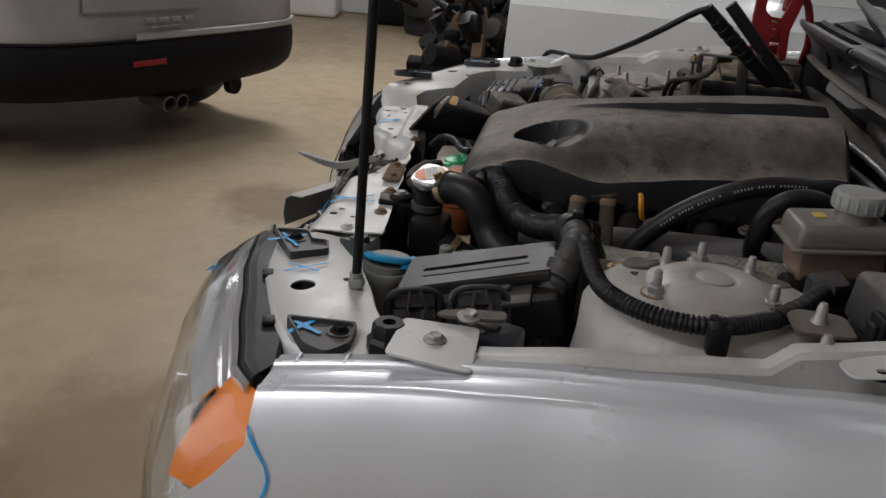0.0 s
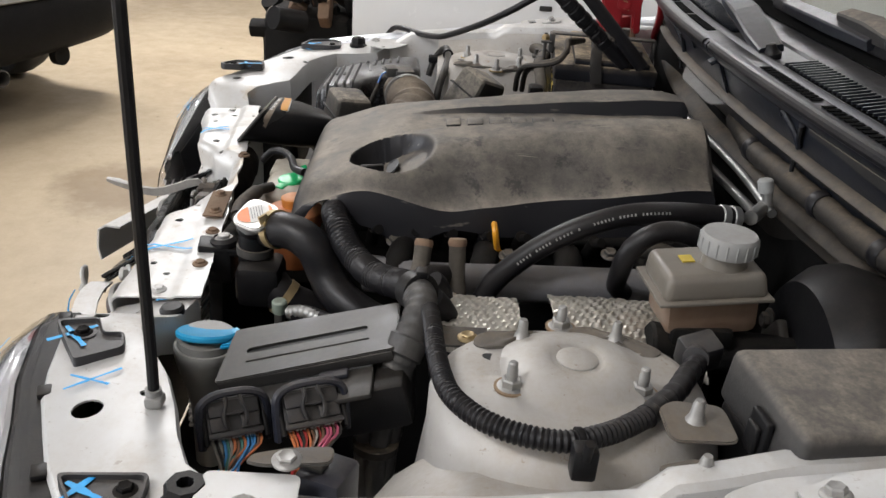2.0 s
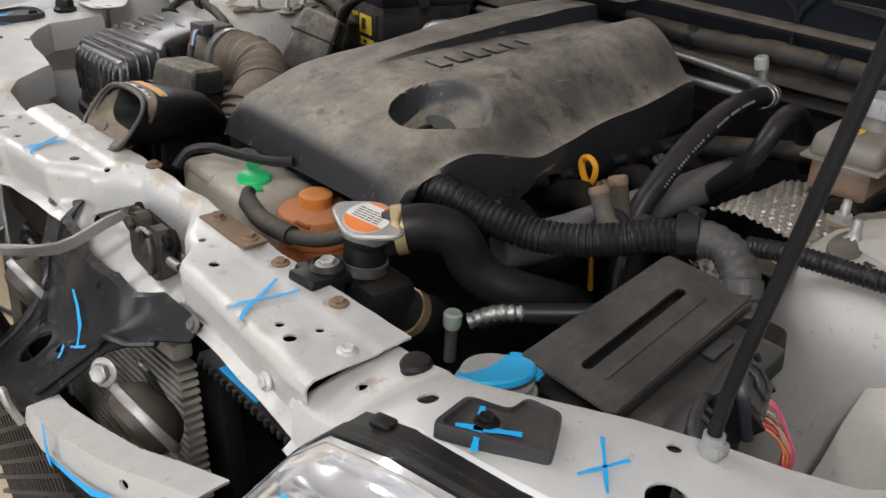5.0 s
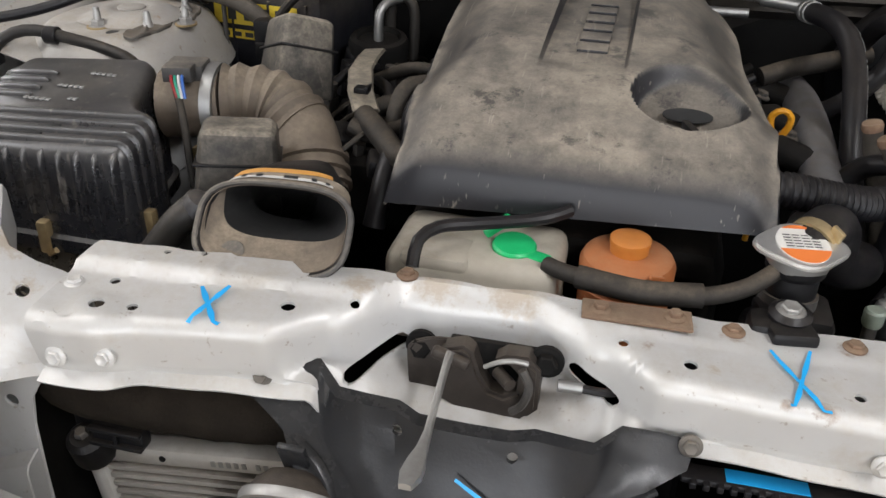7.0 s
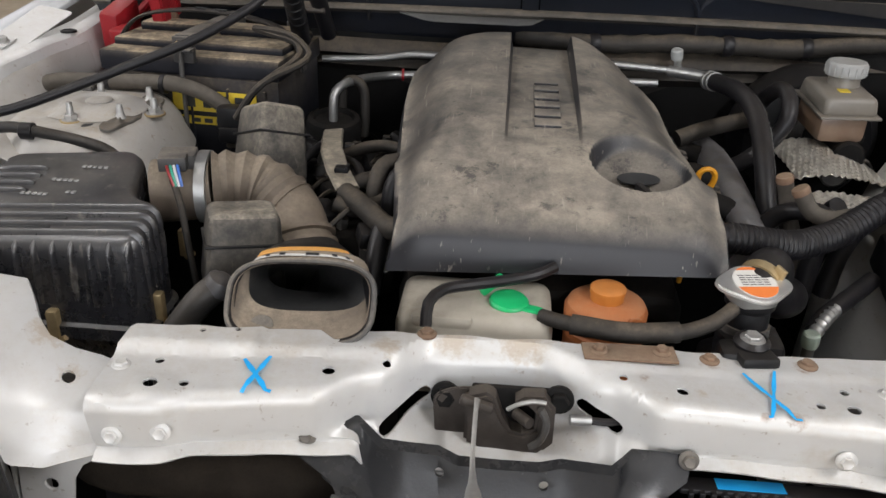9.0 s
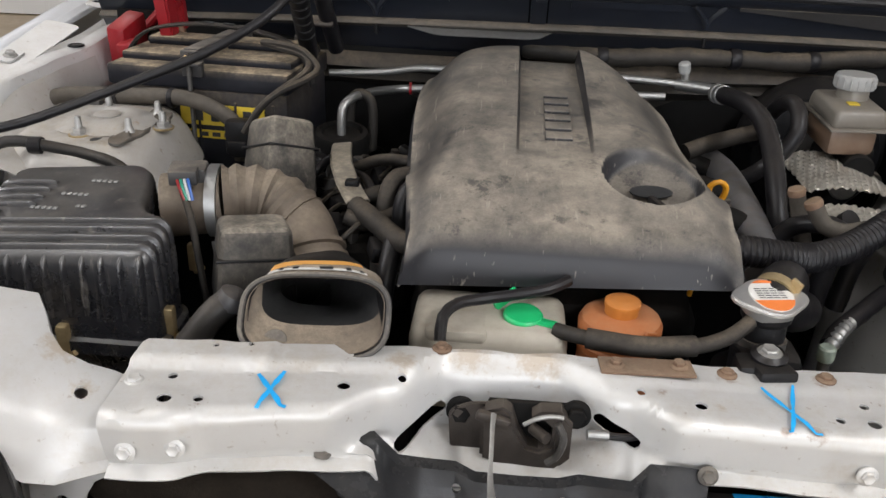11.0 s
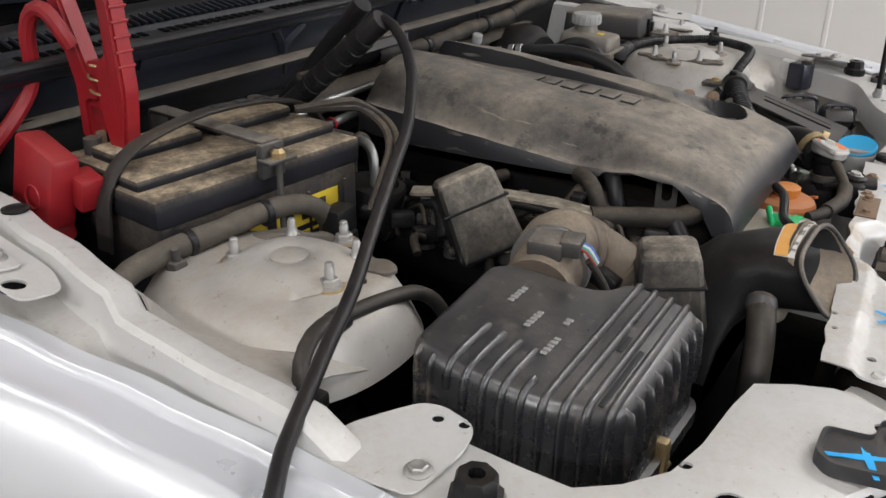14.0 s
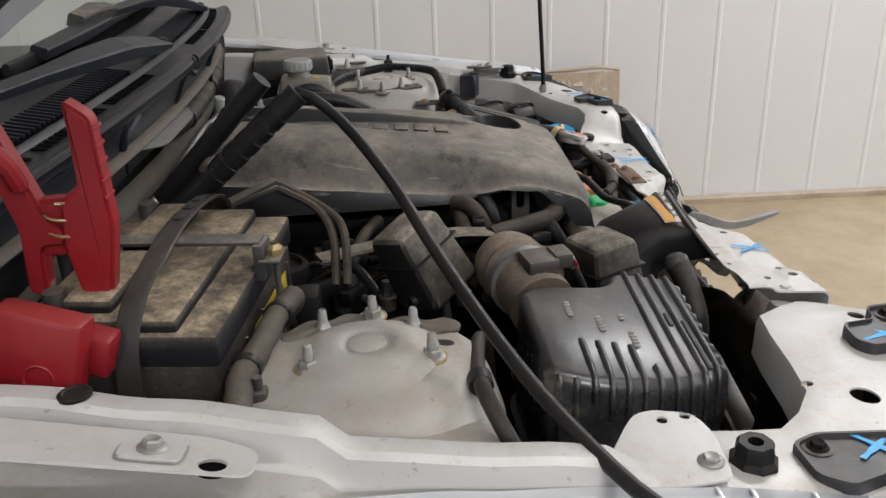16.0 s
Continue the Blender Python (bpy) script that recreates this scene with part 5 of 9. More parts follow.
def cover_cols(y):
    xl, xr = cover_xl(y), cover_xr(y)
    left = [xl + (-0.0285 - xl) * (i / 26) ** 1.4 for i in range(26)]
    mid = [-0.0285, -0.0274, -0.0258, -0.0240, -0.0228] + [-0.020 + i * 0.004 for i in range(18)] + [0.0535, 0.0550, 0.0565, 0.0580, 0.0592]
    right = [0.0592 + (xr - 0.0592) * (1 - (1 - i / 70) ** 1.15) for i in range(1, 71)]
    return left + mid + right


rows = []
front = [V(x, 0.205, cover_z(x, 0.205)) for x in cover_cols(0.205)]
NS = len(front) - 1
for k, (dy, dz) in enumerate(((-0.036, None), (-0.0355, -0.050), (-0.033, -0.030), (-0.027, -0.017), (-0.019, -0.008), (-0.010, -0.003))):
    row = []
    for i, q in enumerate(front):
        t = (q.x + 0.131) / 0.326
        base = 0.937 + 0.016 * t
        z = base if dz is None else max(base + 0.0015 * k, q.z + dz)
        row.append(V(q.x - 0.004 * (1 - 2 * t) * (6 - k) / 6, 0.205 + dy, z))
    rows.append(row)
ys = [0.205 + i * 0.0022 for i in range(90)] + [0.403 + i * 0.0044 for i in range(66)]
for y in ys:
    rows.append([V(x, y, cover_z(x, y)) for x in cover_cols(y)])
end = rows[-1]
for dy, dz in ((0.008, -0.012), (0.010, -0.05)):
    rows.append([q + V(0, dy, dz) for q in end])
full = []
for r in rows:
    y = r[0].y
    zl, zh = cover_low(y, True), cover_low(y, False)
    la, ra = r[0], r[-1]
    full.append([V(la.x - 0.005, y, min(zl, la.z - 0.001)), V(la.x - 0.004, y, min(0.5 * zl + 0.5 * la.z, la.z - 0.0007)), *r, V(ra.x + 0.003, y, min(0.5 * zh + 0.5 * ra.z, ra.z - 0.0007)), V(ra.x + 0.003, y, min(zh, ra.z - 0.001))])
cover = thing("engine_cover", "dusty scratched black plastic engine cover with sunk channel", "engine cover", loft(full, thick=0.003), COVER, smooth=38)
# plain raised blocks where the maker's name stands
for i, w in enumerate((0.019, 0.021, 0.020, 0.021, 0.021, 0.006)):
    y = 0.366 + i * 0.0295 - (0.009 if i == 5 else 0)
    z = cover_z(0.021, y)
    tilt = math.degrees(math.atan2(cover_z(0.021, y + 0.01) - cover_z(0.021, y - 0.01), 0.02))
    block = part("name_block", box((0.021, y, z + 0.0005), (0.031, w, 0.0050), 0.0012, pose(0, 0, 0, tilt, 0, 0)), COVER, cover)
# black plate in the well paints the dark gap; the cover is not cut
part("filler_shade_plate", plate([(0.023 * math.cos(k * math.pi / 12), 0.0085 * math.sin(k * math.pi / 12)) for k in range(24)], 0.002, pose(0.119, 0.2905, 1.0040, 30, 0, 0)), INK_AND_SHADE, cover, "flat black plate as shade in the gap round the filler cap")
part("filler_tab", box((0.122, 0.264, 0.998), (0.008, 0.030, 0.016), 0.002, pose(0, 0, 0, 0, 0, 20)), PLASTIC, cover, "black oil filler cap grip")


# ---- air filter box and intake ----
def rounded(poly, r=0.02, n=5):
    """A polygon with rounded corners, as 2D points."""
    out = []
    m = len(poly)
    for i in range(m):
        p, a, b = V(*poly[i], 0), V(*poly[i - 1], 0), V(*poly[(i + 1) % m], 0)
        k = min(r, 0.45 * (a - p).length, 0.45 * (b - p).length)
        s, e = p + (a - p).normalized() * k, p + (b - p).normalized() * k
        for j in range(n + 1):
            t = j / n
            q = s.lerp(p, t).lerp(p.lerp(e, t), t)
            out.append((q.x, q.y))
    return out


def inset(poly, d):
    c = V(sum(p[0] for p in poly) / len(poly), sum(p[1] for p in poly) / len(poly), 0)
    out = []
    m = len(poly)
    for i in range(m):
        t = V(poly[(i + 1) % m][0] - poly[i - 1][0], poly[(i + 1) % m][1] - poly[i - 1][1], 0).normalized()
        nrm = V(-t.y, t.x, 0)
        out.append((poly[i][0] + nrm.x * d, poly[i][1] + nrm.y * d))
    return out


LID = [(-0.546, 0.133), (-0.371, 0.130), (-0.373, 0.208), (-0.409, 0.222), (-0.426, 0.300), (-0.448, 0.319), (-0.594, 0.312), (-0.600, 0.262), (-0.589, 0.192), (-0.568, 0.152)]
lid_line = rounded(LID, 0.022, 6)
airbox = thing("air_filter_box", "glossy black ribbed plastic air filter box", "air filter box")


def lid_z(x, y):
    return 0.961 + 0.19 * (y - 0.14) + 0.055 * (x + 0.545)


rings = []
for drop, d in ((None, -0.006), (-0.016, -0.006), (-0.014, 0.0), (-0.040, 0.0025), (-0.014, 0.0035), (-0.0075, 0.0050), (-0.0030, 0.0085), (-0.0006, 0.0125)):
    pl = inset(lid_line, d)
    if drop is None:
        rings.append([V(x, y, 0.858) for x, y in pl])
    elif d <= 0.0:
        rings.append([V(x, y, 0.888 + drop) for x, y in pl])
    else:
        rings.append([V(x, y, lid_z(x, y) + drop) for x, y in pl])
part("lid", loft(rings, closed=True, caps=True), AIRBOX, airbox, smooth=40)
low = inset(lid_line, 0.010)
part("tray", loft([[V(x, y, z) for x, y in inset(low, e)] for z, e in ((0.66, 0.03), (0.70, 0.015), (0.860, 0.0))], closed=True, caps=True), AIRBOX, airbox)


def ridge(path, r=0.0042, rise=0.0040):
    """A narrow rounded moulded ridge along points (place, outward direction)."""
    bm = bm_new()
    prev = None
    prof = [(-1.0, -0.6), (-0.75, 0.15), (-0.45, 0.72), (-0.15, 0.98), (0.15, 0.98), (0.45, 0.72), (0.75, 0.15), (1.0, -0.6)]
    for i, (q, out) in enumerate(path):
        d = (path[min(i + 1, len(path) - 1)][0] - path[max(i - 1, 0)][0]).normalized()
        s = d.cross(out).normalized()
        k = 0.25 if i in (0, len(path) - 1) else 1.0
        ring = [bm.verts.new(q + s * (u * r * (0.75 if k < 1 else 1)) + out * (v * rise * (k if v > 0 else 1))) for u, v in prof]
        if prev:
            for j in range(7):
                bm.faces.new((prev[j], prev[j + 1], ring[j + 1], ring[j]))
        prev = ring
    return part("rib", bm, AIRBOX, airbox, smooth=50)


def side_x(y, left):
    """Where the lid's side wall stands at y, on its outer or inner flank."""
    hits = []
    for (ax, ay), (bx, by) in zip(lid_line, lid_line[1:] + lid_line[:1]):
        if (ay - y) * (by - y) <= 0 and ay != by:
            hits.append(ax + (bx - ax) * (y - ay) / (by - ay))
    return min(hits) if left else max(hits)


UP = V(0, 0, 1)


def over_edge(x, y, s, foot):
    """The fold of the lid at a side wall, from its foot to the top; s is the way inwards."""
    z = lid_z(x, y)
    return [(V(x + s * 0.0005, y, foot), V(-s, 0, 0)), (V(x + s * 0.0022, y, 0.5 * (foot + z)), V(-s, 0, 0.05)), (V(x + s * 0.0035, y, z - 0.015), V(-s * 0.97, 0, 0.2)), (V(x + s * 0.0050, y, z - 0.0075), V(-s * 0.85, 0, 0.5).normalized()),
            (V(x + s * 0.0085, y, z - 0.003), V(-s * 0.55, 0, 0.83).normalized()), (V(x + s * 0.014, y, z - 0.0005), V(-s * 0.2, 0, 0.97).normalized()), (V(x + s * 0.020, y, z), UP)]


def cross_rib(y, x_in, both, foot=0.898):
    xl = side_x(y, True)
    path = over_edge(xl, y, 1, foot)
    for k in range(1, 9):
        x = xl + 0.020 + (x_in - xl - 0.020) * k / 8
        path.append((V(x, y, lid_z(x, y)), UP))
    if both:
        path += over_edge(side_x(y, False), y, -1, 0.905)[::-1][1:]
    ridge(path)


for y in (0.1475, 0.1625, 0.1775, 0.1925):
    cross_rib(y, side_x(y, False) - 0.021, True, 0.892 + 0.10 * (y - 0.14))
for i, y in enumerate((0.208, 0.223, 0.238, 0.253, 0.268)):
    cross_rib(y, (-0.563, -0.531, -0.530, -0.530, -0.529)[i], False, 0.900 + 0.06 * i / 4)
for y, foot in ((0.284, 0.915), (0.298, 0.920)):
    xl = side_x(y, True)
    ridge(over_edge(xl, y, 1, foot)[:5])
for i in range(9):
    x = -0.540 + i * 0.0193
    w = 0.133 - 0.0171 * (x + 0.546)
    z = lid_z(x, w)
    ridge([(V(x, w + 0.0005, 0.893 + 0.003 * (i % 3)), V(0, -1, 0)), (V(x, w + 0.002, 0.92), V(0, -1, 0)), (V(x, w + 0.0032, z - 0.017), V(0, -0.98, 0.2)), (V(x, w + 0.0050, z - 0.009), V(0, -0.85, 0.5).normalized()), (V(x, w + 0.009, z - 0.0035), V(0, -0.5, 0.86).normalized())], 0.0046, 0.0052)
for y in (0.240, 0.262, 0.284):
    xr = side_x(y, False)
    ridge([(V(xr - 0.001, y, 0.905), V(1, 0, 0)), (V(xr - 0.0025, y, 0.94), V(1, 0, 0)), (V(xr - 0.0045, y, lid_z(xr, y) - 0.012), V(1, 0, 0.2).normalized())])
for (x, y, w) in ((-0.475, 0.270, 0.032), (-0.496, 0.243, 0.034), (-0.519, 0.216, 0.032), (-0.480, 0.219, 0.013)):
    for k in range(max(2, int(w / 0.0062))):
        part("relief_print", box((x - w / 2 + 0.003 + k * 0.0062, y, lid_z(x, y) + 0.0004), (0.0042, 0.0055 + 0.001 * (k % 2), 0.0016), 0.0005), LIGHTGREY, airbox, "raised dusty print")
part("slot", box((-0.515, 0.1550, lid_z(-0.515, 0.1550) + 0.0002), (0.084, 0.0050, 0.0022), 0.001, pose(0, 0, 0, 0, -3.2, 0)), INK_AND_SHADE, airbox)
part("slot", box((-0.474, 0.1700, lid_z(-0.474, 0.1700) + 0.0004), (0.024, 0.0050, 0.0022), 0.001, pose(0, 0, 0, 0, -3.2, 0)), INK_AND_SHADE, airbox)
for q in ((-0.370, 0.155, 0.885), (-0.47, 0.128, 0.872), (-0.40, 0.31, 0.885)):
    part("clip", merge(box(q, (0.012, 0.012, 0.035), 0.003), rod(V(*q) + V(0, 0, -0.02), V(*q) + V(0.012, -0.004, -0.012), 0.003)), YELLOWZINC, airbox, "zinc spring clip")

intake = thing("intake_tube", "dusty brown ribbed rubber intake tube with clamp", "intake tube")
TP = [(-0.352, 0.296, 0.965), (-0.325, 0.304, 0.965), (-0.296, 0.306, 0.958), (-0.268, 0.293, 0.942), (-0.250, 0.268, 0.920), (-0.238, 0.245, 0.895)]
part("bellows", sweep(TP[:4], 0.0405, 26, 0.004, ribs=(0.016, 0.0050)), TUBE, intake)
part("elbow", sweep(TP[2:], 0.037, 26, 0.008), TUBE, intake)
for i in range(3):
    q = V(*TP[4]).lerp(V(*TP[5]), i * 0.4)
    part("end_ring", lathe([(0.036, -0.004), (0.042, -0.002), (0.042, 0.003), (0.036, 0.005)], q, V(*TP[5]) - V(*TP[4]), 26), TUBE, intake)
part("hose_clamp", lathe([(0.0405, -0.006), (0.0412, -0.006), (0.0412, 0.006), (0.0405, 0.006)], (-0.360, 0.294, 0.965), (1, 0.12, 0), 30), ALU, intake, "bright steel hose clamp")
maf = thing("air_flow_sensor", "dusty plastic air flow sensor with coloured wires", "sensor")
part("duct", rod((-0.415, 0.283, 0.960), (-0.352, 0.296, 0.965), 0.036, seg=26), TUBE, maf)
part("head", merge(box((-0.386, 0.285, 1.000), (0.040, 0.034, 0.018), 0.003, pose(0, 0, 0, 0, 0, 12)), box((-0.383, 0.262, 1.004), (0.030, 0.020, 0.016), 0.002, pose(0, 0, 0, 0, 0, 12))), GREYPLASTIC, maf)
for i, mt in enumerate((RED, surface("green_wire", (0.03, 0.3, 0.2), None, 0.4), surface("white_wire", (0.6, 0.6, 0.6), None, 0.4), surface("blue_wire", (0.05, 0.15, 0.5), None, 0.4))):
    part("wire", sweep([(-0.388 + i * 0.004, 0.255, 1.004), (-0.384 + i * 0.004, 0.247, 1.000), (-0.376 + i * 0.003, 0.240, 0.985)], 0.0016, 6, 0.005), mt, maf)
part("loom", sweep([(-0.379, 0.246, 0.990), (-0.368, 0.234, 0.965), (-0.360, 0.222, 0.930), (-0.35, 0.21, 0.88)], 0.004, 10, 0.01), DUSTYRUBBER, maf)


def chamber(c, s, m, label):
    bm = box((0, 0, 0), s, 0.010, taper=0.84, seg=3)
    bmesh.ops.transform(bm, matrix=Matrix.Translation(c) @ m, verts=bm.verts[:])
    ob = thing("resonator_box", label, "resonator box", bm, PALEDUST, group="resonator boxes", smooth=25)
    band = box((0, 0, s[2] * 0.12), (s[0] * 0.955, s[1] * 0.955, 0.003), 0.001)
    bmesh.ops.transform(band, matrix=Matrix.Translation(c) @ m, verts=band.verts[:])
    part("seam", band, PLASTIC, ob)
    return ob


chamber((-0.316, 0.408, 0.980), (0.072, 0.078, 0.096), pose(0, 0, 0, -20, 16, 40), "dusty grey plastic resonator box beside the battery")
chamber((-0.290, 0.193, 0.942), (0.084, 0.072, 0.086), pose(0, 0, 0, -6, 4, 22), "dusty grey plastic resonator box behind the intake mouth")


def tube_sections(secs, n=40, p=3.2):
    rows = []
    for c, u, v, a, b in secs:
        c, u, v = V(*c), V(*u).normalized(), V(*v).normalized()
        row = []
        for k in range(n):
            t = 2 * math.pi * k / n
            cs, sn = math.cos(t), math.sin(t)
            row.append(c + u * a * math.copysign(abs(cs) ** (2 / p), cs) + v * b * math.copysign(abs(sn) ** (2 / p), sn))
        rows.append(row)
    return rows


snorkel = thing("intake_mouth", "black plastic air intake mouth, wide and dusty inside", "air intake")
secs = [((-0.197, 0.058, 0.957), (1, -0.03, 0.05), (0, 0.62, 0.78), 0.0660, 0.0375), ((-0.197, 0.064, 0.957), (1, -0.03, 0.05), (0, 0.58, 0.80), 0.0625, 0.0360), ((-0.199, 0.082, 0.955), (1, 0.0, 0.05), (0, 0.42, 0.9), 0.0585, 0.0335), ((-0.207, 0.115, 0.950), (1, 0.15, 0), (0.05, 0.25, 0.95), 0.050, 0.033),
        ((-0.222, 0.145, 0.940), (0.9, 0.45, 0), (0.1, 0.5, 0.85), 0.042, 0.035), ((-0.240, 0.168, 0.918), (0.75, 0.6, 0), (0.2, 0.75, 0.6), 0.036, 0.034), ((-0.258, 0.180, 0.885), (0.7, 0.7, 0), (0.3, 0.9, 0.2), 0.033, 0.033), ((-0.268, 0.185, 0.84), (0.7, 0.7, 0), (0.3, 0.95, 0), 0.032, 0.032)]
part("mouth", loft(tube_sections(secs), closed=True, thick=0.0022), PLASTIC, snorkel, smooth=45)
inner = [((-0.197, 0.0595, 0.957), (1, -0.03, 0.05), (0, 0.62, 0.78), 0.0625, 0.0345), ((-0.197, 0.072, 0.960), (1, -0.03, 0.05), (0, 0.55, 0.82), 0.0595, 0.0320), ((-0.196, 0.078, 0.9625), (1, 0, 0.05), (0, 0.50, 0.86), 0.0575, 0.0295), ((-0.195, 0.084, 0.9645), (1, 0, 0.05), (0, 0.42, 0.90), 0.0555, 0.0275)]
part("lining", loft(tube_sections(inner), closed=True, thick=0.0008), TUBE, snorkel, "dusty grey funnel lining", 45)
part("throat", loft(tube_sections([inner[-1], ((-0.205, 0.125, 0.955), (1, 0, 0), (0, 0.2, 0.95), 0.040, 0.022), ((-0.222, 0.150, 0.935), (0.9, 0.4, 0), (0.1, 0.5, 0.85), 0.032, 0.026), ((-0.245, 0.172, 0.90), (0.75, 0.6, 0), (0.2, 0.8, 0.5), 0.028, 0.026), ((-0.262, 0.184, 0.85), (0.7, 0.7, 0), (0.3, 0.95, 0.1), 0.027, 0.027)]), closed=True, thick=0.0005), INK_AND_SHADE, snorkel, "black throat")
for cx2 in (-0.232, -0.152):
    part("moulded_disc", lathe([(0.0105, 0), (0.0112, 0.0006), (0.0105, 0.0012), (0.002, 0.0008)], (cx2, 0.0535, 0.9325), (0, -0.55, 0.83), 22), GREYPLASTIC, snorkel)
rim = tube_sections(secs[:1])[0]
part("rim", sweep([*rim, rim[0], rim[1]], 0.0026, 8, 0.02), GREYPLASTIC, snorkel)
top_rows = tube_sections(secs[1:4], 80)


def label_patch(t0, t1, k0, k1, lift):
    rows = []
    for i in range(5):
        t = t0 + (t1 - t0) * i / 4
        a, b = (top_rows[0], top_rows[1]) if t < 1 else (top_rows[1], top_rows[2])
        w = t if t < 1 else t - 1
        rows.append([a[k].lerp(b[k], w) + V(0, 0, lift) for k in range(k0, k1)])
    return loft(rows, thick=0.0005)


part("warning_label", label_patch(0.30, 1.55, 12, 30, 0.0022), WHITE, snorkel, "white warning label")
part("label_band", label_patch(0.95, 1.50, 12, 30, 0.0030), LABEL_AMBER, snorkel, "amber label band")
for i in range(3):
    for j in range(5):
        part("print_bar", label_patch(0.38 + i * 0.18, 0.46 + i * 0.18, 13 + j * 3, 15 + j * 3, 0.0030), INK_AND_SHADE, snorkel)
elbow = thing("drain_elbow", "black plastic elbow pipe below the intake mouth", "pipe")
part("pipe", sweep([(-0.284, 0.103, 0.944), (-0.296, 0.098, 0.936), (-0.314, 0.092, 0.915), (-0.334, 0.088, 0.880), (-0.345, 0.09, 0.80)], 0.0140, 16, 0.01), STRAP, elbow)
part("cap", lathe([(0.0145, -0.004), (0.0155, 0.002), (0.0135, 0.010), (0.007, 0.014), (0.001, 0.015)], (-0.286, 0.102, 0.942), (0.45, 0.1, 0.8), 20), HOUSING, elbow)

# ---- battery, strap, clamps and cables ----
BM = pose(-0.463, 0.650, 0.0, 0, 0, -6)
battery = thing("battery", "dusty black car battery with yellow label", "car battery")
battery.matrix_world = BM
part("case", box((0, 0, 0.935), (0.262, 0.172, 0.175), 0.006), DARKBLUE, battery)
part("lid", box((0, 0, 1.034), (0.268, 0.178, 0.030), 0.005), DARKBLUE, battery, "dusty lid")
part("lid_step", box((0, 0.010, 1.053), (0.256, 0.130, 0.014), 0.004), DARKBLUE, battery)
for sx in (-0.062, 0.062):
    part("vent_strip", box((sx, 0.022, 1.065), (0.108, 0.042, 0.014), 0.005), DARKBLUE, battery, "raised vent cap strip")
for sx in (-0.105, 0.105):
    part("terminal", lathe([(0.010, 0), (0.009, 0.018), (0.006, 0.019)], (sx, 0.052, 1.058), (0, 0, 1), 18), IRON, battery, "lead terminal post")
for i in range(5):
    part("case_rib", box((-0.11 + 0.055 * i, -0.0865, 0.93), (0.004, 0.004, 0.15), 0.001), DARKBLUE, battery)
part("yellow_label", merge(box((0.035, -0.0872, 0.985), (0.125, 0.001, 0.030), 0.0), box((0.045, -0.0872, 0.957), (0.15, 0.001, 0.012), 0.0)), LABEL_YELLOW, battery, "worn yellow label")
for i in range(6):
    part("print_bar", box((-0.012 + i * 0.018, -0.0882, 0.957), (0.012, 0.0008, 0.006), 0.0), INK_AND_SHADE, battery)
for i in range(4):
    part("print_bar", box((0.0 + i * 0.024, -0.0882, 0.985), (0.012, 0.0008, 0.018), 0.0), INK_AND_SHADE, battery)
hold = thing("battery_strap", "dirty steel battery hold-down strap with bolt", "battery strap")
hold.matrix_world = BM
part("strap", merge(box((0.0, 0.0, 1.076), (0.022, 0.190, 0.004), 0.001), box((0.0, -0.094, 1.058), (0.030, 0.010, 0.036), 0.002), box((0.0, 0.094, 1.05), (0.022, 0.006, 0.05), 0.002), box((0.0, -0.104, 1.060), (0.036, 0.020, 0.004), 0.001)), GREYPLASTIC, hold)
part("hook", rod((0.0, -0.106, 1.074), (0.0, -0.106, 0.90), 0.0032), IRON, hold)
part("nut", lathe([(0.008, 0), (0.008, 0.006), (0.004, 0.010)], (0.0, -0.106, 1.062), (0, 0, 1), 6), YELLOWZINC, hold)
lead = thing("carrying_strap", "flat black rubber carrying strap arched over the battery", "strap")
STRAP_LINE = spline([(-0.614, 0.648, 0.985), (-0.610, 0.648, 1.020), (-0.603, 0.647, 1.048), (-0.580, 0.641, 1.076), (-0.547, 0.633, 1.091), (-0.490, 0.628, 1.099), (-0.430, 0.624, 1.097), (-0.385, 0.621, 1.090), (-0.352, 0.619, 1.079), (-0.328, 0.616, 1.056), (-0.320, 0.62, 1.02)], 0.012)
part("band", loft([[q + V(0.0, -0.0100, 0), q + V(0.0, -0.0085, 0.0012), q + V(0, 0, 0.0016), q + V(0.0, 0.0085, 0.0012), q + V(0.0, 0.0100, 0)] for q in STRAP_LINE], thick=0.0035), STRAP, lead)
for q in ((-0.470, 0.627, 1.1015), (-0.440, 0.625, 1.1005), (-0.411, 0.623, 1.0975)):
    part("slot", box(q, (0.016, 0.008, 0.0016), 0.0006, pose(0, 0, 0, 0, 3, -4)), INK_AND_SHADE, lead)
twin = thing("twin_cable", "pair of thin black cables curving past the battery", "cable")
for d in (0, 0.012):
    part("cable", sweep([(-0.385, 0.500 - d, 0.985), (-0.361, 0.500 - d, 1.020), (-0.337, 0.508 - d, 1.040), (-0.318 + d, 0.525, 1.052), (-0.309 + d, 0.548, 1.062), (-0.319, 0.563, 1.074 + d * 0.5), (-0.345, 0.566, 1.081 + d * 0.5), (-0.385, 0.60, 1.082)], 0.0048, 8, 0.01), DUSTYRUBBER, twin)
harness = thing("battery_harness", "taped black wiring harness lying in front of the battery", "wiring harness")
part("loom", sweep([(-0.700, 0.545, 0.985), (-0.680, 0.548, 1.000), (-0.655, 0.556, 1.006), (-0.603, 0.562, 1.006), (-0.572, 0.556, 1.008), (-0.540, 0.550, 1.011), (-0.507, 0.545, 1.013), (-0.475, 0.537, 1.013), (-0.440, 0.538, 1.001), (-0.410, 0.540, 0.975), (-0.405, 0.535, 0.93)], 0.0112, 12, 0.01, wobble=0.12), TAPE, harness)
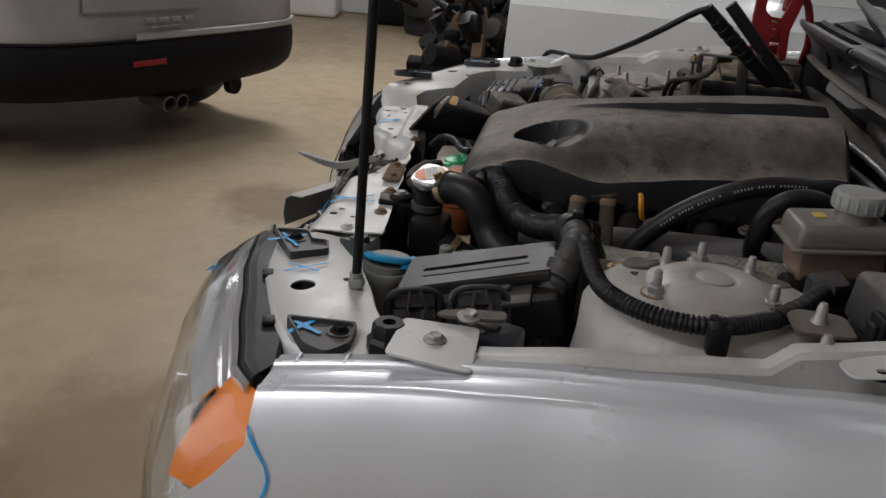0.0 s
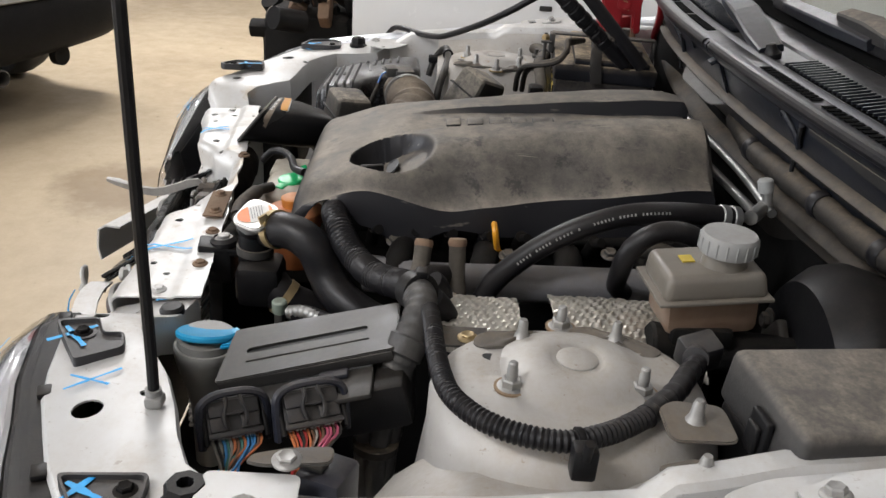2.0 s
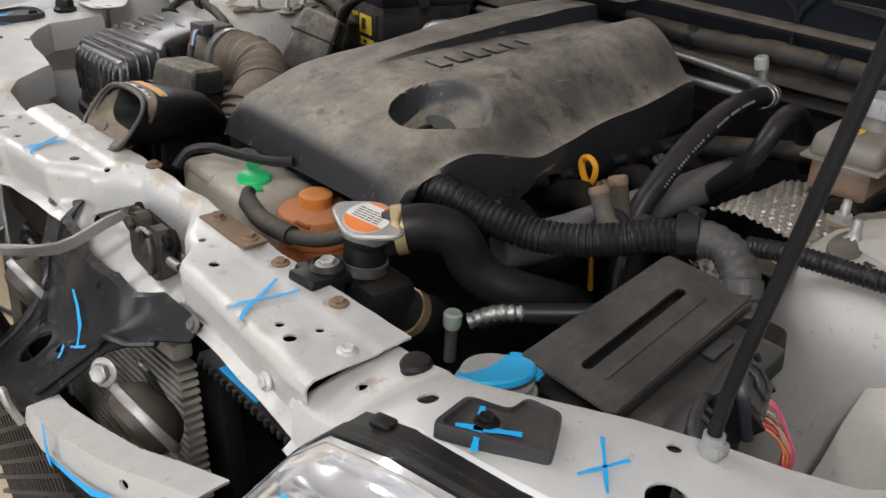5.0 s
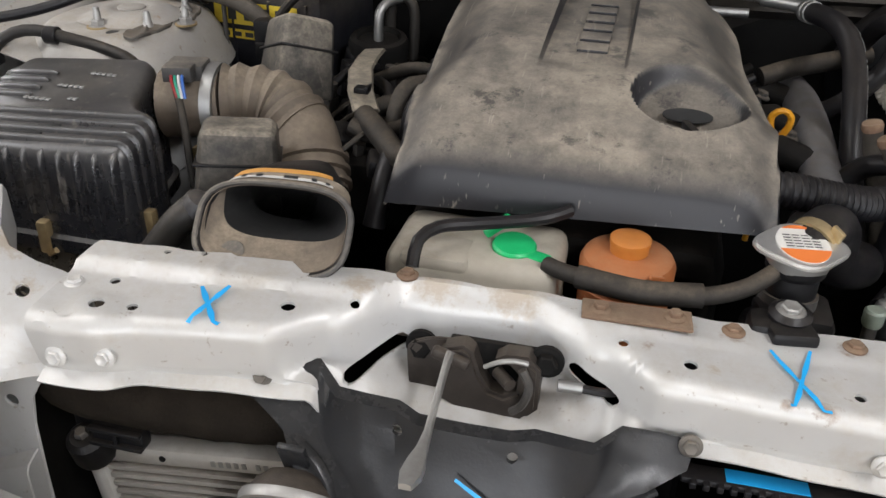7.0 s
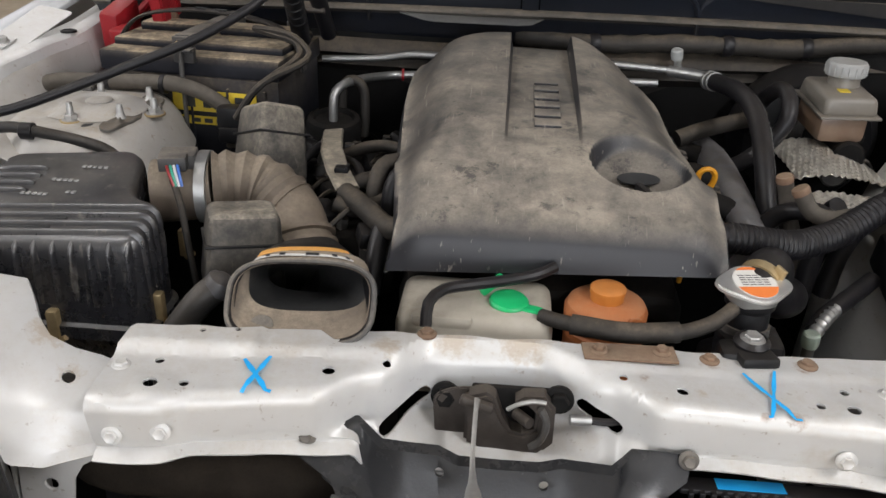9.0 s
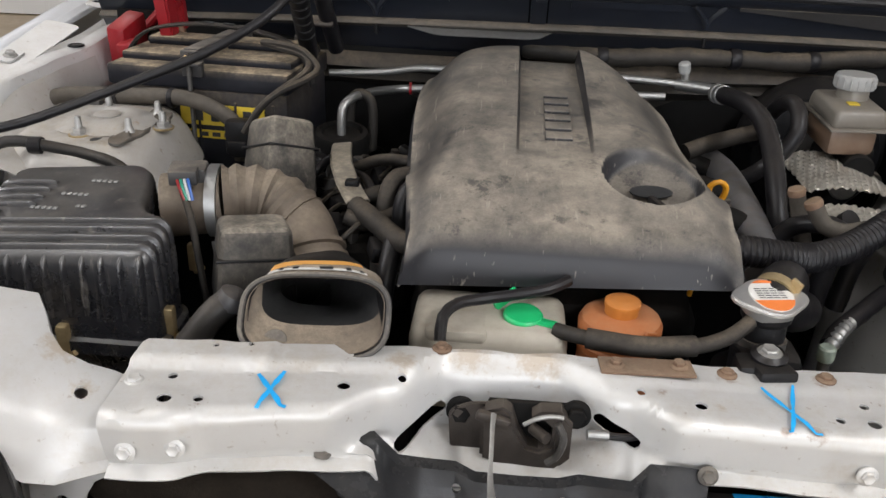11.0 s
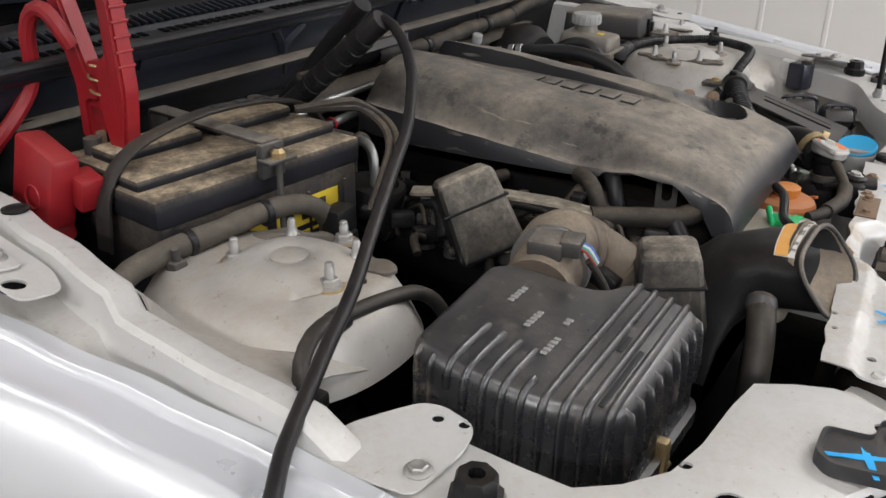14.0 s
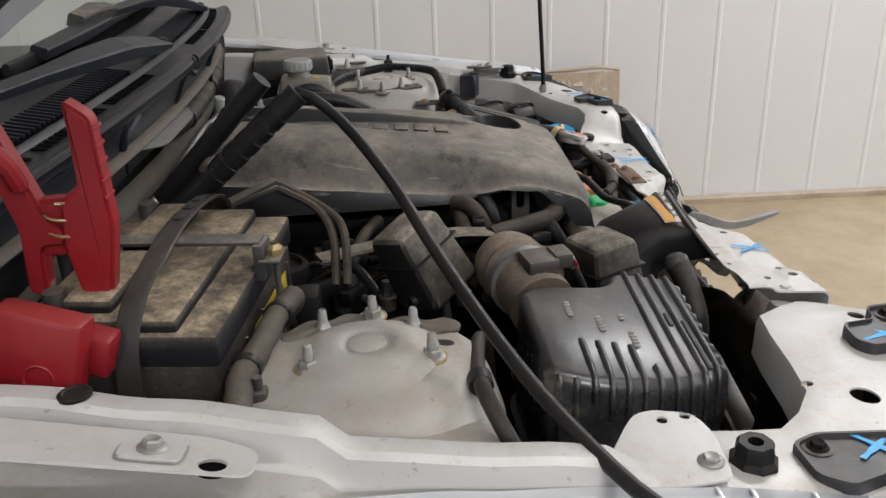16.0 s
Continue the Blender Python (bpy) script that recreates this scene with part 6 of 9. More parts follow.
part("connector", merge(box((-0.405, 0.528, 0.965), (0.034, 0.026, 0.052), 0.005), box((-0.405, 0.514, 0.952), (0.026, 0.006, 0.022), 0.002)), PLASTIC, harness, "black plug connector")
for q in ((-0.585, 0.560, 1.007), (-0.50, 0.543, 1.012)):
    part("tape_band", lathe([(0.0126, -0.004), (0.0138, -0.003), (0.0138, 0.003), (0.0126, 0.004)], q, (1, -0.15, 0), 14), RUBBER, harness)
part("clip", merge(box((-0.612, 0.547, 0.990), (0.016, 0.014, 0.026), 0.003), rod((-0.612, 0.547, 1.0), (-0.612, 0.547, 1.014), 0.004)), GREYPLASTIC, harness, "grey clip on a stud")
tlead = thing("tower_hose", "black wiring hose curving over the strut tower", "wiring harness")
part("hose", sweep([(-0.668, 0.330, 0.930), (-0.674, 0.338, 0.958), (-0.671, 0.350, 0.980), (-0.652, 0.360, 0.994), (-0.625, 0.366, 0.998), (-0.583, 0.367, 0.992), (-0.540, 0.364, 0.986), (-0.500, 0.358, 0.976), (-0.475, 0.350, 0.950), (-0.46, 0.345, 0.90)], 0.0070, 12, 0.01), STRAP, tlead)
part("clip", box((-0.674, 0.340, 0.966), (0.022, 0.024, 0.014), 0.003), PLASTIC, tlead)
part("tape_band", lathe([(0.0098, -0.008), (0.0106, -0.007), (0.0106, 0.007), (0.0098, 0.008)], (-0.605, 0.367, 0.9935), (1, 0.03, 0), 14), RUBBER, tlead)


def clamp_arm(outline, m, t=0.020):
    return plate(rounded(outline, 0.006, 3), t, m, 0.003)


red = thing("jumper_clamp", "red plastic jumper cable clamp biting on the battery", "jumper clamp", group="jumper clamps")
CM = frame3((-0.559, 0.6785, 1.068), (0.02, 1.0, 0.0), (-0.03, 0, 1))
part("handle", clamp_arm([(-0.012, -0.002), (0.012, -0.002), (0.020, 0.05), (0.014, 0.085), (-0.002, 0.095), (-0.003, 0.165), (-0.022, 0.150), (-0.024, 0.06)], CM), RED, red)
part("handle", clamp_arm([(0.040, 0.000), (0.056, 0.004), (0.052, 0.06), (0.066, 0.115), (0.082, 0.172), (0.064, 0.178), (0.046, 0.125), (0.028, 0.072), (0.014, 0.060), (0.016, 0.045), (0.036, 0.045)], CM), RED, red)
part("bridge", clamp_arm([(-0.006, 0.036), (0.044, 0.036), (0.050, 0.060), (0.036, 0.084), (0.004, 0.086), (-0.008, 0.062)], CM @ pose(0, 0, 0.003), 0.015), RED, red)
part("boss", lathe([(0.014, 0), (0.014, 0.002), (0.010, 0.003), (0.006, 0.002)], CM @ V(0.018, 0.058, 0.020), CM.to_3x3() @ V(0, 0, 1), 24), RED, red)
for q in ((0.006, -0.006, 0.010), (0.044, -0.002, 0.010)):
    part("jaw", box(CM @ V(*q), (0.014, 0.010, 0.030), 0.002), RUST, red, "rusty copper jaw")
part("spring", sweep([CM @ V(0.020 + 0.012 * math.cos(i * 0.9), 0.045 + i * 0.002, 0.010 + 0.012 * math.sin(i * 0.9)) for i in range(20)], 0.0014, 6, 0.004), YELLOWZINC, red)
for i in range(5):
    part("grip_rib", box(CM @ V(-0.0225, 0.085 + i * 0.014, 0.010), (0.020, 0.003, 0.003), 0.001), RED, red)
part("cable", sweep([CM @ V(0.040, 0.100, -0.004), CM @ V(0.042, 0.120, -0.012), CM @ V(0.052, 0.134, -0.016), CM @ V(0.068, 0.132, -0.018), CM @ V(0.085, 0.11, -0.018), CM @ V(0.10, 0.05, -0.02), (-0.64, 0.79, 1.05)], 0.0080, 10, 0.012), RED, red, "red jumper cable")
tcap = thing("terminal_cover", "red plastic battery terminal cover hanging open", "terminal cover", at=(-0.0115, 0.0185, 0.0))
part("cover", merge(box((-0.614, 0.686, 1.052), (0.030, 0.070, 0.075), 0.006, pose(0, 0, 0, 14, 6, -6)), box((-0.612, 0.706, 1.008), (0.026, 0.080, 0.045), 0.006, pose(0, 0, 0, -10, 0, -6)), box((-0.598, 0.650, 1.045), (0.026, 0.030, 0.034), 0.004, pose(0, 0, 0, 14, 0, -6))), RED, tcap)
part("embossed_ring", lathe([(0.010, 0), (0.0125, 0.001), (0.0115, 0.002), (0.0095, 0.0008)], (-0.6305, 0.684, 1.040), (-1, 0, 0.1), 24, False), RED, tcap)

black = thing("jumper_clamp", "black jumper clamp with taped handles and chrome jaws", "jumper clamp", group="jumper clamps")
for a, b, w in (((-0.302, 0.566, 1.188), (-0.300, 0.690, 1.060), 0.012), ((-0.318, 0.528, 1.176), (-0.335, 0.668, 1.055), 0.0135)):
    part("handle", sweep([a, V(*a).lerp(V(*b), 0.3) + V(0, -0.004, 0.004), V(*a).lerp(V(*b), 0.7), b], w, 14, 0.02, flat=0.95), RUBBER, black)
for i in range(6):
    q = V(-0.318, 0.528, 1.176).lerp(V(-0.335, 0.668, 1.055), 0.2 + i * 0.1)
    part("tape_band", lathe([(0.0130, -0.007), (0.0140, -0.006), (0.0140, 0.006), (0.0130, 0.007)], q, (-0.017, 0.14, -0.121), 16), PLASTIC, black)
part("jaw", merge(box((-0.300, 0.645, 1.108), (0.004, 0.060, 0.010), 0.001, pose(0, 0, 0, -45, 0, 0)), box((-0.306, 0.600, 1.150), (0.004, 0.020, 0.016), 0.001, pose(0, 0, 0, -45, 0, 0))), CHROME, black, "chrome jaw")
part("pivot", rod((-0.292, 0.632, 1.105), (-0.340, 0.632, 1.105), 0.0042), LATCH, black)
part("cable", sweep([(-0.322, 0.545, 1.160), (-0.312, 0.530, 1.176), (-0.322, 0.500, 1.160), (-0.348, 0.470, 1.135), (-0.410, 0.432, 1.100), (-0.483, 0.402, 1.071), (-0.547, 0.375, 1.047), (-0.606, 0.349, 1.027), (-0.664, 0.326, 1.016), (-0.716, 0.303, 1.009), (-0.764, 0.280, 1.005), (-0.792, 0.262, 1.003), (-0.822, 0.243, 0.994), (-0.850, 0.222, 0.955), (-0.868, 0.208, 0.88), (-0.90, 0.20, 0.6), (-0.95, 0.16, 0.2), (-1.05, 0.1, 0.012), (-1.4, 0.2, 0.010), (-1.9, 0.0, 0.010)], 0.0060, 12, 0.02), RUBBER, black, "long black jumper cable")

# ---- left bank of the engine ----
bank = thing("fuel_rail_bracket", "dusty tan bracket rail with black clip over the manifold", "bracket")
part("rail", loft([[V(*c) + V(-0.013, -0.006, 0), V(*c) + V(-0.011, -0.005, 0.003), V(*c) + V(0.011, 0.005, 0.003), V(*c) + V(0.013, 0.006, 0)] for c in ((-0.262, 0.530, 0.962), (-0.252, 0.470, 0.970), (-0.240, 0.410, 0.976), (-0.222, 0.355, 0.972), (-0.203, 0.318, 0.962))], thick=0.004), RAILTAN, bank)
part("clip", merge(box((-0.212, 0.333, 0.981), (0.016, 0.014, 0.006), 0.001), box((-0.206, 0.333, 0.984), (0.004, 0.016, 0.004), 0.001)), PLASTIC, bank, "black plastic clip")
eye = thing("lifting_eye", "grey steel lifting eye plate with slot", "bracket")
em = frame3((-0.096, 0.266, 0.925), (0.25, -0.97, 0), (0, 0, 1))
slot = [(0.0065 * math.cos(a) , 0.045 + 0.0065 * math.sin(a) + (0.010 if math.sin(a) > 0 else -0.010)) for a in [k * math.pi / 8 for k in range(16)]]
part("plate", cut(plate(rounded([(-0.013, 0), (0.013, 0), (0.013, 0.066), (-0.013, 0.066)], 0.010, 5), 0.004, em), [plate(slot, 0.02, em @ pose(0, 0, -0.008)), rod(em @ V(0, 0.010, -0.01), em @ V(0, 0.010, 0.02), 0.004)]), IRON, eye)
for pts, r, mt in (([(-0.15, 0.36, 0.985), (-0.165, 0.34, 0.985), (-0.172, 0.325, 0.965), (-0.175, 0.31, 0.92)], 0.010, DUSTYRUBBER), ([(-0.12, 0.335, 0.985), (-0.135, 0.325, 0.988), (-0.150, 0.312, 0.972), (-0.155, 0.30, 0.92)], 0.010, RUBBER),
                   ([(-0.205, 0.318, 0.958), (-0.170, 0.270, 0.956), (-0.145, 0.235, 0.955), (-0.120, 0.215, 0.962), (-0.105, 0.205, 0.975)], 0.0125, DUSTYRUBBER), ([(-0.150, 0.240, 0.955), (-0.155, 0.222, 0.930), (-0.160, 0.205, 0.89)], 0.011, RUBBER),
                   ([(-0.24, 0.47, 0.945), (-0.21, 0.42, 0.952), (-0.19, 0.36, 0.945), (-0.17, 0.30, 0.93)], 0.006, RUBBER), ([(-0.26, 0.50, 0.93), (-0.20, 0.48, 0.96), (-0.15, 0.46, 0.965)], 0.008, DUSTYRUBBER), ([(-0.30, 0.46, 0.93), (-0.27, 0.49, 0.955), (-0.26, 0.53, 0.94)], 0.006, RUBBER)):
    thing("engine_hose", "dusty black rubber hose beside the engine", "hose", sweep(pts, r, 12, 0.008, wobble=0.06), mt, group="small engine hoses")
rnd = random.Random(5)
for i in range(57):
    x, y = -0.15 - rnd.random() * 0.15, 0.25 + rnd.random() * 0.37
    z = 0.905 + rnd.random() * 0.035
    if i % 3 == 0:
        part("manifold_bolt", merge(rod((x, y, z - 0.02), (x + 0.004, y, z + 0.014), 0.007, seg=6), rod((x, y, z - 0.02), (x, y, z - 0.004), 0.011)), IRON, engine)
    elif i % 3 == 1:
        part("plug_connector", box((x, y, z), (0.022, 0.03, 0.02), 0.004, pose(0, 0, 0, rnd.random() * 30, 10, rnd.random() * 90)), PLASTIC, engine)
    else:
        part("wire", sweep([(x, y, z), (x + 0.02, y + 0.02, z + 0.014), (x + 0.03, y + 0.05, z - 0.004)], 0.003, 6, 0.01), DUSTYRUBBER, engine)
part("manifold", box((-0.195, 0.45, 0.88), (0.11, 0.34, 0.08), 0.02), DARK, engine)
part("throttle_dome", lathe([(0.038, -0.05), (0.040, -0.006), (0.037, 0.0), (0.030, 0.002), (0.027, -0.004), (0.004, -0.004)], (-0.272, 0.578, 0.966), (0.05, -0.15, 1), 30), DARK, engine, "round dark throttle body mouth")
for pts, r in (([(-0.268, 0.618, 0.93), (-0.267, 0.618, 0.985), (-0.262, 0.618, 1.006), (-0.249, 0.618, 1.012), (-0.237, 0.618, 1.003), (-0.233, 0.616, 0.98), (-0.234, 0.612, 0.93)], 0.0072),
               ([(-0.205, 0.345, 0.955), (-0.185, 0.350, 0.962), (-0.160, 0.352, 0.966), (-0.135, 0.352, 0.968)], 0.0105), ([(-0.215, 0.300, 0.952), (-0.190, 0.300, 0.945), (-0.165, 0.315, 0.950), (-0.140, 0.330, 0.958)], 0.0095),
               ([(-0.300, 0.350, 0.935), (-0.290, 0.335, 0.945), (-0.275, 0.325, 0.935), (-0.27, 0.33, 0.90)], 0.006), ([(-0.345, 0.420, 0.94), (-0.338, 0.400, 0.948), (-0.325, 0.385, 0.936), (-0.33, 0.38, 0.90)], 0.0055), ([(-0.36, 0.455, 0.935), (-0.345, 0.470, 0.945), (-0.32, 0.475, 0.935)], 0.005)):
    thing("engine_hose", "dusty black rubber hose beside the engine", "hose", sweep(pts, r, 12, 0.006, wobble=0.05), DUSTYRUBBER, group="small engine hoses")
thing("pipe_clip", "small red clip ring round the aluminium pipe", "clip", lathe([(0.0075, -0.002), (0.0095, -0.002), (0.0095, 0.002), (0.0075, 0.002), (0.0075, -0.002)], (-0.190, 0.713, 0.9985), (1, 0.1, 0), 18, False), RED)

# bulkhead pipes and hoses
for pts, r in (([(-0.272, 0.578, 0.93), (-0.272, 0.579, 0.985), (-0.269, 0.584, 1.003), (-0.258, 0.603, 1.010), (-0.240, 0.650, 1.006), (-0.222, 0.695, 0.999), (-0.200, 0.712, 0.998), (-0.161, 0.716, 0.999), (-0.10, 0.72, 0.999), (0.20, 0.735, 1.0)], 0.0062),
               ([(-0.32, 0.735, 1.012), (-0.250, 0.735, 1.016), (-0.215, 0.733, 1.020), (-0.182, 0.727, 1.027), (-0.130, 0.725, 1.028), (0.10, 0.735, 1.026), (0.24, 0.733, 1.020)], 0.0055)):
    thing("air_conditioning_pipe", "bare aluminium air conditioning pipe along the bulkhead", "pipe", sweep(pts, r, 12, 0.012), ALU, group="air conditioning pipes")
port = thing("service_port", "aluminium service port with grey cap", "valve")
part("stem", merge(rod((0.228, 0.733, 1.015), (0.224, 0.728, 1.045), 0.006), rod((0.215, 0.734, 1.020), (0.262, 0.700, 1.022), 0.0085)), ALU, port)
part("cap", lathe([(0.0085, 0), (0.009, 0.004), (0.009, 0.014), (0.007, 0.016)], (0.223, 0.727, 1.040), (-0.15, -0.2, 1), 14), GREYCAP, port)
hs = thing("bulkhead_hose", "thick dusty wrapped hose running along the bulkhead", "hose")
part("hose", sweep([(-0.02, 0.765, 1.058), (0.10, 0.752, 1.052), (0.20, 0.750, 1.057), (0.30, 0.757, 1.057), (0.40, 0.768, 1.054), (0.50, 0.782, 1.062), (0.62, 0.80, 1.060)], 0.0145, 12, 0.012, wobble=0.22), DUSTYRUBBER, hs)
for q in ((0.10, 0.752, 1.052), (0.30, 0.757, 1.057), (0.42, 0.770, 1.0555)):
    part("tape_band", lathe([(0.0150, -0.008), (0.0162, -0.006), (0.0160, 0.006), (0.0150, 0.008)], q, (1, 0.1, 0), 16), RUBBER, hs)


# ---- right bank: hoses, reservoirs, boxes ----
rad = thing("radiator_filler", "radiator filler neck with round labelled metal cap", "radiator filler")
RC = V(0.211, 0.134, 0.962)
RM = Matrix.Translation(RC) @ pose(0, 0, 0, 14, 4, 16)
ears = []
for k in range(48):
    a = 2 * math.pi * k / 48
    r = 0.0265 + 0.0125 * max(0.0, abs(math.cos(a)) ** 7)
    ears.append((r * math.cos(a), r * math.sin(a) * (1 - 0.2 * abs(math.cos(a)) ** 6)))
part("cap", plate(ears, 0.006, RM, 0.002), CAPMETAL, rad, "stamped aluminium cap")
part("skirt", lathe([(0.024, -0.010), (0.0255, -0.008), (0.0255, 0.001)], RC, RM.to_3x3() @ V(0, 0, 1), 32), ALU, rad)
part("label", lathe([(0.0215, 0.0062), (0.0215, 0.0068), (0.001, 0.0068)], RC, RM.to_3x3() @ V(0, 0, 1), 32), WHITE, rad, "white warning label with orange bands")
for lo, hi in ((-math.pi + 0.32, -0.32), (0.95, math.pi - 0.95)):
    part("label_band", plate([(0.0212 * math.cos(lo + (hi - lo) * k / 14), 0.0212 * math.sin(lo + (hi - lo) * k / 14)) for k in range(15)], 0.0004, RM @ pose(0, 0, 0.0069)), LABEL_ORANGE, rad, "orange label band")
for i in range(5):
    for j in range(4):
        part("print_bar", plate([(0, 0), (0.0060, 0), (0.0060, 0.0007), (0, 0.0007)], 0.0003, RM @ pose(-0.0145 + j * 0.0075, -0.0040 + i * 0.0032, 0.0072)), INK_AND_SHADE, rad)
part("neck", lathe([(0.020, -0.058), (0.020, -0.020), (0.023, -0.016), (0.0235, -0.009)], RC, (0.02, 0.06, 1), 28), PLASTIC, rad, "black filler neck")
part("neck_band", lathe([(0.0205, -0.046), (0.0225, -0.046), (0.0225, -0.036), (0.0205, -0.036)], RC, (0.02, 0.06, 1), 28), IRON, rad)
part("neck_base", box((0.220, 0.140, 0.885), (0.060, 0.055, 0.055), 0.012), PLASTIC, rad)
mount = thing("radiator_mount", "black bracket with rubber bushing and bolt", "bracket")
part("bracket", merge(box((0.205, 0.098, 0.918), (0.034, 0.070, 0.010), 0.003, pose(0, 0, 0, -8, 0, 8)), box((0.200, 0.090, 0.90), (0.045, 0.030, 0.05), 0.006)), PLASTIC, mount)
part("bushing", lathe([(0.016, 0), (0.0165, 0.006), (0.012, 0.010), (0.011, 0.006)], (0.207, 0.094, 0.923), (0, -0.1, 1), 22), RUBBER, mount)
bolt((0.207, 0.094, 0.930), mount, (0, -0.1, 1), 0.0075, STEEL, 0.006)

for pts, r, lab in (([(0.208, 0.146, 0.945), (0.225, 0.160, 0.955), (0.238, 0.185, 0.957), (0.250, 0.208, 0.945), (0.256, 0.222, 0.918), (0.270, 0.236, 0.900), (0.290, 0.262, 0.888), (0.30, 0.30, 0.872), (0.29, 0.34, 0.85)], 0.0215, "thick black radiator hose with a bend"),
                    ([(0.222, 0.146, 0.890), (0.232, 0.170, 0.868), (0.225, 0.20, 0.85), (0.21, 0.22, 0.83)], 0.022, "thick black lower radiator hose")):
    hob = thing("radiator_hose", lab, "hose", group="radiator hoses")
    part("hose", sweep(pts, r, 18, 0.008), RUBBER, hob)
    part("hose_clamp", lathe([(r + 0.0004, -0.005), (r + 0.0018, -0.005), (r + 0.0018, 0.005), (r + 0.0004, 0.005)], V(*pts[1]), V(*pts[2]) - V(*pts[0]), 24), YELLOWZINC, hob, "spring hose clamp")
    part("clamp_ear", box(V(*pts[1]) + V(0.012, -0.012, 0.016), (0.004, 0.012, 0.014), 0.001, pose(0, 0, 0, 20, 0, 40)), YELLOWZINC, hob)

over = thing("overflow_hose", "dusty grey rubber overflow hose to the filler neck", "hose")
part("hose", sweep([(0.018, 0.118, 0.926), (0.035, 0.106, 0.928), (0.060, 0.098, 0.929), (0.095, 0.092, 0.929), (0.130, 0.094, 0.930), (0.155, 0.100, 0.932), (0.178, 0.110, 0.938), (0.196, 0.122, 0.948)], 0.0072, 12, 0.008), DUSTYRUBBER, over)
part("sleeve", sweep([(0.045, 0.102, 0.9285), (0.095, 0.092, 0.929), (0.142, 0.096, 0.931)], 0.0098, 14, 0.01), DUSTYRUBBER, over, "foam sleeve")
vent = thing("vent_hose", "thin black hose over the washer tank", "hose", sweep([(-0.088, 0.085, 0.925), (-0.087, 0.100, 0.942), (-0.075, 0.120, 0.946), (-0.050, 0.135, 0.945), (-0.020, 0.142, 0.948), (0.010, 0.150, 0.952), (0.03, 0.165, 0.955)], 0.0056, 10, 0.008), RUBBER)

tank = thing("coolant_reservoir", "yellowed white plastic tank behind the crossmember", "reservoir")
part("tank", merge(box((-0.045, 0.150, 0.880), (0.150, 0.095, 0.090), 0.014, seg=3), box((-0.075, 0.125, 0.918), (0.060, 0.045, 0.016), 0.006)), CREAM, tank)
part("neck", lathe([(0.016, -0.02), (0.016, 0.004), (0.018, 0.006)], (-0.013, 0.141, 0.918), (0, 0, 1), 22), CREAM, tank)
gc = part("cap", lathe([(0.0185, 0.0), (0.0192, 0.002), (0.0192, 0.008), (0.0175, 0.010), (0.010, 0.011)], (-0.013, 0.141, 0.920), (0.05, -0.08, 1), 28), GREEN, tank, "bright green cap")
part("lever", box((-0.030, 0.154, 0.937), (0.028, 0.007, 0.010), 0.003, pose(0, 0, 0, 0, -30, 30)), GREEN, gc)
part("spout", box((0.008, 0.131, 0.924), (0.022, 0.014, 0.006), 0.002, pose(0, 0, 0, 0, 0, -20)), GREEN, gc)

ps = thing("fluid_reservoir", "round orange plastic fluid reservoir with cap", "reservoir")
part("body", lathe([(0.036, -0.075), (0.0395, -0.070), (0.0395, -0.032), (0.041, -0.030), (0.041, -0.024), (0.0385, -0.022), (0.0405, -0.020), (0.0410, -0.006), (0.038, 0.000), (0.030, 0.004), (0.016, 0.005)], (0.083, 0.160, 0.922), (0, -0.03, 1), 40), ORANGE, ps)
part("cap", lathe([(0.0165, 0.003), (0.0165, 0.012), (0.0175, 0.0125), (0.0175, 0.017), (0.015, 0.0185), (0.006, 0.0185)], (0.083, 0.160, 0.922), (0, -0.03, 1), 30), CAP_ORANGE, ps, "lighter orange cap")
part("seam_tab", box((0.108, 0.128, 0.922), (0.016, 0.004, 0.004), 0.001, pose(0, 0, 0, 0, 20, 40)), ORANGE, ps)

wash = thing("washer_filler", "pale washer fluid filler neck with sky-blue cap", "washer filler")
part("neck", merge(lathe([(0.016, -0.16), (0.018, -0.09), (0.022, -0.062), (0.0285, -0.040), (0.0325, -0.022), (0.0335, -0.013), (0.0320, -0.010), (0.0295, -0.010), (0.0290, -0.002)], (0.404, 0.120, 0.916), (0.03, 0.02, 1), 28), ), surface("pale_translucent_plastic", (0.30, 0.30, 0.285), (0.24, 0.235, 0.22), 0.4, 0, 20, dust=0.3, bump=0.05), wash)
bc = part("cap", lathe([(0.0290, 0.0), (0.0305, 0.0015), (0.0305, 0.005), (0.0285, 0.0070), (0.025, 0.006), (0.010, 0.005)], (0.404, 0.120, 0.9125), (-0.30, 0.02, 1), 36), BLUE_CAP, wash, "sky-blue cap")
part("tab", plate(rounded2([(-0.022, 0.0), (0.022, 0.0), (0.010, 0.020), (-0.004, 0.022)], 0.006), 0.005, pose(0.408, 0.142, 0.9125, 2, 0, -12), 0.0015), BLUE_CAP, bc)

# control unit under its shield
ecm = thing("control_unit", "black engine control unit with two wired connectors under a shield", "control unit")
EM = frame3((0.398, 0.149, 0.916), (1, 0, 0), (0, 0.96, 0.28))
ER = EM.to_3x3().to_4x4()
slot = box((0, 0, 0), (0.010, 0.120, 0.03), 0.004)
bmesh.ops.transform(slot, matrix=EM @ pose(0.048, 0.082, 0), verts=slot.verts[:])
part("shield", cut(plate(rounded([(0.0, 0.0), (0.096, 0.0), (0.094, 0.172), (0.008, 0.172)], 0.006, 3), 0.003, EM, 0.001), [slot]), SHIELDGREY, ecm, "dusty grey plastic shield with a slot")
part("shield_rib", box(EM @ V(0.068, 0.085, 0.003), (0.003, 0.120, 0.0022), 0.001, ER), SHIELDGREY, ecm)
